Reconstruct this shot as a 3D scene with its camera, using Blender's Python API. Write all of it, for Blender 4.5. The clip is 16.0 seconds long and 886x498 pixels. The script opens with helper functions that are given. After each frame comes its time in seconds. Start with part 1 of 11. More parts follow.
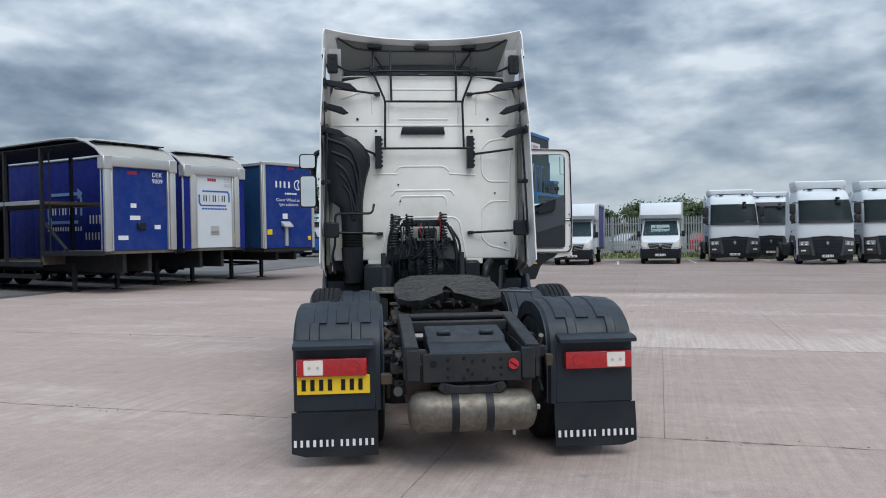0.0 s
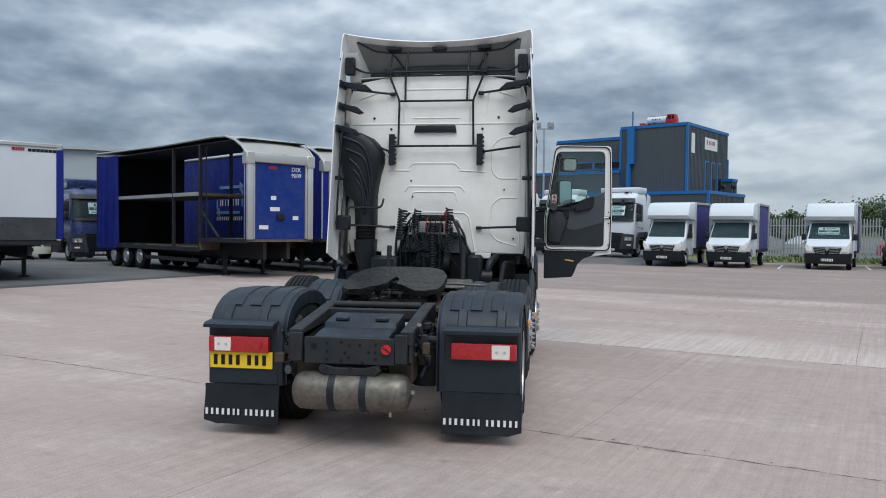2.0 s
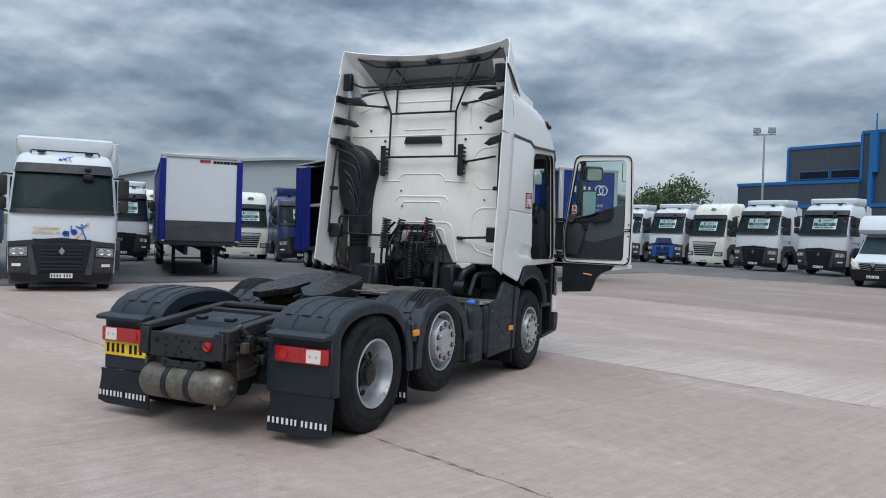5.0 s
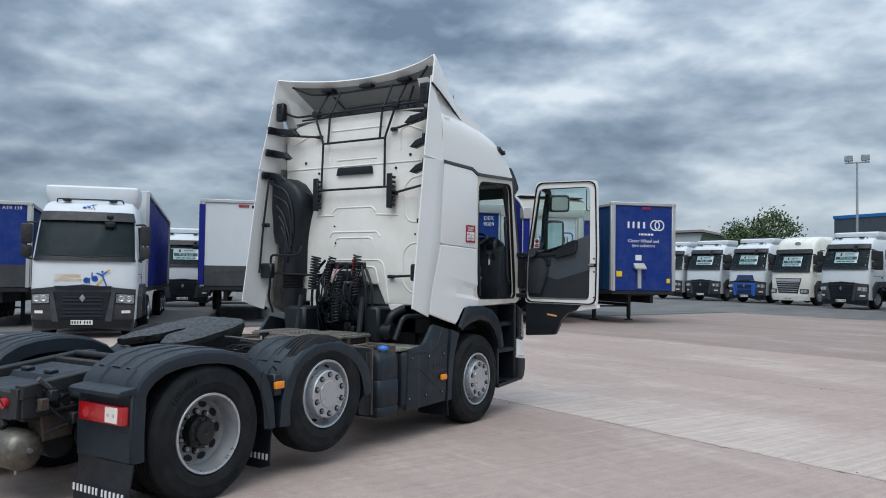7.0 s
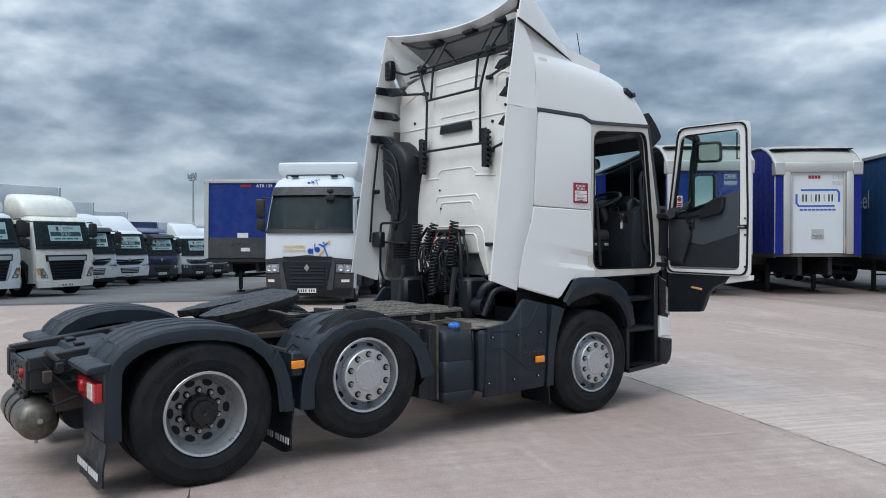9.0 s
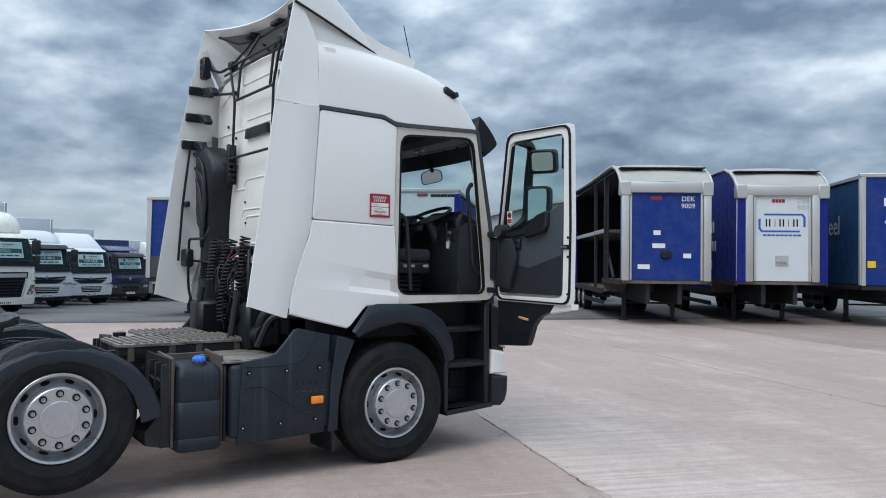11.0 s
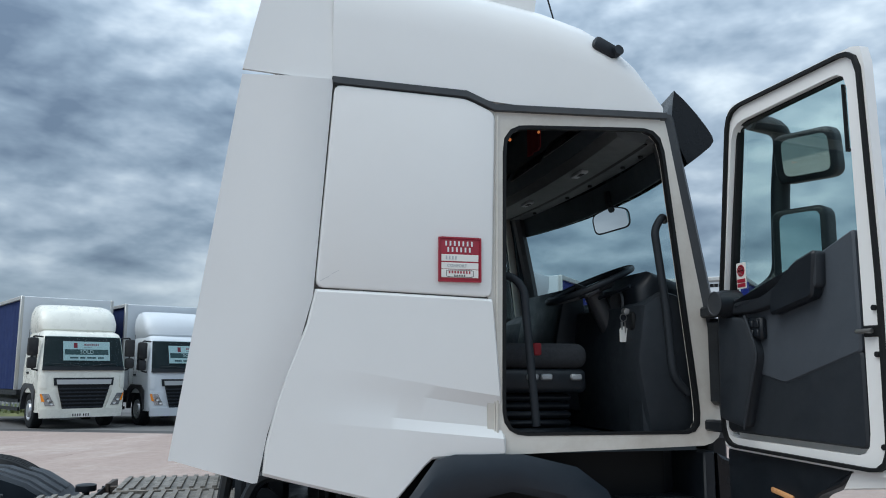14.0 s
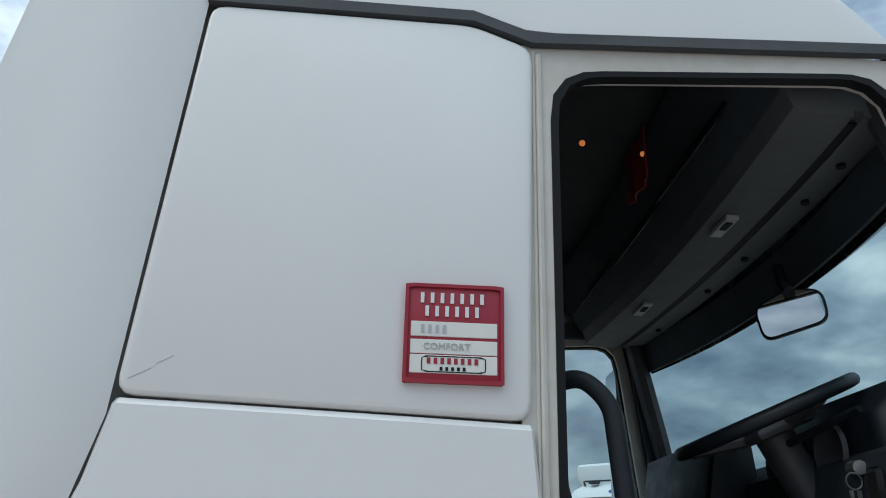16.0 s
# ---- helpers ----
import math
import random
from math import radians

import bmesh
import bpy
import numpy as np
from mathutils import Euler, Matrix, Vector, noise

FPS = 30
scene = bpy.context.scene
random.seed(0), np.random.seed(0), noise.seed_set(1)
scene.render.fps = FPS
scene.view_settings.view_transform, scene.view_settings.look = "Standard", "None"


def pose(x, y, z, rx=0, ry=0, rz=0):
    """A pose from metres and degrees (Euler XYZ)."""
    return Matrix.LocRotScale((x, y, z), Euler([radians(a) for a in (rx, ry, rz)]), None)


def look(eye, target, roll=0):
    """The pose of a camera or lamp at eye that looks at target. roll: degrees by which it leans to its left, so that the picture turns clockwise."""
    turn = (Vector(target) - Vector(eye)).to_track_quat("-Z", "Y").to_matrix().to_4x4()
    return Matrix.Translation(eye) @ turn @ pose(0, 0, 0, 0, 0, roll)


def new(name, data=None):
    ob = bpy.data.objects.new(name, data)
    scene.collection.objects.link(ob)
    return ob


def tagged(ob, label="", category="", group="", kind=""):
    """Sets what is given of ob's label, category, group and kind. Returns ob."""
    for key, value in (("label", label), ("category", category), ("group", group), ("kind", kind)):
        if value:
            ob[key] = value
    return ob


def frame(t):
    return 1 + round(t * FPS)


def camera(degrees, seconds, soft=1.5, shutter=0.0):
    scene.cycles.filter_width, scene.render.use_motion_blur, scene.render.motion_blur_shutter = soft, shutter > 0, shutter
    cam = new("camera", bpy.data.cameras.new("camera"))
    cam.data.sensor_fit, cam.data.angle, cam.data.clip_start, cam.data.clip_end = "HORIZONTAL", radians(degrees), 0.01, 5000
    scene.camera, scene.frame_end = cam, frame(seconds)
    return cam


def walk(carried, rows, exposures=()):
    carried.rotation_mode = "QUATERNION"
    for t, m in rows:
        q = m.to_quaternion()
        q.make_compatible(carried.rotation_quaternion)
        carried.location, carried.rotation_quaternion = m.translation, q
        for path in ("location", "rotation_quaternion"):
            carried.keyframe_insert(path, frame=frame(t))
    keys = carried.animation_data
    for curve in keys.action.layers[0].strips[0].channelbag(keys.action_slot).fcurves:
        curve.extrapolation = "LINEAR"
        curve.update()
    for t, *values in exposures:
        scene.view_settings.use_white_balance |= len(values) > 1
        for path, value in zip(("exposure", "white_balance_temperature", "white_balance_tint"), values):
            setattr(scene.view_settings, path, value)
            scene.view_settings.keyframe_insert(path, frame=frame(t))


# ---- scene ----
cam = camera(58.7, 16.0, soft=1.0)
PATH = [
    (0, (-0.714, -5.722, 1.671), (-0.521, -3.731, 1.632), -0.8),
    (0.5, (-0.214, -5.863, 1.685), (-0.134, -3.866, 1.627), -0.2),
    (1, (0.328, -5.908, 1.669), (0.27, -3.909, 1.639), -0.2),
    (1.5, (0.938, -5.99, 1.656), (0.795, -3.996, 1.616), -0.4),
    (2, (1.505, -6.007, 1.649), (1.222, -4.028, 1.601), 0.6),
    (2.5, (2.064, -5.962, 1.654), (1.673, -4.001, 1.605), 1.5),
    (3, (2.655, -5.942, 1.679), (2.139, -4.01, 1.643), 2.0),
    (3.2, (2.877, -5.917, 1.662), (2.309, -3.999, 1.639), 2.4),
    (5.3, (4.925, -4.983, 1.727), (4.014, -3.203, 1.694), 1.9),
    (5.5, (5.078, -4.836, 1.722), (4.145, -3.067, 1.7), 2.0),
    (6, (5.405, -4.385, 1.745), (4.45, -2.628, 1.771), 1.7),
    (6.5, (5.731, -3.9, 1.745), (4.739, -2.164, 1.805), 0.9),
    (7, (5.906, -3.371, 1.716), (4.818, -1.693, 1.78), 0.8),
    (7.5, (6.086, -2.853, 1.721), (4.819, -1.306, 1.764), 0.7),
    (8, (6.247, -2.358, 1.722), (4.794, -0.984, 1.747), 0.9),
    (8.5, (6.421, -1.84, 1.717), (4.9, -0.541, 1.719), 0.7),
    (9, (6.67, -1.279, 1.722), (5.061, -0.092, 1.7), -0.1),
    (9.5, (6.837, -0.713, 1.719), (5.217, 0.459, 1.734), 0.7),
    (10, (7.041, -0.147, 1.717), (5.43, 1.037, 1.767), 0.9),
    (10.2, (7.07, 0.081, 1.723), (5.464, 1.272, 1.778), 0.9),
    (12.3, (6.183, 2.358, 1.659), (4.421, 3.305, 1.684), 0.0),
    (12.5, (5.974, 2.544, 1.687), (4.181, 3.429, 1.736), 0.2),
    (13, (5.459, 2.89, 1.69), (3.606, 3.632, 1.816), 0.5),
    (13.5, (4.993, 3.253, 1.71), (3.104, 3.876, 1.917), -0.4),
    (14, (4.534, 3.523, 1.72), (2.614, 3.999, 2.016), 0.3),
    (14.5, (4.02, 3.754, 1.686), (2.107, 4.144, 2.116), 0.3),
    (15, (3.534, 3.963, 1.711), (1.624, 4.275, 2.216), 1.1),
    (15.5, (3.072, 4.116, 1.725), (1.193, 4.355, 2.368), 1.4),
    (16, (2.7, 4.308, 1.755), (0.854, 4.414, 2.517), 1.5),
]
EXPOSURES = [(0, -0.06, 6500, 9), (3, -0.06, 6500, 9), (8, 0.0, 6470, 8), (10.2, 0.09, 6420, 8), (12.5, 0.12, 6370, 7), (13.3, 0.03, 6350, 7), (14.5, 0.0, 6330, 5), (16, -0.1, 6350, 4)]
walk(cam, [(t, look(eye, target, roll)) for t, eye, target, roll in PATH], EXPOSURES)

# ---- world, sun, exposure ----
world = bpy.data.worlds.new("sky")
scene.world = world
world.use_nodes = True
wn, wl = world.node_tree.nodes, world.node_tree.links
wn.clear()


def wnode(kind, **sets):
    n = wn.new(kind)
    for k, v in sets.items():
        n.inputs[k].default_value = v
    return n


def wmath(op, a, b=None):
    n = wn.new("ShaderNodeMath")
    n.operation = op
    for i, v in enumerate((a, b)):
        if v is None:
            continue
        if isinstance(v, (int, float)):
            n.inputs[i].default_value = v
        else:
            wl.new(v, n.inputs[i])
    return n.outputs[0]


SUN_EL, SUN_AZ = radians(54), radians(160)
sky = wn.new("ShaderNodeTexSky")
sky.sky_type = "NISHITA"
sky.sun_disc = False
sky.sun_elevation, sky.sun_rotation = SUN_EL, SUN_AZ
sky_dim = wn.new("ShaderNodeVectorMath")
sky_dim.operation = "SCALE"
sky_dim.inputs["Scale"].default_value = 0.10
wl.new(sky.outputs[0], sky_dim.inputs[0])
tc = wn.new("ShaderNodeTexCoord")
sep = wn.new("ShaderNodeSeparateXYZ")
wl.new(tc.outputs["Generated"], sep.inputs[0])
up = wmath("MAXIMUM", sep.outputs[2], 0.0)
# a cloud deck seen at a slant: lumps flatten towards the horizon
comb = wn.new("ShaderNodeCombineXYZ")
wl.new(sep.outputs[0], comb.inputs[0])
wl.new(sep.outputs[1], comb.inputs[1])
wl.new(wmath("MULTIPLY", wmath("POWER", up, 0.85), 2.1), comb.inputs[2])


def cloud(shift, scale, detail, rough, seed, twist=0.25):
    """Cloud thickness over the sky dome."""
    mv = wn.new("ShaderNodeVectorMath")
    mv.operation = "ADD"
    wl.new(comb.outputs[0], mv.inputs[0])
    mv.inputs[1].default_value = (shift[0] + seed, shift[1] - seed, shift[2] + seed * 0.5)
    t = wnode("ShaderNodeTexNoise", Scale=scale, Detail=detail, Roughness=rough, Distortion=twist)
    wl.new(mv.outputs[0], t.inputs["Vector"])
    return t.outputs[0]


def lobe(az, el, reach, amount):
    """A broad lighter or darker part of the deck towards an azimuth (degrees from +x) and elevation."""
    dot = wn.new("ShaderNodeVectorMath")
    dot.operation = "DOT_PRODUCT"
    wl.new(tc.outputs["Generated"], dot.inputs[0])
    dot.inputs[1].default_value = (math.cos(radians(el)) * math.cos(radians(az)), math.cos(radians(el)) * math.sin(radians(az)), math.sin(radians(el)))
    r = wn.new("ShaderNodeMapRange")
    r.interpolation_type = "SMOOTHSTEP"
    for k, x in enumerate((math.cos(radians(reach)), 1.0, 0.0, amount)):
        r.inputs[k + 1].default_value = x
    wl.new(dot.outputs["Value"], r.inputs[0])
    return r.outputs[0]


LIT = (0.01, -0.02, 0.07)
body = cloud((0, 0, 0), 3.1, 6.0, 0.47, 3.1, 0.0)
body_lit = cloud(LIT, 3.1, 6.0, 0.47, 3.1, 0.0)
puff = cloud((0, 0, 0), 9.0, 4.0, 0.50, 5.3, 0.10)
puff_lit = cloud((0.006, -0.01, 0.03), 9.0, 4.0, 0.50, 5.3, 0.10)
broad = cloud((0, 0, 0), 1.1, 2.0, 0.5, 7.7, 0.0)
tone = wmath("ADD", 0.50, wmath("MULTIPLY", wmath("SUBTRACT", 0.5, body), 1.35))
tone = wmath("ADD", tone, wmath("MULTIPLY", wmath("SUBTRACT", body, body_lit), 1.5))
tone = wmath("ADD", tone, wmath("MULTIPLY", wmath("SUBTRACT", 0.5, puff), 0.50))
tone = wmath("ADD", tone, wmath("MULTIPLY", wmath("SUBTRACT", puff, puff_lit), 1.0))
tone = wmath("ADD", tone, wmath("MULTIPLY", wmath("SUBTRACT", broad, 0.46), 0.5))
LOBES = ((122, 14, 24, -0.12), (70, 21, 27, 0.11), (173, 14, 22, 0.13))
for one in LOBES:
    tone = wmath("ADD", tone, lobe(*one))
ramp = wn.new("ShaderNodeValToRGB")
TONES = ((0.20, (0.135, 0.185, 0.265, 1)), (0.40, (0.25, 0.322, 0.416, 1)), (0.56, (0.395, 0.474, 0.575, 1)), (0.80, (0.70, 0.775, 0.85, 1)))
while len(ramp.color_ramp.elements) < len(TONES):
    ramp.color_ramp.elements.new(0.5)
for e, (pos, col) in zip(ramp.color_ramp.elements, TONES):
    e.position, e.color = pos, col
wl.new(tone, ramp.inputs[0])
# brighter overhead, as an overcast sky is
gain = wmath("ADD", 0.94, wmath("MULTIPLY", wmath("POWER", up, 1.6), 2.3))
lit = wn.new("ShaderNodeVectorMath")
lit.operation = "SCALE"
wl.new(ramp.outputs[0], lit.inputs[0])
wl.new(gain, lit.inputs["Scale"])
haze = wn.new("ShaderNodeMix")
haze.data_type = "RGBA"
haze.inputs["B"].default_value = (0.43, 0.515, 0.60, 1)
near_horizon = wmath("MULTIPLY", wmath("MAXIMUM", wmath("SUBTRACT", 1.0, wmath("MULTIPLY", up, 9.0)), 0.0), 0.75)
wl.new(near_horizon, haze.inputs["Factor"])
wl.new(lit.outputs[0], haze.inputs["A"])
deck = wn.new("ShaderNodeMix")
deck.data_type = "RGBA"
deck.inputs["Factor"].default_value = 0.90
wl.new(sky_dim.outputs[0], deck.inputs["A"])
wl.new(haze.outputs["Result"], deck.inputs["B"])
bg = wnode("ShaderNodeBackground", Strength=1.0)
wl.new(deck.outputs["Result"], bg.inputs[0])
wl.new(bg.outputs[0], wn.new("ShaderNodeOutputWorld").inputs[0])

sun_data = bpy.data.lights.new("sun", "SUN")
sun_data.energy, sun_data.angle, sun_data.color = 1.6, radians(40), (1.0, 0.965, 0.92)
sun = new("sun", sun_data)
sun.matrix_basis = look((math.sin(SUN_AZ) * math.cos(SUN_EL) * 60, math.cos(SUN_AZ) * math.cos(SUN_EL) * 60, math.sin(SUN_EL) * 60), (0, 0, 0))


# ---- materials ----
def material(name, color, rough=0.5, metal=0.0, vary=0.12, scale=6.0, bump=0.0, bump_scale=120.0, dirt=None, dirt_amount=0.0, dirt_scale=1.5, coat=0.0, island=0.0, spec=0.5, rough_vary=0.1):
    """A surface with fine grain, broad blotches of wear and, where given, dirt."""
    m = bpy.data.materials.new(name)
    m.use_nodes = True
    nt = m.node_tree
    n, l = nt.nodes, nt.links
    b = n["Principled BSDF"]
    b.inputs["Roughness"].default_value = rough
    b.inputs["Metallic"].default_value = metal
    b.inputs["Coat Weight"].default_value = coat
    b.inputs["Coat Roughness"].default_value = 0.08
    b.inputs["Specular IOR Level"].default_value = spec
    co = n.new("ShaderNodeTexCoord")

    def tex(s, detail=5.0, r=0.6):
        t = n.new("ShaderNodeTexNoise")
        t.inputs["Scale"].default_value, t.inputs["Detail"].default_value, t.inputs["Roughness"].default_value = s, detail, r
        l.new(co.outputs["Object"], t.inputs["Vector"])
        return t.outputs[0]

    def mapped(v, lo, hi, a, z):
        t = n.new("ShaderNodeMapRange")
        for i, x in enumerate((lo, hi, a, z)):
            t.inputs[i + 1].default_value = x
        l.new(v, t.inputs[0])
        return t.outputs[0]

    hsv = n.new("ShaderNodeHueSaturation")
    hsv.inputs["Color"].default_value = (*color, 1)
    l.new(mapped(tex(scale), 0.3, 0.7, 1 - vary, 1 + vary), hsv.inputs["Value"])
    out = hsv.outputs[0]
    if island:
        info = n.new("ShaderNodeObjectInfo")
        h2 = n.new("ShaderNodeHueSaturation")
        l.new(out, h2.inputs["Color"])
        l.new(mapped(info.outputs["Random"], 0, 1, 1 - island, 1 + island), h2.inputs["Value"])
        out = h2.outputs[0]
    if dirt:
        mix = n.new("ShaderNodeMix")
        mix.data_type = "RGBA"
        mix.inputs["B"].default_value = (*dirt, 1)
        l.new(mapped(tex(dirt_scale, 8.0, 0.68), 0.42, 0.72, 0.0, dirt_amount), mix.inputs["Factor"])
        l.new(out, mix.inputs["A"])
        out = mix.outputs["Result"]
    l.new(out, b.inputs["Base Color"])
    if rough_vary:
        l.new(mapped(tex(scale * 2.3), 0.3, 0.7, max(rough - rough_vary, 0.02), min(rough + rough_vary, 1)), b.inputs["Roughness"])
    if bump:
        bm_ = n.new("ShaderNodeBump")
        bm_.inputs["Strength"].default_value, bm_.inputs["Distance"].default_value = bump, 0.004
        l.new(tex(bump_scale, 3.0), bm_.inputs["Height"])
        l.new(bm_.outputs[0], b.inputs["Normal"])
    return m


def glass_material(name, tint, gloss=1.0):
    m = bpy.data.materials.new(name)
    m.use_nodes = True
    n, l = m.node_tree.nodes, m.node_tree.links
    n.clear()
    tr, gl, mix, fr, o = (n.new("ShaderNode" + k) for k in ("BsdfTransparent", "BsdfGlossy", "MixShader", "LayerWeight", "OutputMaterial"))
    tr.inputs[0].default_value = (*tint, 1)
    gl.inputs["Roughness"].default_value = 0.02
    fr.inputs[0].default_value = 0.5
    p5 = n.new("ShaderNodeMath")
    p5.operation = "POWER"
    p5.inputs[1].default_value = 4.0
    k = n.new("ShaderNodeMapRange")
    k.inputs[3].default_value, k.inputs[4].default_value = 0.03 * gloss, 0.95 * gloss
    l.new(fr.outputs["Facing"], p5.inputs[0])
    l.new(p5.outputs[0], k.inputs[0])
    l.new(k.outputs[0], mix.inputs[0])
    l.new(tr.outputs[0], mix.inputs[1])
    l.new(gl.outputs[0], mix.inputs[2])
    l.new(mix.outputs[0], o.inputs[0])
    return m


def glow_material(name, color, strength):
    m = bpy.data.materials.new(name)
    m.use_nodes = True
    b = m.node_tree.nodes["Principled BSDF"]
    b.inputs["Base Color"].default_value = b.inputs["Emission Color"].default_value = (*color, 1)
    b.inputs["Emission Strength"].default_value = strength
    return m


DUST = (0.30, 0.27, 0.23)
WHITE = material("white_paint", (0.60, 0.640, 0.675), 0.45, vary=0.02, scale=2.5, dirt=(0.46, 0.455, 0.44), dirt_amount=0.12, coat=0.12)
CAB_WHITE = material("cab_white_paint", (0.745, 0.748, 0.738), 0.34, vary=0.012, scale=2.0, dirt=(0.56, 0.53, 0.47), dirt_amount=0.07, coat=0.25, rough_vary=0.05)
REAR_WHITE = material("cab_rear_paint", (0.80, 0.79, 0.75), 0.42, vary=0.03, scale=3.0, dirt=(0.45, 0.41, 0.35), dirt_amount=0.26, dirt_scale=2.2)
SILVER = material("silver_paint", (0.45, 0.47, 0.48), 0.4, metal=0.3, vary=0.06, dirt=DUST, dirt_amount=0.2)
GREY_ALU = material("weathered_aluminium", (0.52, 0.53, 0.52), 0.45, metal=0.55, vary=0.08, scale=3.0, dirt=(0.30, 0.25, 0.20), dirt_amount=0.35)
NAVY = material("navy_paint", (0.018, 0.035, 0.12), 0.3, vary=0.08, dirt=DUST, dirt_amount=0.08, coat=0.4)
BLUE_PANEL = material("blue_panel", (0.006, 0.030, 0.19), 0.5, spec=0.2, vary=0.06, dirt=(0.12, 0.13, 0.2), dirt_amount=0.2)
BLUE_CURTAIN = material("blue_curtain", (0.007, 0.016, 0.18), 0.55, spec=0.2, vary=0.10, scale=2.0, dirt=(0.03, 0.04, 0.16), dirt_amount=0.35, bump=0.3, bump_scale=14)
TEAL_CURTAIN = material("teal_blue_curtain", (0.010, 0.052, 0.135), 0.55, spec=0.2, vary=0.10, scale=2.0, dirt=(0.05, 0.08, 0.16), dirt_amount=0.3, bump=0.3, bump_scale=14)
VIOLET_CURTAIN = material("faded_blue_curtain", (0.05, 0.05, 0.22), 0.55, vary=0.10, scale=2.0, bump=0.3, bump_scale=14)
DULL_BLUE = material("dull_blue_curtain", (0.022, 0.036, 0.11), 0.85, vary=0.12, scale=2.0, spec=0.12, bump=0.3, bump_scale=14)
# near-black for trailer insides: their shade is put into the colour
SHADED_INSIDE = material("dark_curtain", (0.015, 0.017, 0.024), 0.7, vary=0.2, scale=3.0, bump=0.3, bump_scale=10)
BLACK = material("black_plastic", (0.0058, 0.0086, 0.0126), 0.46, vary=0.15, spec=0.36, dirt=(0.030, 0.037, 0.044), dirt_amount=0.2, bump=0.15, bump_scale=500)
GUARD = material("grey_black_mudguard_plastic", (0.0066, 0.0125, 0.0208), 0.50, spec=0.44, vary=0.15, scale=4.0, dirt=(0.026, 0.039, 0.051), dirt_amount=0.24, dirt_scale=2.5, bump=0.2, bump_scale=420)
GREY_PLASTIC = material("grey_plastic", (0.034, 0.039, 0.045), 0.5, vary=0.08, dirt=DUST, dirt_amount=0.1, bump=0.1, bump_scale=400)
STRAP = material("rust_stained_strap", (0.085, 0.073, 0.062), 0.65, vary=0.3, scale=14, dirt=(0.075, 0.036, 0.018), dirt_amount=0.55, dirt_scale=6.0, bump=0.3, bump_scale=80)


def streaked(name, color, dust, amount):
    """Moulded plastic with dust that rain has drawn down into faint streaks."""
    m = material(name, color, 0.52, spec=0.40, vary=0.12, scale=4.0, dirt=dust, dirt_amount=0.22, dirt_scale=2.5, bump=0.2, bump_scale=420)
    n, l = m.node_tree.nodes, m.node_tree.links
    co, mul, tex, ramp, mix = (n.new("ShaderNode" + k) for k in ("TexCoord", "VectorMath", "TexNoise", "MapRange", "Mix"))
    mul.operation, mix.data_type = "MULTIPLY", "RGBA"
    mul.inputs[1].default_value = (3.0, 26.0, 0.7)
    tex.inputs["Scale"].default_value, tex.inputs["Detail"].default_value = 1.0, 3.0
    for i, v in enumerate((0.60, 0.74, 0.0, amount)):
        ramp.inputs[i + 1].default_value = v
    mix.inputs["B"].default_value = (*dust, 1)
    base = n["Principled BSDF"].inputs["Base Color"]
    l.new(co.outputs["Object"], mul.inputs[0])
    l.new(mul.outputs[0], tex.inputs["Vector"])
    l.new(tex.outputs[0], ramp.inputs[0])
    l.new(base.links[0].from_socket, mix.inputs["A"])
    l.new(ramp.outputs[0], mix.inputs["Factor"])
    l.new(mix.outputs["Result"], base)
    return m


SKIRT = streaked("dusty_skirt_plastic", (0.0064, 0.0118, 0.0195), (0.042, 0.053, 0.062), 0.5)
TRIM_GREY = material("door_trim_grey", (0.046, 0.056, 0.069), 0.6, vary=0.06, bump=0.15, bump_scale=600)
TRIM_DARK = material("door_trim_dark", (0.0115, 0.0158, 0.0215), 0.6, vary=0.08, bump=0.15, bump_scale=600)
CHASSIS = material("chassis_paint", (0.015, 0.018, 0.022), 0.55, spec=0.3, vary=0.15, dirt=(0.05, 0.042, 0.035), dirt_amount=0.5, dirt_scale=4.0, bump=0.25, bump_scale=90)
RUST = material("rusty_steel", (0.050, 0.036, 0.027), 0.75, vary=0.25, scale=18, dirt=(0.05, 0.035, 0.028), dirt_amount=0.6, dirt_scale=6.0, bump=0.5, bump_scale=70)
GREASE = material("greased_steel", (0.0065, 0.0068, 0.0075), 0.40, vary=0.4, scale=10, dirt=(0.035, 0.034, 0.033), dirt_amount=0.35, dirt_scale=9.0, bump=1.0, bump_scale=34, rough_vary=0.2, spec=0.35)
RUBBER = material("tyre_rubber", (0.0085, 0.010, 0.012), 0.74, spec=0.2, vary=0.15, scale=8, dirt=(0.045, 0.044, 0.043), dirt_amount=0.28, dirt_scale=5.0, bump=0.2, bump_scale=160)
RIM = material("silver_wheel_paint", (0.50, 0.52, 0.55), 0.33, metal=0.7, vary=0.08, dirt=(0.18, 0.17, 0.16), dirt_amount=0.34, dirt_scale=6.0)
# drive-wheel disc, darker and less metallic than the rim
DISC = material("brake_dusted_disc", (0.20, 0.21, 0.215), 0.5, metal=0.45, vary=0.15, scale=9, dirt=(0.075, 0.07, 0.062), dirt_amount=0.6, dirt_scale=5.0)
WORN_STEEL = material("worn_dark_steel", (0.10, 0.10, 0.10), 0.5, metal=0.6, vary=0.2)
STEEL = material("bare_steel", (0.42, 0.42, 0.41), 0.35, metal=0.9, vary=0.1)
TANK_ALU = material("mottled_air_tank", (0.155, 0.145, 0.125), 0.45, metal=0.6, vary=0.3, scale=24, dirt=(0.085, 0.063, 0.043), dirt_amount=0.7, dirt_scale=7.0)
TREAD_PLATE = material("worn_tread_plate", (0.27, 0.252, 0.225), 0.55, metal=0.45, vary=0.25, scale=14, dirt=(0.065, 0.056, 0.048), dirt_amount=0.85, dirt_scale=6.0, bump=0.4, bump_scale=60)
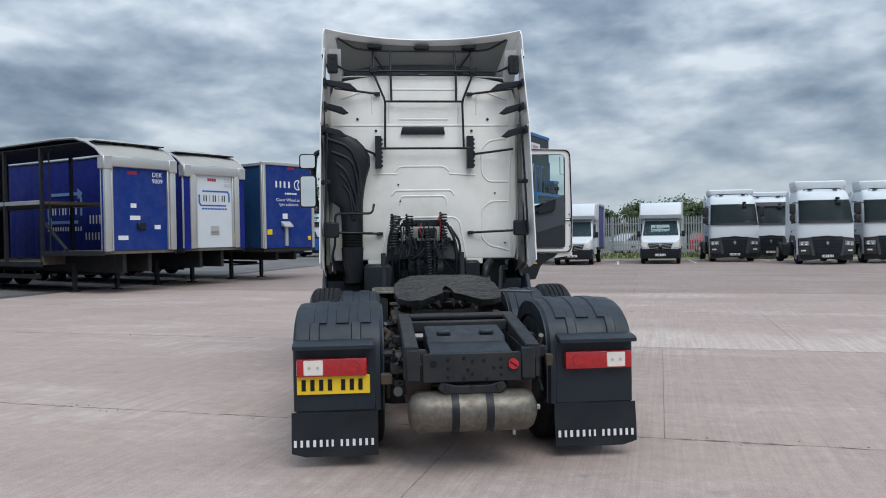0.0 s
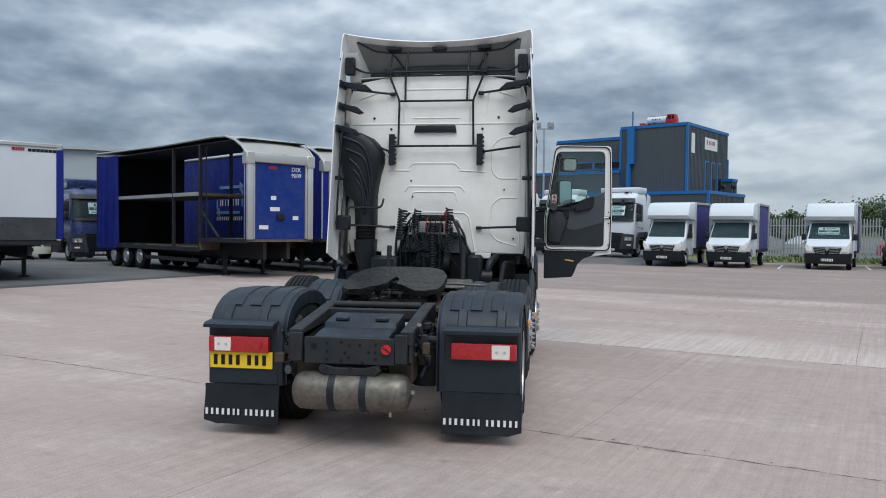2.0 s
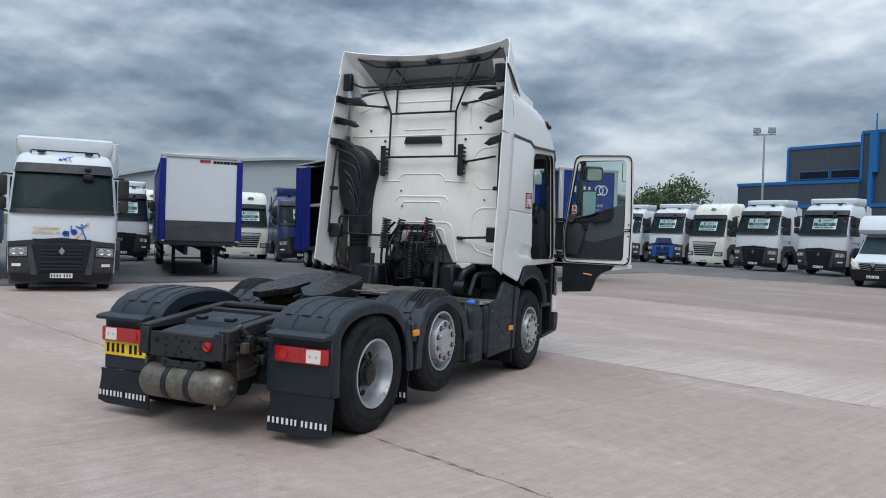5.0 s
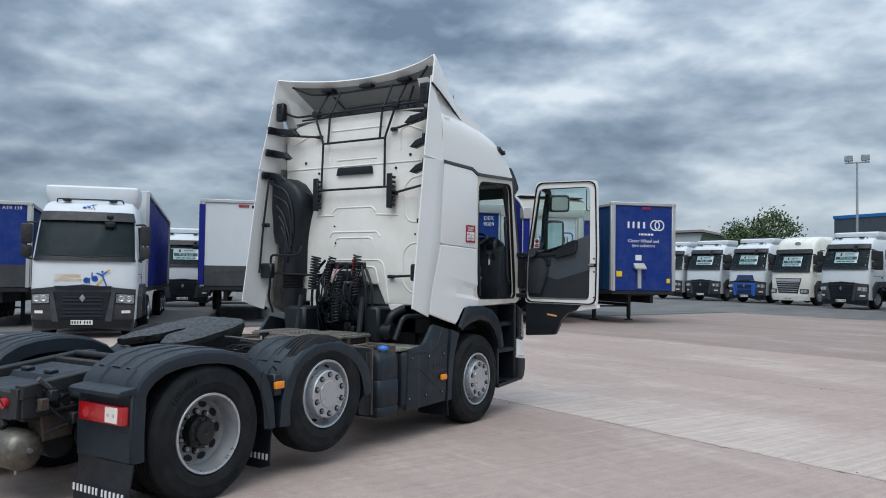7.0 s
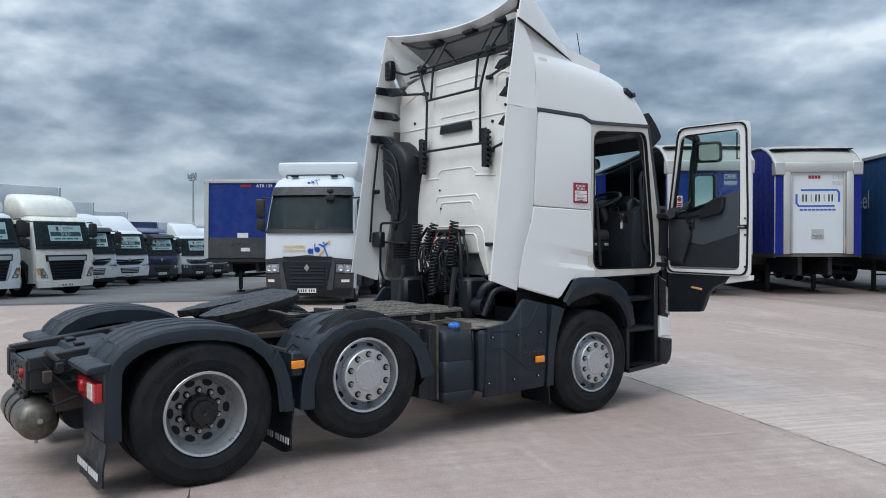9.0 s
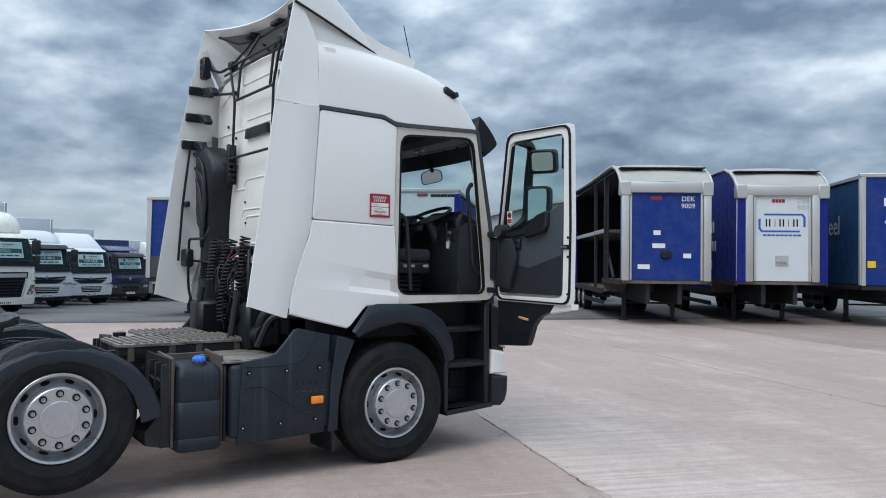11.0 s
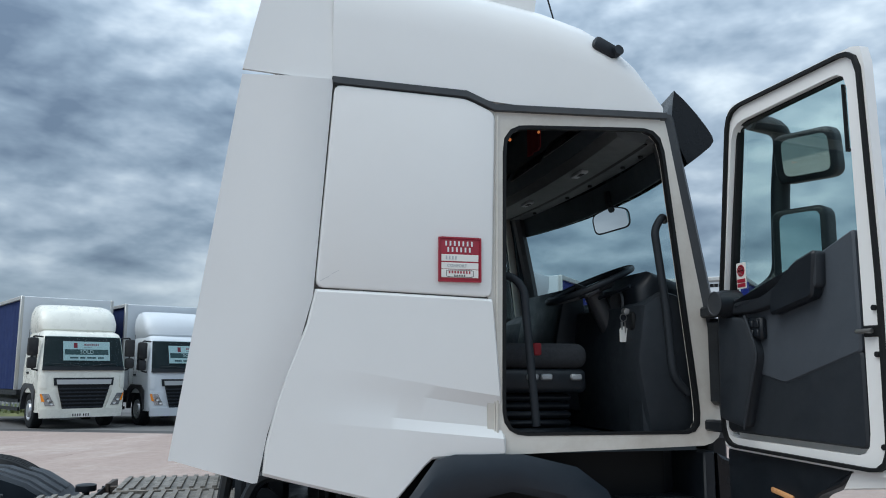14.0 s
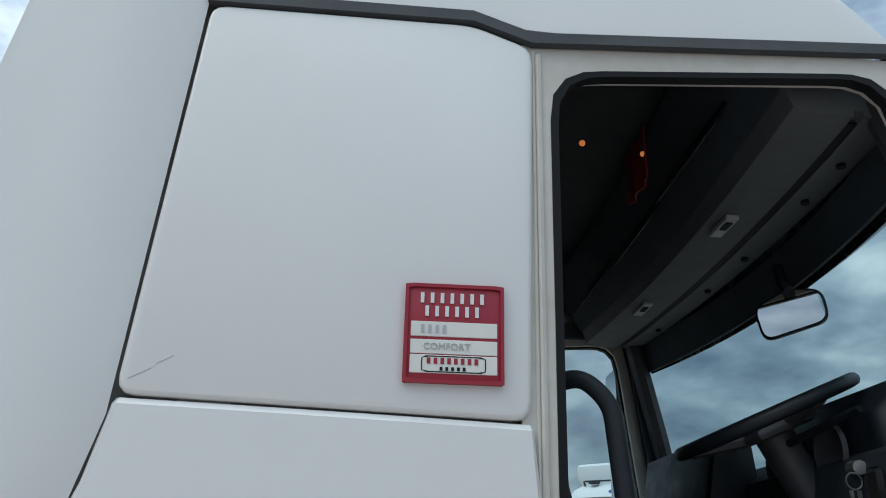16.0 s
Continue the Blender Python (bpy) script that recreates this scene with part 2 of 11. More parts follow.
RED_LENS = material("red_lens", (0.40, 0.004, 0.009), 0.20, vary=0.22, scale=26, coat=0.6, bump=0.5, bump_scale=150)
CLEAR_LENS = material("clear_lens", (0.78, 0.72, 0.66), 0.2, vary=0.08, coat=0.5)
AMBER = material("amber_lens", (0.85, 0.26, 0.01), 0.25, vary=0.05, coat=0.4)
HEADLAMP = material("headlamp_lens", (0.34, 0.36, 0.38), 0.12, metal=0.6, vary=0.4, scale=14)
YELLOW = material("yellow_plate", (0.75, 0.50, 0.015), 0.4, vary=0.05)
PLATE_WHITE = material("white_plate", (0.72, 0.72, 0.68), 0.4, vary=0.04)
INK = material("black_ink", (0.009, 0.010, 0.011), 0.6, spec=0.2, vary=0.0, rough_vary=0)
PRINT = material("pale_print", (0.70, 0.71, 0.72), 0.5, vary=0.05, rough_vary=0)
PRINT_BLUE = material("blue_print", (0.02, 0.10, 0.42), 0.5, vary=0.05, rough_vary=0)
PRINT_RED = material("red_print", (0.30, 0.014, 0.032), 0.45, vary=0.05, rough_vary=0)
PRINT_GREY = material("grey_print", (0.42, 0.44, 0.46), 0.5, vary=0.05, rough_vary=0)
PRINT_GOLD = material("gold_print", (0.62, 0.38, 0.06), 0.5, vary=0.05, rough_vary=0)
PRINT_GREEN = material("dark_green_print", (0.045, 0.085, 0.095), 0.5, vary=0.05, rough_vary=0)
PRINT_ROSE = material("faded_red_print", (0.40, 0.16, 0.18), 0.5, vary=0.05, rough_vary=0)
SALE_CARD = material("pale_card", (0.66, 0.74, 0.77), 0.6, vary=0.03, rough_vary=0)
BLUE_CAP = material("blue_plastic", (0.03, 0.16, 0.60), 0.35, vary=0.08)
RED_PLASTIC = material("red_plastic", (0.45, 0.015, 0.02), 0.4, vary=0.1)
SEAT_CLOTH = material("dark_seat_cloth", (0.02, 0.022, 0.026), 0.9, vary=0.2, scale=60)
SEAT_RED = material("red_seat_cloth", (0.20, 0.010, 0.016), 0.85, vary=0.15, scale=60)
UNDER_GREY = material("bare_moulding_grey", (0.20, 0.205, 0.205), 0.75, vary=0.12, scale=4.0, dirt=(0.10, 0.095, 0.09), dirt_amount=0.4, dirt_scale=2.0)
SHUT_GREY = material("grimy_primer", (0.17, 0.165, 0.155), 0.7, vary=0.25, scale=9, dirt=(0.04, 0.037, 0.034), dirt_amount=0.5, dirt_scale=4.0)
# dashboard plastic; also the painted shade behind the parked lorries' windscreens
DASH_AND_SHADE = material("black_dashboard_plastic", (0.0155, 0.0205, 0.0265), 0.62, spec=0.3, vary=0.12, dirt=(0.05, 0.048, 0.045), dirt_amount=0.12, bump=0.2, bump_scale=500)
# cab lining; also the painted shade behind the vans' windscreens
LINING = material("dark_cab_lining", (0.050, 0.067, 0.080), 0.8, spec=0.25, vary=0.12, bump=0.2, bump_scale=300)
LINING_GREY = material("grey_cab_lining", (0.078, 0.090, 0.097), 0.75, vary=0.08, bump=0.2, bump_scale=300)
BEAM_WOOD = material("deck_boards", (0.12, 0.10, 0.083), 0.75, vary=0.25, scale=8, dirt=(0.08, 0.07, 0.06), dirt_amount=0.5)
GREY_CLAD = material("grey_cladding", (0.058, 0.070, 0.080), 0.5, vary=0.05, scale=0.6, dirt=(0.08, 0.09, 0.095), dirt_amount=0.15, dirt_scale=0.3)
BLUE_TRIM = material("blue_trim", (0.008, 0.13, 0.36), 0.4, vary=0.05, scale=0.8)
PALE_CLAD = material("pale_cladding", (0.36, 0.40, 0.43), 0.55, vary=0.06, scale=0.3, dirt=(0.25, 0.27, 0.28), dirt_amount=0.3, dirt_scale=0.15)
BROWN_ROOF = material("brown_roof", (0.26, 0.22, 0.20), 0.7, vary=0.1, scale=0.5)
GREEN_CLAD = material("green_cladding", (0.045, 0.075, 0.05), 0.6, vary=0.1, scale=0.5)
GALV = material("galvanised_steel", (0.36, 0.38, 0.39), 0.5, metal=0.5, vary=0.1)
ORANGE = material("orange_paint", (0.70, 0.14, 0.02), 0.5, vary=0.1)
LEAF = material("leaves", (0.045, 0.075, 0.022), 0.7, vary=0.45, scale=2.2, rough_vary=0)
BARK = material("bark", (0.075, 0.06, 0.048), 0.9, vary=0.3, scale=8)
GRASS = material("rough_grass", (0.085, 0.11, 0.035), 0.9, vary=0.4, scale=1.2, dirt=(0.20, 0.19, 0.08), dirt_amount=0.7, dirt_scale=0.6, bump=0.6, bump_scale=20)
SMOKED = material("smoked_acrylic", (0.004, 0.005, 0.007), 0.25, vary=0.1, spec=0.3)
FRAME_BEIGE = material("door_frame_primer", (0.62, 0.60, 0.55), 0.45, vary=0.04, scale=3.0, dirt=(0.30, 0.25, 0.20), dirt_amount=0.45, dirt_scale=3.0)
LOCKER = material("pale_grey_locker", (0.115, 0.130, 0.135), 0.7, vary=0.06, bump=0.15, bump_scale=300)
GLASS = glass_material("clear_glass", (0.90, 0.95, 0.94))
SCREEN = glass_material("tinted_screen", (0.80, 0.87, 0.87), 0.09)
MIRROR = material("mirror_glass", (0.66, 0.69, 0.72), 0.02, metal=1.0, vary=0.0, rough_vary=0)
SHADE_GREEN = glass_material("green_tint_glass", (0.83, 0.915, 0.895))


# ---- mesh helpers ----
def box(bm, x0, x1, y0, y1, z0, z1, bevel=0.0, seg=1):
    r = bmesh.ops.create_cube(bm, size=1.0, matrix=Matrix.Translation(((x0 + x1) / 2, (y0 + y1) / 2, (z0 + z1) / 2)) @ Matrix.Diagonal((x1 - x0, y1 - y0, z1 - z0, 1)))
    if bevel:
        edges = list({e for v in r["verts"] for e in v.link_edges})
        bmesh.ops.bevel(bm, geom=edges, offset=bevel, segments=seg, affect="EDGES", profile=0.5)
    return bm


def cyl(bm, p0, p1, r0, r1=None, seg=16, caps=True):
    p0, p1 = Vector(p0), Vector(p1)
    d = p1 - p0
    m = Matrix.Translation((p0 + p1) / 2) @ d.to_track_quat("Z", "Y").to_matrix().to_4x4()
    bmesh.ops.create_cone(bm, cap_ends=caps, segments=seg, radius1=r0, radius2=r0 if r1 is None else r1, depth=d.length, matrix=m)
    return bm


def tube(bm, pts, r, seg=8, closed=False):
    """A round bar along points."""
    pts = [Vector(p) for p in pts]
    n = len(pts)
    rings = []
    side = None
    for i, p in enumerate(pts):
        a = pts[i - 1] if i or closed else p
        b = pts[(i + 1) % n] if i < n - 1 or closed else p
        d = (b - a).normalized()
        if side is None:
            side = d.orthogonal().normalized()
        side = (side - d * side.dot(d)).normalized()
        up_ = d.cross(side)
        rings.append([bm.verts.new(p + r * (math.cos(q) * side + math.sin(q) * up_)) for q in (2 * math.pi * k / seg for k in range(seg))])
    for i in range(n if closed else n - 1):
        a, b = rings[i], rings[(i + 1) % n]
        for k in range(seg):
            bm.faces.new((a[k], a[(k + 1) % seg], b[(k + 1) % seg], b[k]))
    if not closed:
        bm.faces.new(rings[0][::-1])
        bm.faces.new(rings[-1])
    return bm


def rounded(pts, r=0.05, n=4):
    """A path with its corners rounded."""
    pts = [Vector(p) for p in pts]
    out = [pts[0]]
    for a, b, c in zip(pts, pts[1:], pts[2:]):
        u, v = (a - b), (c - b)
        k = min(r, u.length * 0.45, v.length * 0.45)
        s, e = b + u.normalized() * k, b + v.normalized() * k
        out += [s.lerp(b, t).lerp(b.lerp(e, t), t) for t in (i / n for i in range(n + 1))]
    return out + [pts[-1]]


def prism(bm, profile, x0, x1, axis="x", bevel=0.0, inset=None, seg=1):
    """A closed profile carried from x0 to x1. axis x: profile is (y, z); y: (x, z); z: (x, y). inset: how far each corner draws in at x1 and x0."""
    def place(u, v, w):
        return {"x": (w, u, v), "y": (u, w, v), "z": (u, v, w)}[axis]

    inset = inset or [0.0] * len(profile)
    a = [bm.verts.new(place(u, v, x0 + i)) for (u, v), i in zip(profile, inset)]
    b = [bm.verts.new(place(u, v, x1 - i)) for (u, v), i in zip(profile, inset)]
    faces = [bm.faces.new(a), bm.faces.new(b[::-1])]
    n = len(profile)
    for i in range(n):
        faces.append(bm.faces.new((a[i], b[i], b[(i + 1) % n], a[(i + 1) % n])))
    bmesh.ops.recalc_face_normals(bm, faces=faces)
    if bevel:
        edges = list({e for f in faces[:2] for e in f.edges})
        bmesh.ops.bevel(bm, geom=edges, offset=bevel, segments=seg, affect="EDGES", profile=0.5)
    return bm


def lathe(bm, profile, center, axis="x", seg=32, caps=True):
    """Rings of (along, radius) turned about an axis through center."""
    c = Vector(center)
    rings = []
    for a, r in profile:
        ring = []
        for k in range(seg):
            q = 2 * math.pi * k / seg
            u, v = r * math.cos(q), r * math.sin(q)
            ring.append(bm.verts.new(c + Vector({"x": (a, u, v), "y": (u, a, v), "z": (u, v, a)}[axis])))
        rings.append(ring)
    for a, b in zip(rings, rings[1:]):
        for k in range(seg):
            bm.faces.new((a[k], a[(k + 1) % seg], b[(k + 1) % seg], b[k]))
    if caps and profile[0][1] > 1e-4:
        bm.faces.new(rings[0][::-1])
    if caps and profile[-1][1] > 1e-4:
        bm.faces.new(rings[-1])
    bmesh.ops.remove_doubles(bm, verts=bm.verts, dist=1e-5)
    bmesh.ops.recalc_face_normals(bm, faces=bm.faces)
    return bm


def sheet(bm, rows, thick=0.0):
    """A skin through rows of points, given thickness along its normals."""
    grid = [[bm.verts.new(p) for p in row] for row in rows]
    faces = []
    for a, b in zip(grid, grid[1:]):
        for i in range(len(a) - 1):
            faces.append(bm.faces.new((a[i], a[i + 1], b[i + 1], b[i])))
    if thick:
        bmesh.ops.recalc_face_normals(bm, faces=faces)
        bmesh.ops.solidify(bm, geom=faces, thickness=thick)
    return bm


def mesh_of(bm, name, mat, smooth=38):
    me = bpy.data.meshes.new(name)
    bm.to_mesh(me)
    bm.free()
    if mat:
        me.materials.append(mat)
    if smooth:
        me.shade_smooth()
        me.set_sharp_from_angle(angle=radians(smooth))
    return me


def part(name, bm, mat, parent, label="", smooth=38):
    ob = new(name, mesh_of(bm, name, mat, smooth))
    ob.parent = parent
    return tagged(ob, label)


def share(name, me, parent, m=None, label=""):
    ob = new(name, me)
    ob.parent = parent
    if m is not None:
        ob.matrix_basis = m
    return tagged(ob, label)


def thing(name, label, category, group="", m=None, kind=""):
    ob = new(name)
    ob.empty_display_size = 0.1
    if m is not None:
        ob.matrix_basis = m
    return tagged(ob, label, category, group, kind)


def new_bm():
    return bmesh.new()


def letters(text, size, mat, parent, m, name="lettering", depth=0.002, align="CENTER"):
    """Raised words in the built-in face; the word lies in the xy plane of m, reading along +x."""
    cu = bpy.data.curves.new(name, "FONT")
    cu.body, cu.size, cu.extrude, cu.align_x, cu.align_y, cu.resolution_u = text, size, depth, align, "CENTER", 2
    tmp = bpy.data.objects.new(name, cu)
    me = bpy.data.meshes.new_from_object(tmp)
    bpy.data.objects.remove(tmp)
    bpy.data.curves.remove(cu)
    me.materials.clear()
    me.materials.append(mat)
    return share(name, me, parent, m)


def bars(widths, height, gap, mat, parent, m, name="print_strip", depth=0.002, ink=1.0):
    """A row of plain bars standing for a line of writing; a negative width is a space."""
    total = sum(abs(w) for w in widths) + gap * (len(widths) - 1)
    bm, x = bmesh.new(), -total / 2
    for w in widths:
        if w > 0:
            box(bm, x, x + w * ink, -height / 2, height / 2, -depth, depth)
        x += abs(w) + gap
    return share(name, mesh_of(bm, name, mat, 0), parent, m)


FACE_BACK = Euler((radians(90), 0, 0)).to_matrix().to_4x4()      # writing on a face looking to -y
FACE_FRONT = Euler((radians(90), 0, radians(180))).to_matrix().to_4x4()  # to +y
FACE_RIGHT = Euler((radians(90), 0, radians(90))).to_matrix().to_4x4()   # to +x


def at(x, y, z, turn=None):
    m = Matrix.Translation((x, y, z))
    return m @ turn if turn is not None else m


def heading(x, y, hx, hy):
    """A vehicle's place: its front's middle on the ground, and the way it faces; it leans with the ground."""
    z0_, z1_ = lie(x, y), lie(x - 7 * hx, y - 7 * hy)
    return Matrix.Translation((x, y, z0_)) @ Matrix.Rotation(math.atan2(-hx, hy), 4, "Z") @ Matrix.Rotation(math.atan2(z0_ - z1_, 7.0), 4, "X")


# ---- ground ----
U, V = Vector((0.934, -0.358)), Vector((0.358, 0.934))   # along and across the concrete bays
EDGE_U = -16.6

TARMAC = material("tarmac", (0.105, 0.105, 0.105), 0.85, vary=0.12, scale=0.5, dirt=(0.19, 0.18, 0.17), dirt_amount=0.6, dirt_scale=0.25, bump=0.5, bump_scale=60)
DARK_TARMAC = material("dark_tarmac_strip", (0.062, 0.062, 0.064), 0.85, vary=0.15, scale=1.0, bump=0.5, bump_scale=60)


def concrete(name, value_scale):
    """Brushed concrete; the second argument scales its value, lower for the far rows."""
    m = material(name, (0.385, 0.306, 0.273), 0.84, vary=0.07, scale=0.7, dirt=(0.302, 0.243, 0.220), dirt_amount=0.6, dirt_scale=0.35, island=0.03, spec=0.14, rough_vary=0.08)
    n, l = m.node_tree.nodes, m.node_tree.links
    b = n["Principled BSDF"]
    geo = n.new("ShaderNodeNewGeometry")

    def noise(scale, detail, rough, squash=(1, 1, 1)):
        """Noise in the axes of the bays."""
        mp = n.new("ShaderNodeMapping")
        mp.vector_type = "POINT"
        mp.inputs["Rotation"].default_value = (0, 0, -math.atan2(U.y, U.x))
        l.new(geo.outputs["Position"], mp.inputs["Vector"])
        sq = n.new("ShaderNodeVectorMath")
        sq.operation = "MULTIPLY"
        sq.inputs[1].default_value = squash
        l.new(mp.outputs[0], sq.inputs[0])
        t = n.new("ShaderNodeTexNoise")
        t.inputs["Scale"].default_value, t.inputs["Detail"].default_value, t.inputs["Roughness"].default_value = scale, detail, rough
        l.new(sq.outputs[0], t.inputs["Vector"])
        return t.outputs[0]

    def span(v, lo, hi, a, z):
        t = n.new("ShaderNodeMapRange")
        for i, x in enumerate((lo, hi, a, z)):
            t.inputs[i + 1].default_value = x
        l.new(v, t.inputs[0])
        return t.outputs[0]

    def calc(op, a, c):
        t = n.new("ShaderNodeMath")
        t.operation = op
        for i, v in enumerate((a, c)):
            if isinstance(v, (int, float)):
                t.inputs[i].default_value = v
            else:
                l.new(v, t.inputs[i])
        return t.outputs[0]

    def over(base, colour, factor):
        t = n.new("ShaderNodeMix")
        t.data_type = "RGBA"
        t.inputs["B"].default_value = (*colour, 1)
        l.new(base, t.inputs["A"])
        l.new(factor, t.inputs["Factor"])
        return t.outputs["Result"]

    col = b.inputs["Base Color"].links[0].from_socket
    # pale worn laitance, drawn out along the bays in soft streaks
    patch = span(noise(0.42, 9.0, 0.70, (0.5, 1.2, 1)), 0.50, 0.63, 0.0, 0.62)
    ribs = span(noise(1.0, 3.0, 0.5, (9.0, 0.9, 1)), 0.36, 0.64, 0.35, 0.95)
    col = over(col, (0.53, 0.46, 0.42), calc("MULTIPLY", patch, ribs))
    long_ = span(noise(1.0, 7.0, 0.68, (0.22, 2.2, 1)), 0.58, 0.70, 0.0, 0.30)
    col = over(col, (0.55, 0.48, 0.44), long_)
    # broad tyre-darkened lanes
    col = over(col, (0.265, 0.212, 0.193), span(noise(1.0, 3.0, 0.5, (0.10, 0.55, 1)), 0.54, 0.70, 0.0, 0.38))
    # the bays past one long joint have worn to pale ribs
    mp = n.new("ShaderNodeMapping")
    mp.inputs["Rotation"].default_value = (0, 0, -math.atan2(U.y, U.x))
    l.new(geo.outputs["Position"], mp.inputs["Vector"])
    sp = n.new("ShaderNodeSeparateXYZ")
    l.new(mp.outputs[0], sp.inputs[0])
    wob = calc("ADD", sp.outputs[1], span(noise(0.5, 5.0, 0.6), 0.3, 0.7, -0.9, 0.9))
    strip_ = calc("MULTIPLY", span(sp.outputs[1], 6.04, 6.10, 0.0, 1.0), span(wob, 6.7, 8.8, 1.0, 0.0))
    strip_ = calc("MULTIPLY", strip_, span(sp.outputs[0], -5.0, -1.5, 0.0, 1.0))
    worn_ribs = span(noise(1.0, 4.0, 0.6, (14.0, 0.5, 1)), 0.36, 0.62, 0.40, 1.0)
    col = over(col, (0.62, 0.55, 0.505), calc("MULTIPLY", calc("MULTIPLY", strip_, worn_ribs), 0.55))
    # scratches and scuffs, two ways
    for sq, lo, amount in (((0.5, 16.0, 1), 0.68, 0.16), ((14.0, 0.6, 1), 0.63, 0.45)):
        scuff = span(noise(1.0, 5.0, 0.62, sq), lo, lo + 0.10, 0.0, amount)
        where = span(noise(0.5, 3.0, 0.5), 0.42, 0.60, 0.15, 1.0)
        col = over(col, (0.58, 0.52, 0.48), calc("MULTIPLY", scuff, where))
    # dark damp stains and specks of grit
    col = over(col, (0.17, 0.145, 0.135), span(noise(1.6, 8.0, 0.72), 0.60, 0.76, 0.0, 0.5))
    col = over(col, (0.10, 0.088, 0.08), span(noise(24.0, 2.0, 0.5), 0.72, 0.80, 0.0, 0.75))
    hs = n.new("ShaderNodeHueSaturation")
    l.new(col, hs.inputs["Color"])
    grain = calc("MULTIPLY", span(noise(70.0, 3.0, 0.6), 0.3, 0.7, 0.85, 1.15), calc("MULTIPLY", span(noise(7.0, 7.0, 0.72), 0.3, 0.7, 0.89, 1.11), span(noise(1.0, 5.0, 0.60, (24.0, 0.5, 1)), 0.3, 0.7, 0.92, 1.08)))
    l.new(calc("MULTIPLY", grain, value_scale), hs.inputs["Value"])
    l.new(hs.outputs[0], b.inputs["Base Color"])
    bump = n.new("ShaderNodeBump")
    bump.inputs["Strength"].default_value, bump.inputs["Distance"].default_value = 0.6, 0.008
    l.new(calc("ADD", noise(1.0, 4.0, 0.55, (34.0, 1.2, 1)), calc("MULTIPLY", noise(45.0, 4.0, 0.6), 0.6)), bump.inputs["Height"])
    l.new(bump.outputs[0], b.inputs["Normal"])
    return m


CONCRETE = concrete("brushed_concrete", 0.97)
FAR_CONCRETE = concrete("old_brushed_concrete", 0.74)


def smooth(t):
    t = min(max(t, 0.0), 1.0)
    return t * t * (3 - 2 * t)


def lie(x, y):
    """Height of the tarmac: it falls gently past the drain strip and rises a little under the far row."""
    u, v = U.x * x + U.y * y, V.x * x + V.y * y
    fall = 0.026 * min(max(EDGE_U - 1.0 - u, 0.0), 26.0) * smooth((9.0 - v) / 6.0)
    rise = 0.30 * smooth((v - 34.0) / 2.6) * smooth((-4.3 - u) / 3.2)
    return rise - fall


bm = new_bm()
axis = [-900, -500, -250, -130, -90] + [-70 + 1.4 * k for k in range(86)] + [60, 75, 100, 160, 300, 550, 900]
cols = [[bm.verts.new((x, y, -0.012 + lie(x, y))) for y in axis] for x in axis]
for a, b in zip(cols, cols[1:]):
    for k in range(len(axis) - 1):
        bm.faces.new((a[k], b[k], b[k + 1], a[k + 1]))
tagged(new("ground", mesh_of(bm, "ground", TARMAC, 60)), "grey weathered tarmac of a lorry park", "ground", kind="structure")


def uv_place(u, v, z=0.0):
    p = U * u + V * v
    return Vector((p.x, p.y, z))


def uv_matrix(u, v, z=0.0):
    return Matrix.Translation(uv_place(u, v, z)) @ Matrix.Rotation(math.atan2(U.y, U.x), 4, "Z")


bm = new_bm()
box(bm, EDGE_U - 0.75, EDGE_U - 0.02, -45, 60, -0.03, -0.004)
strip = new("drain_strip", mesh_of(bm, "drain_strip", DARK_TARMAC, 0))
strip.matrix_basis = uv_matrix(0, 0)
tagged(strip, "dark tarmac strip along the concrete's edge", "road strip", kind="structure")

# ---- wheels ----
def wheel_meshes(kind, r=0.50, width=0.30, seg=40):
    """Meshes for a wheel on the x axis, outer face towards +x at x=0: tyre, rim and, by kind, hub, cap, nuts."""
    w = -width
    q = r / 0.50
    bm = new_bm()
    lathe(bm, [(w + 0.03, 0.27), (w, 0.33), (w, r - 0.075), (w + 0.02, r - 0.02), (w + 0.05, r), (-0.05, r), (-0.015, r - 0.022), (0.0, r - 0.075), (0.003, r - 0.13), (0.0, 0.33), (-0.012, 0.290), (-0.035, 0.284), (-0.05, 0.27)], (0, 0, 0), seg=seg, caps=False)
    tyre = mesh_of(bm, "tyre", RUBBER, 30)
    bm = new_bm()
    if kind == "drive":
        lathe(bm, [(-0.03, 0.287), (-0.002, 0.284), (-0.004, 0.262), (-0.03, 0.256), (-0.12, 0.236), (-0.175, 0.222), (-0.165, 0.13), (-0.15, 0.10), (-0.18, 0.05)], (0, 0, 0), seg=seg, caps=False)
    else:
        lathe(bm, [(-0.03, 0.287), (-0.002, 0.284), (-0.004, 0.262), (-0.04, 0.250), (-0.055, 0.243), (-0.05, 0.215), (-0.005, 0.192), (0.02, 0.180), (0.026, 0.172), (0.028, 0.0001)], (0, 0, 0), seg=seg, caps=False)
    rim = mesh_of(bm, "rim", RIM, 30)
    return tyre, rim


FAR_WHEEL = wheel_meshes("front", 0.50, 0.30, 20)
VAN_WHEEL = wheel_meshes("front", 0.34, 0.20, 20)


def hole_mesh(r, d=0.004):
    bm = new_bm()
    cyl(bm, (-d, 0, 0), (d, 0, 0), r, seg=12)
    return mesh_of(bm, "vent_hole", INK, 0)


def nut_mesh():
    bm = new_bm()
    cyl(bm, (0, 0, 0), (0.024, 0, 0), 0.0165, 0.015, seg=6)
    cyl(bm, (0.026, 0, 0), (0.036, 0, 0), 0.008, seg=8)
    return mesh_of(bm, "wheel_nut", STEEL, 30)


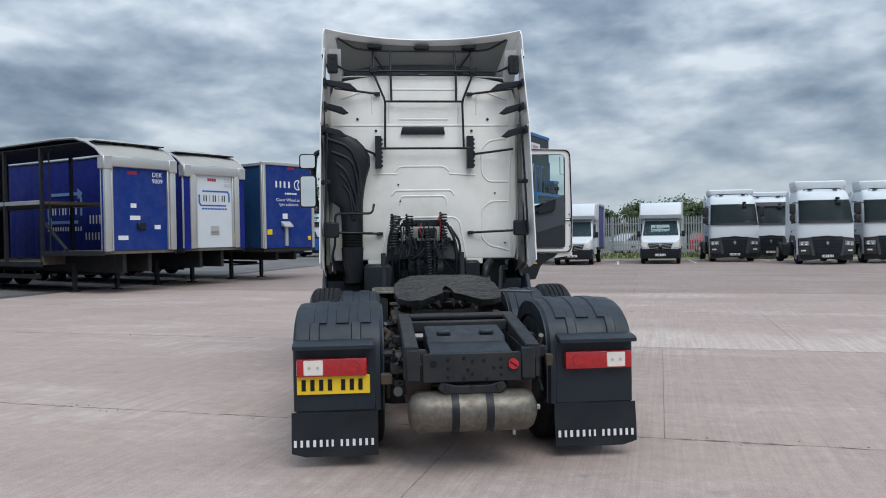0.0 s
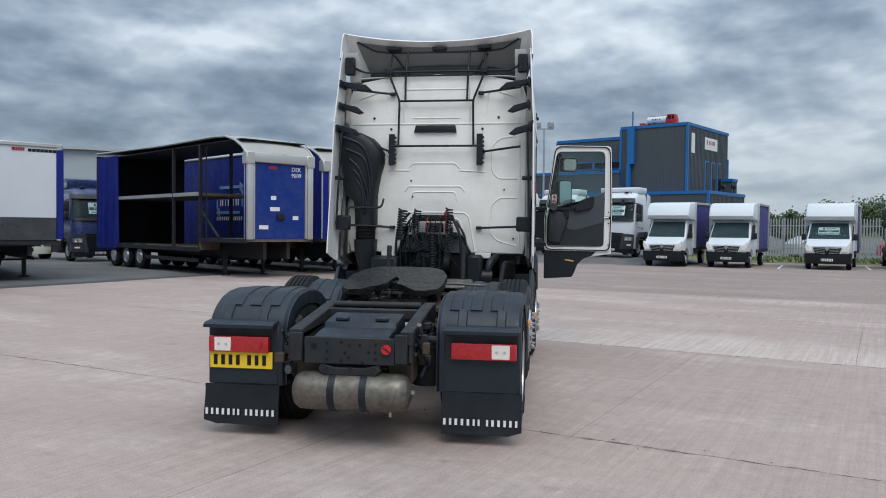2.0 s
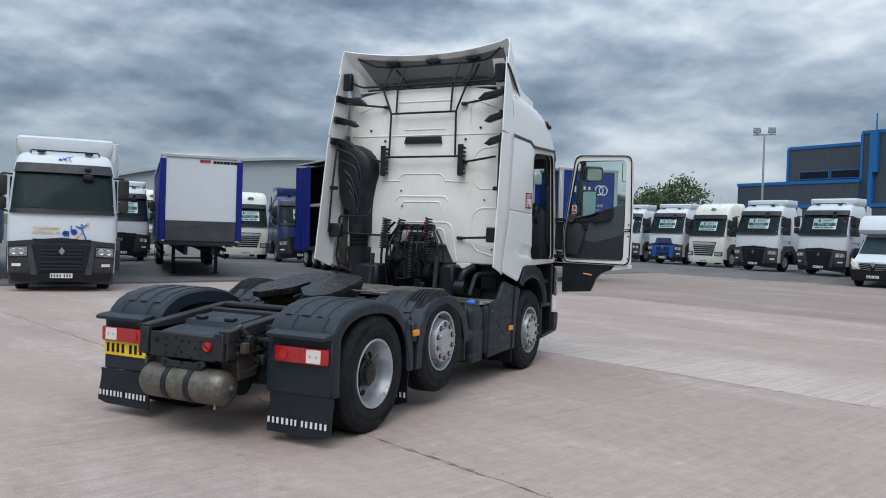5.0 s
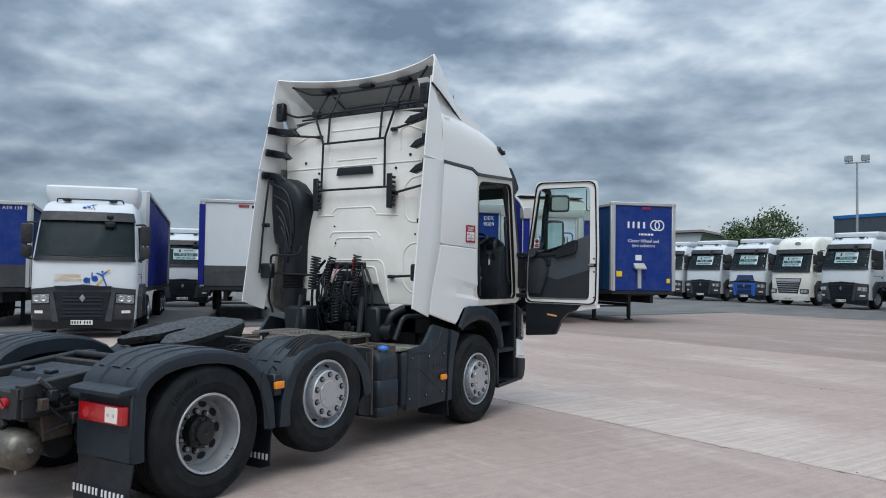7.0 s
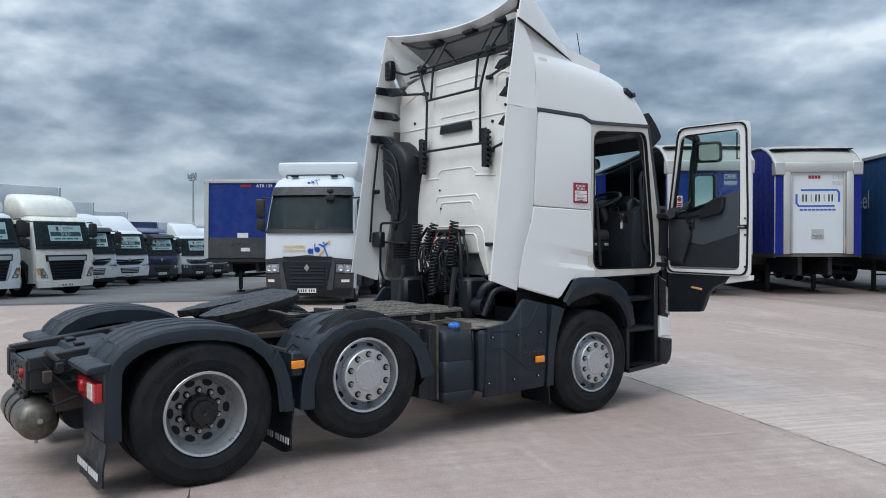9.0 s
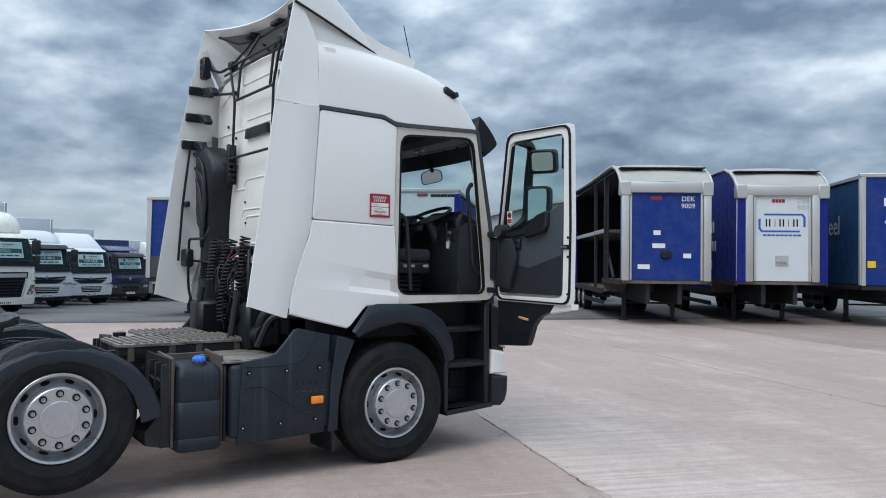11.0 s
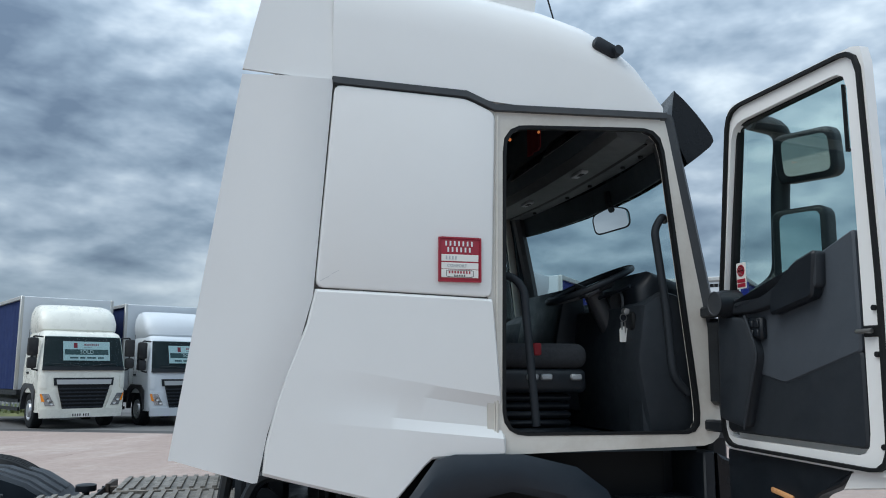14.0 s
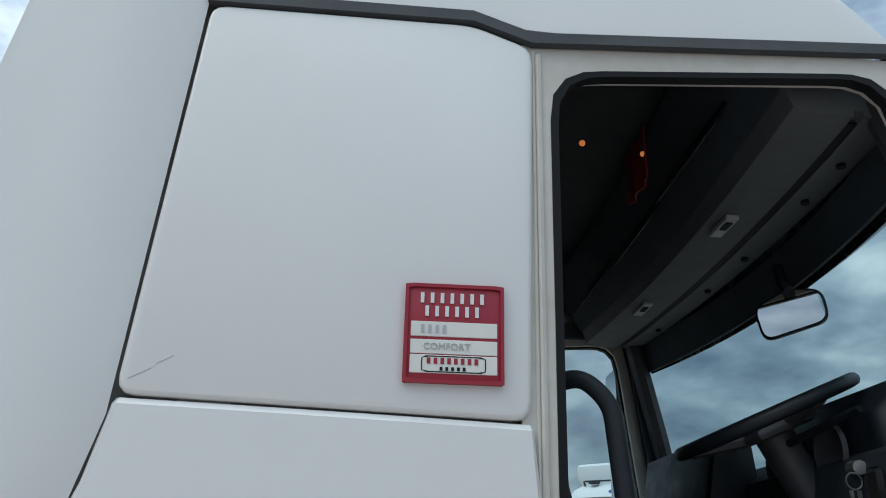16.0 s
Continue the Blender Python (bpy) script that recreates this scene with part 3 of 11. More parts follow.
NUT = nut_mesh()
HOLE = hole_mesh(0.026)
bm = new_bm()
cyl(bm, (-0.004, 0, 0), (0.003, 0, 0), 0.0255, seg=16)
WASHER = mesh_of(bm, "nut_washer", INK, 30)


def far_wheel(parent, x, y, side, r=0.50, meshes=None, flip_name="wheel"):
    """A plain road wheel; side +1 faces +x."""
    tyre, rim = meshes or FAR_WHEEL
    m = at(x, y, r - 0.006) @ (Matrix.Identity(4) if side > 0 else Matrix.Rotation(math.pi, 4, "Z"))
    w = new(flip_name)
    w.parent, w.matrix_basis = parent, m
    share("tyre", tyre, w)
    share("rim", rim, w)
    return w


# ---- distant lorries and vans: local +y is ahead, the front at y = 0 ----
def plate_bars(parent, m, w=0.50, back=PLATE_WHITE, name="number_plate"):
    bm = new_bm()
    box(bm, -w / 2, w / 2, -0.056, 0.056, -0.006, 0.004, 0.002)
    p = share(name, mesh_of(bm, name, back, 0), parent, m)
    bars([0.05, 0.05, 0.05, 0.05, -0.02, 0.05, 0.05, 0.05], 0.066, 0.012, INK, p, at(0, 0, 0.006), ink=0.6)
    return p


def sale_card(parent, m, words, w=1.2, h=0.50):
    bm = new_bm()
    box(bm, -w / 2, w / 2, -h / 2, h / 2, -0.004, 0.002)
    c = share("window_card", mesh_of(bm, "window_card", SALE_CARD, 0), parent, m, "pale blue printed card behind the windscreen")
    bm = new_bm()
    box(bm, -w * 0.28, -w * 0.20, h * 0.15, h * 0.42, 0.003, 0.005)
    share("emblem", mesh_of(bm, "emblem", PRINT_RED, 0), c)
    bars([0.05, 0.03, 0.04, 0.03, 0.05, 0.03, 0.04, 0.03], h * 0.10, 0.014, PRINT_ROSE, c, at(w * 0.10, h * 0.33, 0.004))
    bars([0.05, 0.03, 0.05, 0.03], h * 0.06, 0.014, PRINT_GREY, c, at(w * 0.02, h * 0.19, 0.004))
    bm = new_bm()
    box(bm, -w * 0.47, w * 0.47, -h * 0.20, h * 0.08, 0.003, 0.004)
    share("band", mesh_of(bm, "band", PRINT_GREEN, 0), c)
    letters(words, h * 0.27, PRINT, c, at(0, -h * 0.06, 0.006))
    bars([0.22, 0.14, 0.24, 0.16], h * 0.08, 0.05, PRINT_GREEN, c, at(0, -h * 0.36, 0.004))
    return c


def mirror_pair(parent, y, z, half, far=True):
    for s in (-1, 1):
        x = s * (half + 0.17)
        bm = new_bm()
        box(bm, x - 0.13, x + 0.13, y - 0.09, y + 0.09, z - 0.10, z + 0.40, 0.05, 2)
        m = part("mirror", bm, CHEEK_DARK, parent, "dark grey twin-glass door mirror")
        bm = new_bm()
        box(bm, x - 0.12, x + 0.12, y - 0.09, y + 0.08, z - 0.44, z - 0.14, 0.05, 2)
        part("wide_mirror", bm, CHEEK_DARK, m)
        bm = new_bm()
        tube(bm, rounded([(s * (half - 0.08), y, z + 0.42), (x, y, z + 0.44), (x, y, z - 0.46), (s * (half - 0.04), y, z - 0.50)], 0.06), 0.024, 6)
        part("mirror_arm", bm, BLACK, m)


CHEEK_DARK = material("mirror_housing_plastic", (0.014, 0.016, 0.019), 0.5, vary=0.1, spec=0.3, dirt=DUST, dirt_amount=0.1)


class Face:
    """A cab's rounded shell: levels of (height, front, half width), corners swept back by deep."""
    def __init__(self, levels, deep=0.42, power=3.0):
        self.levels, self.deep, self.power = levels, deep, power

    def level(self, z):
        L = self.levels
        if z <= L[0][0]:
            return L[0][1], L[0][2]
        for a, b in zip(L, L[1:]):
            if z <= b[0]:
                k = (z - a[0]) / (b[0] - a[0])
                return a[1] + (b[1] - a[1]) * k, a[2] + (b[2] - a[2]) * k
        return L[-1][1], L[-1][2]

    def front(self, x, z):
        yf, hw = self.level(z)
        r = min(1.0, abs(x) / hw) ** self.power
        return yf - self.deep * (1 - (1 - r) ** (1 / self.power))

    def shell(self, bm, z0, z1, back, seg=36):
        zs = [z0] + [l[0] for l in self.levels if z0 < l[0] < z1] + [z1]
        rings = []
        for z in zs:
            yf, hw = self.level(z)
            ring = [bm.verts.new((hw, back, z))]
            for k in range(seg + 1):
                q = math.pi * k / seg
                x = hw * math.copysign(abs(math.cos(q)) ** (2 / self.power), math.cos(q))
                ring.append(bm.verts.new((x, yf - self.deep + self.deep * math.sin(q) ** (2 / self.power), z)))
            ring.append(bm.verts.new((-hw, back, z)))
            rings.append(ring)
        faces = [bm.faces.new(rings[0]), bm.faces.new(rings[-1])]
        n = len(rings[0])
        for a, b in zip(rings, rings[1:]):
            for i in range(n):
                faces.append(bm.faces.new((a[i], a[(i + 1) % n], b[(i + 1) % n], b[i])))
        bmesh.ops.recalc_face_normals(bm, faces=faces)

    def patch(self, bm, low, high, z0, z1, d0=0.0, d1=0.03, drop=0.0, nx=14, nz=3):
        """A panel lying on the front: low and high are its (left, right) edges at z0 and z1."""
        outer, inner = [], []
        for j in range(nz + 1):
            v = j / nz
            xl, xr = low[0] + (high[0] - low[0]) * v, low[1] + (high[1] - low[1]) * v
            z = z0 + (z1 - z0) * v
            ro, ri = [], []
            for i in range(nx + 1):
                x = xl + (xr - xl) * i / nx
                zz = z - drop * abs(x)
                y = self.front(x, zz)
                ro.append(bm.verts.new((x, y + d1, zz)))
                ri.append(bm.verts.new((x, y + d0, zz)))
            outer.append(ro)
            inner.append(ri)
        faces = []
        for j in range(nz):
            for i in range(nx):
                faces.append(bm.faces.new((outer[j][i], outer[j][i + 1], outer[j + 1][i + 1], outer[j + 1][i])))
                faces.append(bm.faces.new((inner[j][i], inner[j + 1][i], inner[j + 1][i + 1], inner[j][i + 1])))
        rim = [(0, i) for i in range(nx)] + [(j, nx) for j in range(nz)] + [(nz, i) for i in range(nx, 0, -1)] + [(j, 0) for j in range(nz, 0, -1)]
        for (j, i), (l, k) in zip(rim, rim[1:] + rim[:1]):
            faces.append(bm.faces.new((outer[j][i], inner[j][i], inner[l][k], outer[l][k])))
        bmesh.ops.recalc_face_normals(bm, faces=faces)
        return bm


CAB = Face([(0.26, -0.04, 1.18), (0.50, 0.0, 1.21), (1.25, 0.0, 1.235), (1.92, -0.03, 1.235), (2.07, -0.08, 1.23), (2.53, -0.24, 1.20), (3.00, -0.42, 1.16), (3.20, -0.51, 1.13), (3.36, -0.64, 1.08), (3.47, -0.86, 1.01), (3.52, -1.15, 0.92)])
CAB_TALL = Face([(0.26, -0.04, 1.18), (0.50, 0.0, 1.21), (1.25, 0.0, 1.235), (1.80, -0.03, 1.235), (1.95, -0.08, 1.23), (2.40, -0.24, 1.21), (2.86, -0.40, 1.20), (3.30, -0.50, 1.19), (3.50, -0.62, 1.17), (3.66, -0.85, 1.12), (3.75, -1.2, 1.04)])
CHEEK = material("slate_grey_plastic", (0.034, 0.037, 0.043), 0.5, vary=0.1, spec=0.3, dirt=DUST, dirt_amount=0.12, bump=0.1, bump_scale=400)
CREAM = material("cream_white_paint", (0.74, 0.74, 0.67), 0.3, vary=0.05, scale=2.0, dirt=DUST, dirt_amount=0.12, coat=0.3)


def lamp_cluster(t, face, s, z0, z1, x0, x1, drop=0.0):
    """A headlamp: dark bezel, clear lens, two bowls."""
    edges = (min(s * x0, s * x1), max(s * x0, s * x1))
    bm = new_bm()
    face.patch(bm, edges, edges, z0, z1, 0.0, 0.05, drop, 6, 2)
    lamp = part("headlamp", bm, BLACK, t)
    bm = new_bm()
    e = (edges[0] + 0.025, edges[1] - 0.025)
    face.patch(bm, e, e, z0 + 0.03, z1 - 0.03, 0.03, 0.058, drop, 6, 2)
    part("lens", bm, HEADLAMP, lamp)
    zc = (z0 + z1) / 2
    for k in (0.33, 0.70):
        x = s * (x0 + (x1 - x0) * k)
        zz = zc - drop * abs(x)
        bm = new_bm()
        lathe(bm, [(0.0, 0.075), (0.025, 0.075), (0.03, 0.06), (0.012, 0.03), (0.03, 0.012)], (x, face.front(x, zz) + 0.052, zz), axis="y", seg=16)
        part("bowl", bm, RIM, lamp)


def side_panels(t, half, paint, arch_y=-1.20, top=1.34, back=-2.25, glass=((-0.62, 1.78), (-1.45, 1.78), (-1.45, 2.70), (-0.80, 2.70)), lean=0.03):
    """Door glass, door seams, handle, wheel arch and sill of both flanks."""
    for s in (-1, 1):
        sx = s * (half - lean)
        bm = new_bm()
        prism(bm, list(glass), sx - 0.03, sx + 0.03)
        part("door_window", bm, SMOKED, t)
        bm = new_bm()
        prism(bm, [(arch_y - 0.62 * math.cos(math.pi * k / 12), 0.5 + 0.62 * math.sin(math.pi * k / 12)) for k in range(13)] + [(arch_y + 0.66, 0.5), (arch_y + 0.70, 1.05), (arch_y + 0.45, top), (arch_y - 0.40, top + 0.02), (arch_y - 0.68, 1.10), (arch_y - 0.70, 0.5)], s * half - 0.10, s * half + 0.025)
        part("wheel_arch", bm, CHEEK, t)
        bm = new_bm()
        box(bm, s * half - 0.006, s * half + 0.004, arch_y - 0.31, arch_y - 0.30, top, 2.75)
        box(bm, s * half - 0.006, s * half + 0.004, arch_y - 0.30, -0.50, 1.60, 1.61)
        part("door_seam", bm, INK, t)
        bm = new_bm()
        box(bm, s * half - 0.01, s * half + 0.03, arch_y - 0.24, arch_y - 0.06, 1.50, 1.56, 0.01)
        part("door_handle", bm, BLACK, t)


def cab_renault(t, paint=WHITE, lower=None, roof="low", words=None, visor=True, panel=None):
    """A long-haul cab with a rounded front: 2.5 m wide, 2.25 m long."""
    lower = lower or CHEEK
    tall = roof == "tall"
    up = 0.0 if tall else 0.13
    face = CAB_TALL if tall else CAB
    bm = new_bm()
    face.shell(bm, 1.05, face.levels[-1][0], -2.25)
    face.shell(bm, 0.45, 1.10, -0.58)
    part("cab_shell", bm, paint, t)
    # dark sheet on the solid shell paints the shaded cab behind the glass
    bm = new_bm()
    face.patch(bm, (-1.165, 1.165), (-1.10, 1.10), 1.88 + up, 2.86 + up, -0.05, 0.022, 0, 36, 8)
    part("dashboard_lining", bm, DASH_AND_SHADE, t)
    if words:
        sale_card(t, at(-0.12, -0.200, 2.38 + up) @ Matrix.Rotation(math.atan2(0.34, 0.92), 4, "X") @ FACE_FRONT, words, 1.15, 0.56)
    bm = new_bm()
    face.patch(bm, (-1.17, 1.17), (-1.105, 1.105), 1.87 + up, 2.87 + up, 0.050, 0.056, 0, 36, 8)
    part("windscreen", bm, SCREEN, t).visible_shadow = False
    bm = new_bm()
    face.patch(bm, (-1.19, 1.19), (-1.16, 1.16), 1.79 + up, 1.91 + up, -0.01, 0.06, 0, 30, 3)
    part("wiper_panel", bm, BLACK, t)
    for s in (-1, 1):
        bm = new_bm()
        tube(bm, [(s * 0.02 - 0.1, 0.0, 1.88 + up), (s * 0.45 - 0.1, -0.02, 1.93 + up), (s * 0.82 - 0.1, -0.07, 1.93 + up)], 0.014, 5)
        part("wiper", bm, BLACK, t)
    bm = new_bm()
    box(bm, -0.62, -0.42, -0.36, -0.30, 2.55 + up, 2.72 + up, 0.02)
    part("inside_mirror", bm, BLACK, t)
    if visor:
        bm = new_bm()
        face.patch(bm, (-1.13, 1.13), (-1.08, 1.08), 2.82 + up, 3.05 + up, -0.02, 0.12, 0, 30, 4)
        part("sun_visor", bm, CHEEK, t)
    if tall:
        bm = new_bm()
        face.patch(bm, (-1.16, 1.16), (-1.15, 1.15), 0.26, 0.62, 0.0, 0.07)
        part("bumper", bm, paint, t)
        bm = new_bm()
        face.patch(bm, (-0.56, 0.56), (-0.80, 0.80), 0.56, 1.46, 0.0, 0.035)
        part("grille", bm, BLACK, t)
        for k in range(6):
            w = 0.56 + 0.24 * (0.10 + 0.15 * k)
            bm = new_bm()
            face.patch(bm, (-w + 0.05, w - 0.05), (-w + 0.04, w - 0.04), 0.62 + 0.115 * k, 0.655 + 0.115 * k, 0.02, 0.07, 0, 8, 1)
            part("grille_bar", bm, SILVER, t)
        bm = new_bm()
        face.patch(bm, (-0.73, 0.73), (-0.76, 0.76), 1.28, 1.42, 0.02, 0.065, 0, 8, 1)
        bar = part("badge_bar", bm, SILVER, t)
        bars([0.12, 0.12, 0.12], 0.07, 0.03, PRINT_GREY, bar, at(0, 0.068, 1.35) @ FACE_FRONT)
        bm = new_bm()
        prism(bm, [(0.18 * math.cos(math.pi * k / 8), 0.09 * math.sin(math.pi * k / 8)) for k in range(16)], -0.01, 0.02, axis="z")
        share("roof_lamp", mesh_of(bm, "roof_lamp", HEADLAMP, 0), t, at(-0.25, -0.50, 3.36) @ FACE_FRONT)
        for s in (-1, 1):
            lamp_cluster(t, face, s, 0.64, 0.88, 0.74, 1.14)
        plate_bars(t, at(0, 0.045, 0.36) @ FACE_FRONT)
    else:
        bm = new_bm()
        face.patch(bm, (-1.17, 1.17), (-1.21, 1.21), 0.28, 1.34, 0.0, 0.04, 0.10, 18, 4)
        part("bumper", bm, lower, t)
        bm = new_bm()
        face.patch(bm, (-1.10, 1.10), (-1.16, 1.16), 0.26, 0.46, 0.02, 0.085, 0.0)
        part("bumper_lip", bm, BLACK, t)
        bm = new_bm()
        face.patch(bm, (-0.50, 0.50), (-0.64, 0.64), 0.48, 1.16, 0.02, 0.06)
        part("grille", bm, panel and PRINT_BLUE or BLACK, t)
        for z0, n in ((0.54, 3), (0.84, 3)):
            for k in range(n):
                z = z0 + 0.085 * k
                bm = new_bm()
                face.patch(bm, (-0.46, 0.46), (-0.46, 0.46), z, z + 0.045, 0.04, 0.095, 0, 8, 1)
                part("grille_bar", bm, GUARD, t)
        for s in (-1, 1):
            a, b = sorted((s * 0.53, s * 0.68)), sorted((s * 0.67, s * 0.76))
            bm = new_bm()
            face.patch(bm, a, b, 0.42, 1.16, 0.03, 0.10, 0, 4, 2)
            part("cheek_panel", bm, panel or GREY_PLASTIC, t)
            lamp_cluster(t, face, s, 0.90, 1.18, 0.74, 1.20, 0.06)
            e = sorted((s * 0.90, s * 1.10))
            bm = new_bm()
            face.patch(bm, e, e, 0.62, 0.69, 0.03, 0.06, 0, 4, 1)
            part("fog_lamp", bm, CLEAR_LENS, t)
        bm = new_bm()
        face.patch(bm, (-0.62, 0.62), (-0.66, 0.66), 1.22, 1.30, 0.02, 0.065, 0, 8, 1)
        part("bonnet_lip", bm, BLACK, t)
        bm = new_bm()
        prism(bm, [(0, 0.10), (0.07, 0), (0, -0.10), (-0.07, 0)], 0.06, 0.11, axis="y")
        share("badge", mesh_of(bm, "badge", STEEL, 0), t, at(0, 0, 1.00))
        if panel:
            bm = new_bm()
            face.patch(bm, (-0.60, 0.60), (-0.50, 0.50), 1.31, 1.62, 0.0, 0.012)
            part("grille_panel", bm, NAVY, t)
        plate_bars(t, at(0, 0.092, 0.40) @ FACE_FRONT)
    side_panels(t, 1.235, paint, glass=((-0.62, 1.78 + up), (-1.45, 1.78 + up), (-1.45, 2.70 + up), (-0.80, 2.70 + up)))
    mirror_pair(t, -0.42, 2.32 + up, 1.22)
    if not tall:
        top = 3.93 if roof == "high" else 3.80
        dome = Face([(3.40, -1.24, 1.04), (3.50, -1.14, 1.10), (top - 0.22, -1.10, 1.13), (top - 0.06, -1.12, 1.13), (top - 0.015, -1.17, 1.12), (top, -1.26, 1.08)], 0.20, 5.0)
        bm = new_bm()
        dome.shell(bm, 3.40, top, -2.30)
        part("roof_deflector", bm, paint, t)
        bm = new_bm()
        tube(bm, rounded([(-0.80, -0.92, 3.44), (-0.78, -0.80, 3.53), (0.78, -0.80, 3.53), (0.80, -0.92, 3.44)], 0.05), 0.018, 6)
        part("lamp_bar", bm, BLACK, t)
        for s in (-1, 1):
            bm = new_bm()
            box(bm, s * 0.55 - 0.10, s * 0.55 + 0.10, -0.88, -0.72, 3.47, 3.54, 0.02)
            part("horn", bm, BLACK, t)
        # kerb mirror hung over the windscreen
        bm = new_bm()
        box(bm, -0.62, -0.46, -0.44, -0.28, 3.01, 3.11, 0.02)
        tube(bm, [(-0.54, -0.34, 3.02), (-0.54, -0.26, 2.92)], 0.02, 6)
        box(bm, -0.67, -0.43, -0.33, -0.22, 2.80, 2.93, 0.03, 2)
        part("front_mirror", bm, BLACK, t)
    for s in (-1, 1):
        bm = new_bm()
        prism(bm, [(-2.6, 3.35), (-2.2, 3.45), (-2.2, 1.1), (-2.75, 1.25)], s * 1.21 - 0.03, s * 1.21 + 0.03)
        part("side_fairing", bm, paint, t)
        far_wheel(t, s * 1.10, -1.20, s)


def chassis_tractor(t, back=-6.0, axles=(-5.0,)):
    bm = new_bm()
    for s in (-1, 1):
        box(bm, s * 0.42 - 0.04, s * 0.42 + 0.04, back, -0.5, 0.62, 0.90)
    box(bm, -0.46, 0.46, back, back + 0.1, 0.62, 0.9)
    box(bm, -0.45, 0.45, axles[0] - 0.45, axles[0] + 0.45, 0.98, 1.10, 0.05)
    box(bm, -0.15, 0.15, axles[0] - 0.3, axles[0] + 0.3, 0.85, 1.0)
    box(bm, -1.15, -0.6, -3.9, -2.4, 0.35, 0.95, 0.06)
    box(bm, 0.6, 1.15, -3.9, -2.4, 0.35, 0.95, 0.06)
    box(bm, -0.9, 0.9, -2.0, -0.5, 0.55, 1.1)
    part("chassis", bm, CHASSIS, t)
    for y in axles:
        for s in (-1, 1):
            far_wheel(t, s * 1.2, y, s)


def box_body(t, y0, y1, z0, z1, front, side, hw=1.27, chassis=True):
    """A box or curtain body with posts, a rail and a ribbed curtain."""
    bm = new_bm()
    box(bm, -hw, hw, y0 - 0.06, y0, z0, z1, 0.015)
    part("headboard", bm, front, t)
    bm = new_bm()
    box(bm, -hw + 0.02, hw - 0.02, y1, y0 - 0.06, z1 - 0.10, z1 - 0.01)
    for s in (-1, 1):
        box(bm, s * hw - 0.04, s * hw + 0.04, y1, y0, z1 - 0.10, z1 + 0.01, 0.01)
        box(bm, s * hw - 0.045, s * hw + 0.045, y0 - 0.1, y0 + 0.012, z0, z1, 0.01)
        box(bm, s * hw - 0.045, s * hw + 0.045, y1, y1 + 0.1, z0, z1, 0.01)
    part("body_frame", bm, GREY_ALU, t)
    for s in (-1, 1):
        bm = new_bm()
        n = int((y0 - y1) / 0.12)
        rows = []
        for k in range(n + 1):
            y = y0 - 0.1 + (y1 - y0 + 0.2) * k / n
            d = 0.012 * math.sin(k * 1.9) + 0.006 * math.sin(k * 0.7)
            rows.append([(s * (hw - 0.03 + d), y, z0 + 0.02), (s * (hw - 0.03 + d * 0.6), y, (z0 + z1) / 2), (s * (hw - 0.03), y, z1 - 0.08)])
        sheet(bm, rows, 0.01)
        part("side_curtain", bm, side, t)
    bm = new_bm()
    box(bm, -hw + 0.02, hw - 0.02, y1, y0, z0 - 0.14, z0 + 0.0)
    part("body_floor", bm, CHASSIS, t)
    bm = new_bm()
    box(bm, -hw + 0.05, hw - 0.05, y1, y1 + 0.05, z0, z1 - 0.1)
    part("rear_door", bm, front, t)


def renault_tractor(label, m, paint=WHITE, roof="low", words=None, visor=True, panel=None, lower=None, axles=(-4.9,), name="tractor_unit"):
    t = thing(name, label, "lorry", "parked lorries", m)
    cab_renault(t, paint, lower, roof, words, visor, panel)
    chassis_tractor(t, axles[0] - 1.0, axles)
    return t


DAY_CAB = Face([(0.28, -0.05, 1.10), (0.55, -0.02, 1.13), (1.2, 0.0, 1.15), (1.66, -0.02, 1.15), (1.76, -0.05, 1.14), (2.50, -0.25, 1.07), (2.62, -0.34, 1.03), (2.70, -0.55, 0.96)], 0.27, 4.4)


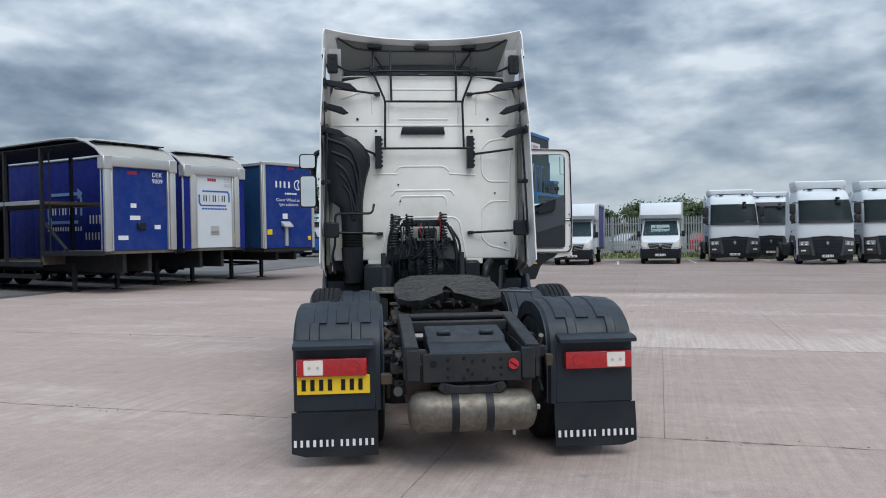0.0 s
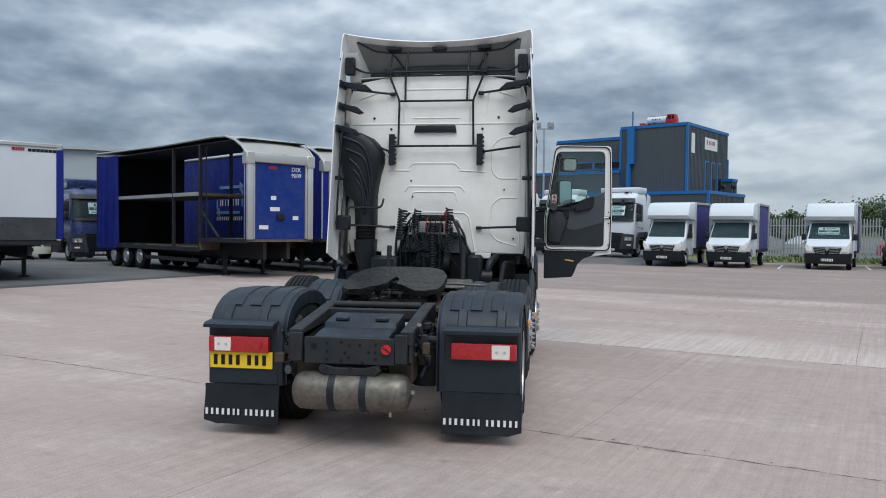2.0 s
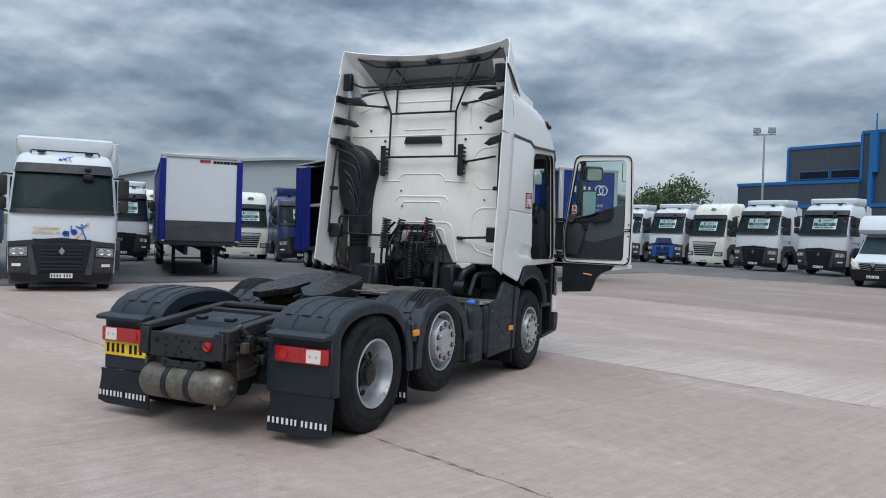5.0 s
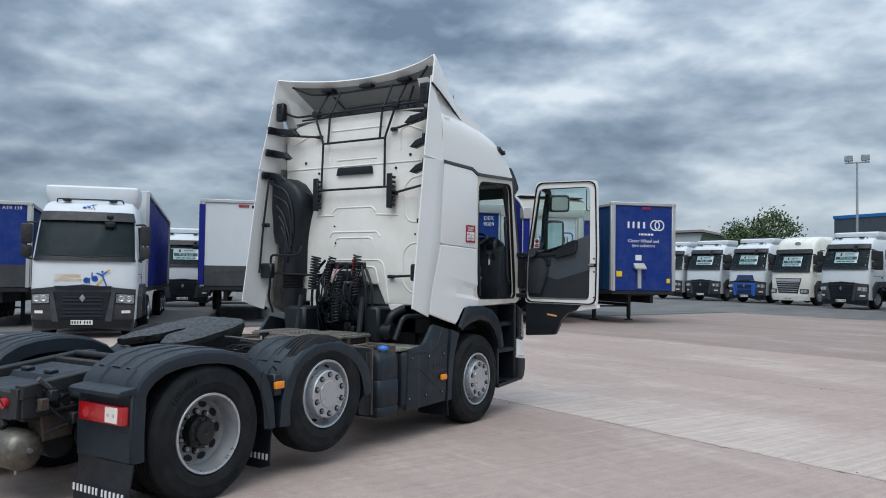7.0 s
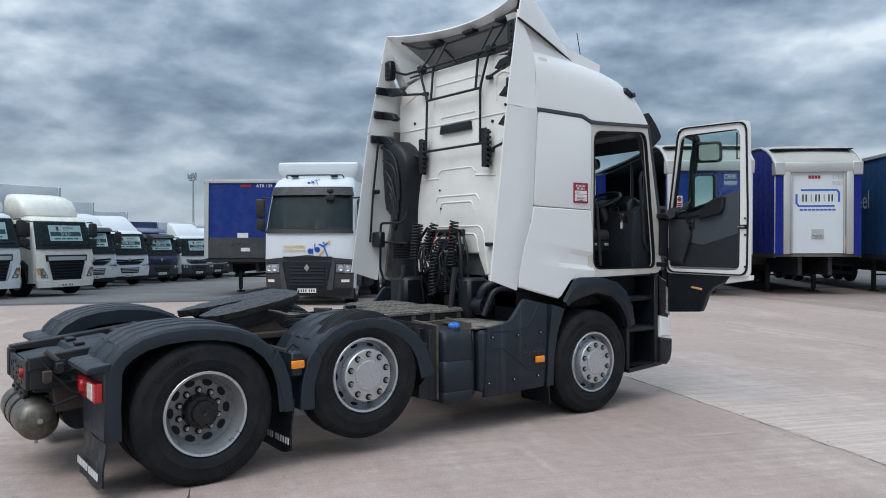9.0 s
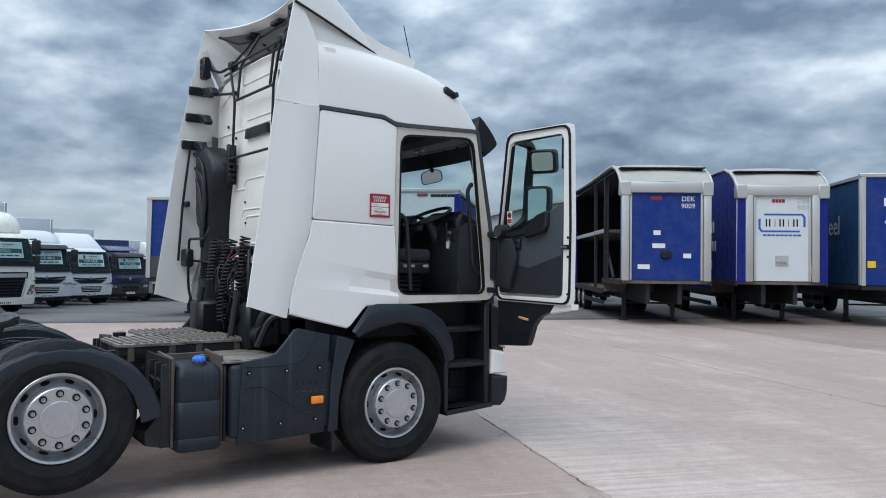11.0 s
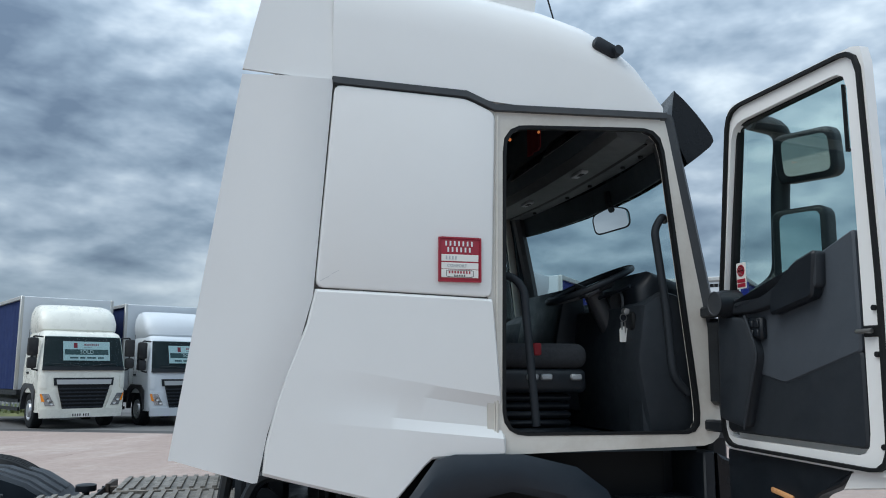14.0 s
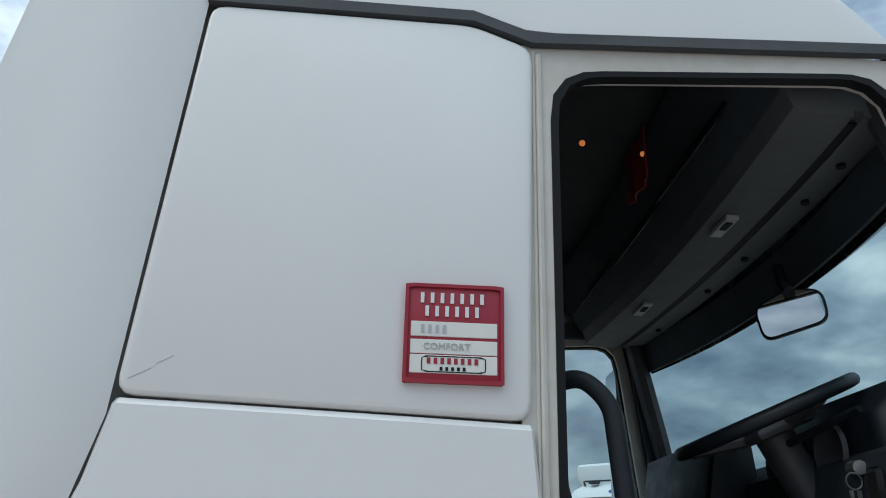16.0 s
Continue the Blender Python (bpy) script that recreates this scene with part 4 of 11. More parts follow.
def rigid_daf(label, m, words="SOLD", side=NAVY, front=None, length=8.5, top=3.75, paint=WHITE):
    """A day-cab rigid with a rounded roof deflector and a curtain body."""
    t = thing("curtain_side_lorry", label, "lorry", "parked lorries", m)
    face = DAY_CAB
    bm = new_bm()
    face.shell(bm, 0.98, 2.70, -1.75)
    face.shell(bm, 0.45, 1.02, -0.52)
    part("cab_shell", bm, paint, t)
    # the cab is solid: its shaded inside is painted on as a dark sheet
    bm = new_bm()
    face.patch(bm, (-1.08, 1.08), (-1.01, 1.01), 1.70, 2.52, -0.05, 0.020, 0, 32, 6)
    part("dashboard_lining", bm, DASH_AND_SHADE, t)
    tilt = math.atan2(0.20, 0.76)
    sale_card(t, at(-0.05, -0.108, 2.12) @ Matrix.Rotation(tilt, 4, "X") @ FACE_FRONT, words, 1.25, 0.55)
    bm = new_bm()
    face.patch(bm, (-1.09, 1.09), (-1.02, 1.02), 1.69, 2.53, 0.050, 0.055, 0, 32, 6)
    part("windscreen", bm, SCREEN, t).visible_shadow = False
    for s in (-1, 1):
        bm = new_bm()
        tube(bm, [(s * 0.02, 0.01, 1.67), (s * 0.4, 0.03, 1.74), (s * 0.85, -0.01, 1.76)], 0.013, 5)
        part("wiper", bm, BLACK, t)
    bm = new_bm()
    face.patch(bm, (-1.09, 1.09), (-1.08, 1.08), 1.58, 1.71, 0.0, 0.050, 0, 24, 1)
    part("wiper_panel", bm, BLACK, t)
    bm = new_bm()
    face.patch(bm, (-0.52, 0.52), (-0.70, 0.70), 0.50, 1.20, -0.02, 0.035, 0, 12, 3)
    part("grille", bm, INK, t)
    for k in range(6):
        w = 0.53 + 0.026 * k
        bm = new_bm()
        face.patch(bm, (-w, w), (-w - 0.01, w + 0.01), 0.56 + 0.10 * k, 0.60 + 0.10 * k, 0.01, 0.075, 0, 10, 1)
        part("grille_bar", bm, GUARD, t)
    bm = new_bm()
    face.patch(bm, (-0.78, 0.78), (-0.80, 0.80), 1.17, 1.38, 0.0, 0.03, 0, 12, 1)
    part("badge_surround", bm, BLACK, t)
    bm = new_bm()
    face.patch(bm, (-0.71, 0.71), (-0.73, 0.73), 1.20, 1.33, 0.02, 0.06, 0, 10, 1)
    bar = part("badge_bar", bm, SILVER, t)
    bars([0.13, 0.13, 0.13], 0.07, 0.03, PRINT_GREY, bar, at(0, 0.062, 1.265) @ FACE_FRONT)
    bm = new_bm()
    face.patch(bm, (-1.07, 1.07), (-1.10, 1.10), 0.30, 0.54, 0.0, 0.085, 0, 24, 3)
    part("bumper", bm, paint, t)
    for s in (-1, 1):
        a, b = sorted((s * 0.60, s * 1.10)), sorted((s * 0.76, s * 1.12))
        bm = new_bm()
        face.patch(bm, a, b, 0.52, 1.02, 0.0, 0.045, 0, 10, 3)
        part("bumper_cheek", bm, paint, t)
    for s in (-1, 1):
        a, b = sorted((s * 0.73, s * 0.97)), sorted((s * 0.90, s * 1.09))
        bm = new_bm()
        face.patch(bm, a, b, 0.62, 0.95, 0.02, 0.055, 0, 6, 3)
        lamp = part("headlamp", bm, HEADLAMP, t)
        bm = new_bm()
        for x, z, r in ((0.83, 0.70, 0.055), (0.92, 0.80, 0.055)):
            lathe(bm, [(0.0, 0.0001), (0.012, r * 0.7), (0.022, r), (0.0, r * 1.08)], (s * x, 0.035, z), axis="y", seg=14)
        part("reflector_bowl", bm, STEEL, lamp)
        a, b = sorted((s * 0.99, s * 1.06)), sorted((s * 1.07, s * 1.11))
        bm = new_bm()
        face.patch(bm, a, b, 0.74, 0.95, 0.03, 0.060, 0, 3, 2)
        part("indicator", bm, AMBER, lamp)
        e = sorted((s * 0.98, s * 1.12))
        bm = new_bm()
        face.patch(bm, e, e, 1.10, 1.45, 0.0, 0.03, 0, 6, 2)
        part("corner_deflector", bm, paint, t)
    plate_bars(t, at(0.05, 0.058, 0.37) @ FACE_FRONT)
    side_panels(t, 1.15, paint, -1.1, 1.22, -1.75, ((-0.52, 1.66), (-1.15, 1.66), (-1.15, 2.44), (-0.62, 2.44)))
    mirror_pair(t, -0.30, 2.08, 1.14)
    dome = Face([(2.64, -0.56, 1.0), (2.74, -0.50, 1.05), (2.95, -0.54, 1.07), (3.22, -0.72, 1.05), (3.40, -0.98, 0.98), (3.48, -1.3, 0.88)], 0.45)
    bm = new_bm()
    dome.shell(bm, 2.64, 3.48, -1.72)
    part("roof_deflector", bm, paint, t)
    for s in (-1, 1):
        far_wheel(t, s * 1.1, -1.1, s)
        far_wheel(t, s * 1.12, -length + 2.2, s)
    box_body(t, -1.95, -length, 1.05, top, front or WHITE, side)
    bm = new_bm()
    for s in (-1, 1):
        box(bm, s * 0.42 - 0.04, s * 0.42 + 0.04, -length, -0.5, 0.62, 0.92)
        box(bm, s * 1.1 - 0.03, s * 1.1 + 0.03, -length + 2.9, -2.2, 0.45, 0.55)
        box(bm, s * 1.1 - 0.03, s * 1.1 + 0.03, -length + 2.9, -2.2, 0.68, 0.78)
    box(bm, -0.9, 0.9, -1.6, -0.5, 0.5, 1.0)
    part("chassis", bm, CHASSIS, t)
    return t


def luton_van(label, m, words=None):
    t = thing("luton_van", label, "van", "parked vans", m)
    hw = 1.0
    prof = [(-2.2, 0.5), (-1.25, 0.5), (-1.15, 0.78), (-0.82, 0.90), (-0.50, 0.78), (-0.40, 0.45), (-0.02, 0.45), (0.0, 0.85), (-0.06, 1.10), (-0.75, 1.42), (-1.35, 2.18), (-1.55, 2.28), (-2.2, 2.3)]
    ins = [0, 0, 0, 0, 0, 0, 0.14, 0.12, 0.10, 0.06, 0.14, 0.16, 0.14]
    bm = new_bm()
    prism(bm, prof, -hw, hw, inset=ins, bevel=0.05, seg=3)
    part("cab_shell", bm, WHITE, t)
    # dark sheet painted as the shaded inside of the solid van cab
    bm = new_bm()
    prism(bm, [(-0.735, 1.45), (-1.30, 2.16), (-1.32, 2.14), (-0.755, 1.43)], -0.87, 0.87, inset=[0, 0.09, 0.09, 0])
    part("dashboard_lining", bm, LINING, t)
    tilt = math.atan2(0.565, 0.71)
    if words:
        sale_card(t, at(0.02, -0.985, 1.80) @ Matrix.Rotation(tilt, 4, "X") @ FACE_FRONT, words, 0.9, 0.42)
    bm = new_bm()
    prism(bm, [(-0.69, 1.46), (-1.275, 2.19), (-1.28, 2.185), (-0.695, 1.455)], -0.88, 0.88, inset=[0, 0.09, 0.09, 0])
    part("windscreen", bm, SCREEN, t).visible_shadow = False
    bm = new_bm()
    for s in (-1, 1):
        prism(bm, [(-1.0, 1.35), (-1.9, 1.35), (-1.9, 2.05), (-1.45, 2.05)], s * 0.965 - 0.02, s * 0.965 + 0.02)
    part("door_window", bm, BLACK, t)
    bm = new_bm()
    prism(bm, [(-0.50, 0.28), (0.0, 0.28), (0.06, 0.45), (0.05, 0.74), (-0.10, 0.80), (-0.5, 0.78)], -hw - 0.01, hw + 0.01, inset=[0.0, 0.12, 0.12, 0.08, 0.06, 0.0], bevel=0.04, seg=2)
    part("bumper", bm, BLACK, t)
    bm = new_bm()
    prism(bm, [(-0.60, 1.04), (-0.48, 0.70), (0.48, 0.70), (0.60, 1.04)], -0.04, 0.065, axis="y", bevel=0.012)
    part("grille", bm, INK, t)
    bm = new_bm()
    for k in range(4):
        w = 0.48 + 0.032 * k
        for q in (-1, 1):
            tube(bm, [(q * 0.08, 0.075, 0.75 + 0.075 * k), (q * w, 0.068, 0.79 + 0.075 * k)], 0.011, 5)
    part("grille_bar", bm, STEEL, t)
    bm = new_bm()
    prism(bm, [(0, 0.13), (0.09, 0), (0, -0.13), (-0.09, 0)], 0.06, 0.09, axis="y")
    share("badge", mesh_of(bm, "badge", STEEL, 0), t, at(0, 0, 0.98))
    for q in (-1, 1):
        bm = new_bm()
        cyl(bm, (q * 0.72, 0.0, 0.50), (q * 0.72, 0.055, 0.50), 0.055, seg=12)
        part("fog_lamp", bm, CLEAR_LENS, t)
    for s in (-1, 1):
        bm = new_bm()
        prism(bm, [(s * 0.60, 0.80), (s * 0.66, 0.96), (s * 0.90, 1.24), (s * 0.94, 1.02), (s * 0.86, 0.84)], -0.14, 0.035, axis="y", bevel=0.02)
        part("headlamp", bm, CLEAR_LENS, t)
        bm = new_bm()
        box(bm, s * 1.10 - 0.09, s * 1.10 + 0.09, -1.12, -0.98, 1.36, 1.66, 0.04, 2)
        tube(bm, [(s * 0.95, -1.1, 1.45), (s * 1.08, -1.08, 1.45)], 0.03, 6)
        part("mirror", bm, BLACK, t)
        far_wheel(t, s * 0.96, -0.82, s, 0.34, VAN_WHEEL)
        far_wheel(t, s * 0.96, -4.4, s, 0.34, VAN_WHEEL)
    plate_bars(t, at(0, 0.068, 0.46) @ FACE_FRONT)
    bm = new_bm()
    prism(bm, [(-2.1, 2.2), (-1.05, 2.32), (-0.92, 2.48), (-1.10, 2.92), (-1.42, 3.10), (-2.25, 3.14), (-2.25, 2.2)], -1.06, 1.06, inset=[0, 0.03, 0.03, 0.04, 0.06, 0, 0], bevel=0.07, seg=3)
    part("luton_head", bm, WHITE, t)
    box_body(t, -2.2, -5.6, 0.85, 3.12, WHITE, VIOLET_CURTAIN, 1.06)
    bm = new_bm()
    box(bm, -0.5, 0.5, -5.6, -0.6, 0.45, 0.72)
    part("chassis", bm, CHASSIS, t)
    return t


def trailer_legs(t, y, z):
    for s in (-1, 1):
        bm = new_bm()
        box(bm, s * 0.75 - 0.06, s * 0.75 + 0.06, y - 0.06, y + 0.06, 0.10, z)
        box(bm, s * 0.75 - 0.045, s * 0.75 + 0.045, y - 0.045, y + 0.045, 0.02, 0.5)
        box(bm, s * 0.75 - 0.13, s * 0.75 + 0.13, y - 0.13, y + 0.13, -0.012, 0.04, 0.01)
        part("landing_leg", bm, CHASSIS, t)
    bm = new_bm()
    tube(bm, [(-0.75, y, 0.55), (0.75, y, 0.55)], 0.03, 6)
    part("leg_brace", bm, CHASSIS, t)


def trailer_bogie(t, ys):
    for y in ys:
        for s in (-1, 1):
            far_wheel(t, s * 1.2, y, s)


def flat_trailer(label, m, panel, side, length=13.6, z1=4.05, name="curtain_trailer", fridge=False, writing=None):
    """A curtain trailer with a flat roof, seen from its headboard."""
    t = thing(name, label, "trailer", "parked trailers", m)
    z0 = 1.22
    box_body(t, 0, -length, z0, z1, panel, side, 1.26)
    bm = new_bm()
    box(bm, -1.31, 1.31, -0.1, 0.05, z1 - 0.07, z1 + 0.05, 0.02)
    for s in (-1, 1):
        box(bm, s * 1.20 - 0.06, s * 1.20 + 0.06, -0.02, 0.045, z0 - 0.02, z1 - 0.05, 0.012)
    part("headboard_frame", bm, GREY_ALU, t)
    bm = new_bm()
    box(bm, -1.14, 1.14, 0.0, 0.03, z0, z0 + 0.68, 0.008)
    for k in range(5):
        box(bm, -0.15 + 0.22 * k, -0.03 + 0.22 * k, 0.02, 0.045, z0 + 0.42 + 0.05 * (k % 2), z0 + 0.54 + 0.03 * (k % 2), 0.004)
    part("kick_panel", bm, BLUE_PANEL if writing else GREY_PLASTIC, t)
    bars([0.10, 0.05, 0.05, 0.05, 0.05], 0.09, 0.01, PRINT_RED, t, at(-0.1, 0.02, z1 - 0.16) @ FACE_FRONT)
    bm = new_bm()
    for s in (-1, 1):
        box(bm, s * 0.45 - 0.06, s * 0.45 + 0.06, -length, -0.2, 0.75, z0 - 0.1)
        box(bm, s * 1.18 - 0.02, s * 1.18 + 0.02, -length + 4.6, -3.4, 0.50, 0.62)
        box(bm, s * 1.18 - 0.02, s * 1.18 + 0.02, -length + 4.6, -3.4, 0.78, 0.90)
    box(bm, -0.6, 0.6, -1.6, -0.3, z0 - 0.2, z0 - 0.1)
    part("chassis", bm, CHASSIS, t)
    trailer_legs(t, -2.6, z0 - 0.1)
    trailer_bogie(t, (-length + 1.6, -length + 2.9, -length + 4.2))
    return t, z0, z1


def arch_trailer(label, m, panel, open_side, length=12.7, name="double_deck_trailer", inset_posts=False):
    """A double-deck trailer with a roof that sweeps down to the headboard."""
    t = thing(name, label, "trailer", "parked trailers", m)
    z0, zh, zt, hw = 1.30, 3.86, 4.74, 1.27
    bm = new_bm()
    box(bm, -hw, hw, -0.08, 0, z0, zh, 0.01)
    part("headboard", bm, panel, t)
    bm = new_bm()
    for s in (-1, 1):
        px = 0.93 if inset_posts else 1.15
        box(bm, s * px - 0.11, s * px + 0.11, -0.16, 0.09, z0 - 0.02, zh, 0.03, 2)
        box(bm, s * (px - 0.155) - 0.03, s * (px - 0.155) + 0.03, -0.02, 0.06, z0, zh, 0.01)
    box(bm, -hw - 0.03, hw + 0.03, -0.20, 0.10, zh - 0.08, zh + 0.24, 0.05, 2)
    for s in (-1, 1):
        box(bm, s * 1.15 - 0.16, s * 1.15 + 0.16, -0.2, 0.115, zh - 0.16, zh + 0.25, 0.03)
    part("corner_post", bm, GREY_ALU, t)
    # roof: curves up from the headboard, then runs level to the back
    prof = [(0.05, zh + 0.2), (-0.25, zh + 0.46), (-0.7, zt - 0.20), (-1.3, zt - 0.04), (-2.2, zt), (-6.0, zt - 0.03), (-length, zt + 0.06)]
    bm = new_bm()
    rows = [[(x, y, z + 0.05 * (1 - (x / hw) ** 2)) for x in (-hw, -0.6, 0, 0.6, hw)] for y, z in prof]
    sheet(bm, rows, 0.03)
    part("roof", bm, PALE_ROOF, t, "dirty white swept roof")
    bm = new_bm()
    for s in (-1, 1):
        tube(bm, [(s * (hw + 0.01), y, z - 0.01) for y, z in prof], 0.045, 6)
    part("roof_rail", bm, GREY_ALU, t)
    # deck: raised neck then a low floor
    bm = new_bm()
    box(bm, -hw + 0.03, hw - 0.03, -3.2, -0.02, z0 - 0.10, z0 - 0.01)
    box(bm, -hw + 0.03, hw - 0.03, -length, -3.2, 0.86, 0.95)
    box(bm, -hw + 0.03, hw - 0.03, -3.25, -3.15, 0.86, z0 - 0.01)
    part("deck", bm, BEAM_WOOD, t)
    bm = new_bm()
    for s in (-1, 1):
        box(bm, s * 0.45 - 0.06, s * 0.45 + 0.06, -length, -0.2, 0.62, 0.86)
        box(bm, s * 0.45 - 0.06, s * 0.45 + 0.06, -3.2, -0.2, 0.86, z0 - 0.10)
        box(bm, s * 1.2 - 0.02, s * 1.2 + 0.02, -length + 4.9, -3.4, 0.42, 0.56)
        box(bm, s * hw - 0.03, s * hw + 0.03, -3.2, 0, z0 - 0.14, z0 + 0.0)
        box(bm, s * hw - 0.03, s * hw + 0.03, -length, -3.2, 0.80, 0.96)
    part("chassis", bm, CHASSIS, t)
    if inset_posts:
        for s in (-1, 1):
            bm = new_bm()
            sheet(bm, [[(s * (1.04 + 0.23 * k / 6), 0.045 + 0.012 * math.sin(k * 2.1 + j), z0 - 0.05 + (zh - z0) * j / 5) for j in range(6)] for k in range(7)], 0.01)
            part("corner_curtain", bm, BLUE_CURTAIN, t)
    sides = {1: not open_side, -1: True}
    for s, curtain in sides.items():
        bm = new_bm()
        rows, n = [], 90
        for k in range(n + 1):
            y = -0.12 - (length - 0.2) * k / n
            top = next(z0_ + (z1_ - z0_) * (y - y0_) / (y1_ - y0_) for (y0_, z0_), (y1_, z1_) in zip(prof, prof[1:]) if y1_ <= y <= y0_) - 0.04
            d = 0.012 * math.sin(k * 1.7) + 0.01 * math.sin(k * 0.61)
            low = z0 - 0.02 if y > -3.2 else 0.84
            rows.append([(s * (hw - 0.02 + d), y, low), (s * (hw - 0.02 + d * 0.5), y, (low + top) / 2), (s * (hw - 0.02), y, top)])
        if curtain:
            # the open trailer's far curtain is drawn over the rear half only
            sheet(bm, rows[int(n * 0.76):] if open_side else rows, 0.01)
            # seen from inside, the blue curtain is painted near-black as if shaded
            part("side_curtain", bm, SHADED_INSIDE if open_side else BLUE_CURTAIN, t)
        else:
            # gathered at the back: deep folds
            fold = []
            for k in range(60):
                y = -length + 0.2 + 0.035 * k
                d = 0.11 * math.sin(k * 1.35) * (0.7 + 0.3 * math.sin(k * 0.37))
                fold.append([(s * (hw + d), y, 0.72 + 0.05 * math.sin(k)), (s * (hw + d * 0.9), y + 0.03 * math.sin(k * 2.1), 2.6), (s * (hw + d * 0.4), y, zt - 0.14)])
            sheet(bm, fold, 0.01)
            part("gathered_curtain", bm, BLUE_CURTAIN, t, "deep blue curtain pushed back in folds")
    # bulkhead painted near-black for the shade deep in the trailer
    bm = new_bm()
    box(bm, -hw - 0.02, hw + 0.02, -length, -length + 0.08, 0.86, zt - 0.06)
    part("rear_bulkhead", bm, SHADED_INSIDE, t)
    # posts and the upper deck inside
    bm = new_bm()
    for y in (-3.3, -5.4):
        for s in (-1, 1):
            box(bm, s * 1.17 - 0.05, s * 1.17 + 0.05, y - 0.05, y + 0.05, 0.95, zt - 0.16)
    for s in (-1, 1):
        tube(bm, [(s * 1.1, -3.3, 2.2), (s * 1.1, -2.1, 1.32)], 0.05, 6)
        tube(bm, [(s * 1.15, -2.9, 1.3), (s * 1.15, -2.9, 4.35), (s * 1.13, -2.7, 4.5)], 0.025, 6)
    part("inner_post", bm, CHASSIS, t)
    bm = new_bm()
    box(bm, -1.18, 1.18, -length + 0.3, -3.3, 2.78, 2.88)
    part("upper_deck", bm, BEAM_WOOD, t)
    for s in (-1, 1):
        bm = new_bm()
        box(bm, s * 1.20 - 0.02, s * 1.20 + 0.02, -length + 0.3, -3.3, 2.77, 2.90, 0.006)
        part("deck_rail", bm, GREY_ALU, t)
    # added near-black sheet: the shade under the roof as colour
    bm = new_bm()
    box(bm, -hw + 0.05, hw - 0.05, -length + 0.1, -0.4, zt - 0.20, zt - 0.17)
    part("roof_lining", bm, SHADED_INSIDE, t)
    trailer_legs(t, -2.3, 0.9)
    trailer_bogie(t, (-length + 1.7, -length + 3.0, -length + 4.3))
    return t, z0, zh


PALE_ROOF = material("pale_weathered_roof", (0.36, 0.355, 0.33), 0.6, vary=0.06, scale=1.0, dirt=(0.33, 0.31, 0.27), dirt_amount=0.5, dirt_scale=1.2)

# trailers stand in a row, facing the yard
dek, z0, zh = arch_trailer("open double-deck trailer, blue headboard, curtain pushed back", heading(-7.56, 19.12, 0.788, -0.616), BLUE_PANEL, True)
letters("DEK\n9009", 0.20, PRINT, dek, at(-0.62, 0.006, zh - 0.35) @ FACE_FRONT, "fleet_number")
for w, x, z, mt in (([0.07] * 4, 0.28, zh - 0.22, PRINT_RED), ([0.2], 0.25, 2.65, PRINT), ([0.36], 0.2, 2.28, PRINT), ([0.22], -0.6, 2.0, PRINT), ([0.34], 0.62, 1.68, PRINT)):
    bars(w, 0.10 if mt is PRINT_RED else 0.13, 0.012, mt, dek, at(x, 0.004, z) @ FACE_FRONT, "sticker")
bm = new_bm()
box(bm, -0.14, 0.14, 0, 0.09, 1.93, 2.14, 0.02)
part("socket_box", bm, BLACK, dek)

ajb, z0, zh = arch_trailer("closed double-deck trailer with blue curtains, white headboard", heading(-5.95, 22.3, 0.755, -0.656), WHITE, False, inset_posts=True)
letters("DEK\n9004", 0.20, PRINT_GREY, ajb, at(-0.62, 0.006, zh - 0.32) @ FACE_FRONT, "fleet_number")
bm = new_bm()
prism(bm, [(-0.66, -0.17), (-0.58, -0.27), (0.5, -0.27), (0.5, -0.22), (-0.55, -0.22), (-0.60, -0.15), (-0.60, 0.12), (-0.66, 0.12)], -0.002, 0.004, axis="z")
prism(bm, [(0.66, 0.17), (0.58, 0.27), (-0.5, 0.27), (-0.5, 0.22), (0.55, 0.22), (0.60, 0.15), (0.60, -0.12), (0.66, -0.12)], -0.002, 0.004, axis="z")
share("logo_outline", mesh_of(bm, "logo_outline", PRINT_BLUE, 0), ajb, at(0.0, 0.004, 3.0) @ FACE_FRONT)
bars([0.05, 0.05, -0.02, 0.02, -0.02, 0.05, 0.05, -0.02, 0.02, -0.02, 0.05, 0.05], 0.22, 0.045, INK, ajb, at(0.0, 0.004, 3.0) @ FACE_FRONT, "logo_strip", ink=0.8)
bars([0.1] * 9, 0.05, 0.02, PRINT_BLUE, ajb, at(0.0, 0.004, 2.64) @ FACE_FRONT)
bars([0.08] * 4, 0.10, 0.012, PRINT_RED, ajb, at(0.1, 0.004, zh - 0.22) @ FACE_FRONT, "sticker")
bm = new_bm()
box(bm, -0.18, 0.18, 0, 0.02, 1.75, 2.05, 0.005)
for x in (-0.1, 0.0, 0.1):
    cyl(bm, (x, 0.0, 1.88), (x, 0.08, 1.88), 0.04, seg=10)
part("coupling_box", bm, GREY_ALU, ajb)
bm = new_bm()
box(bm, -0.98, -0.80, 0.0, 0.05, 1.5, 1.78, 0.005)
part("lamp_box", bm, PRINT_GOLD, ajb)
# the same mark, large, on the curtain
bm = new_bm()
prism(bm, [(-1.25, -0.35), (-1.05, -0.6), (0.95, -0.6), (0.95, -0.48), (-1.0, -0.48), (-1.12, -0.3), (-1.12, 0.3), (-1.25, 0.3)], -0.002, 0.004, axis="z")
prism(bm, [(1.25, 0.35), (1.05, 0.6), (-0.95, 0.6), (-0.95, 0.48), (1.0, 0.48), (1.12, 0.3), (1.12, -0.3), (1.25, -0.3)], -0.002, 0.004, axis="z")
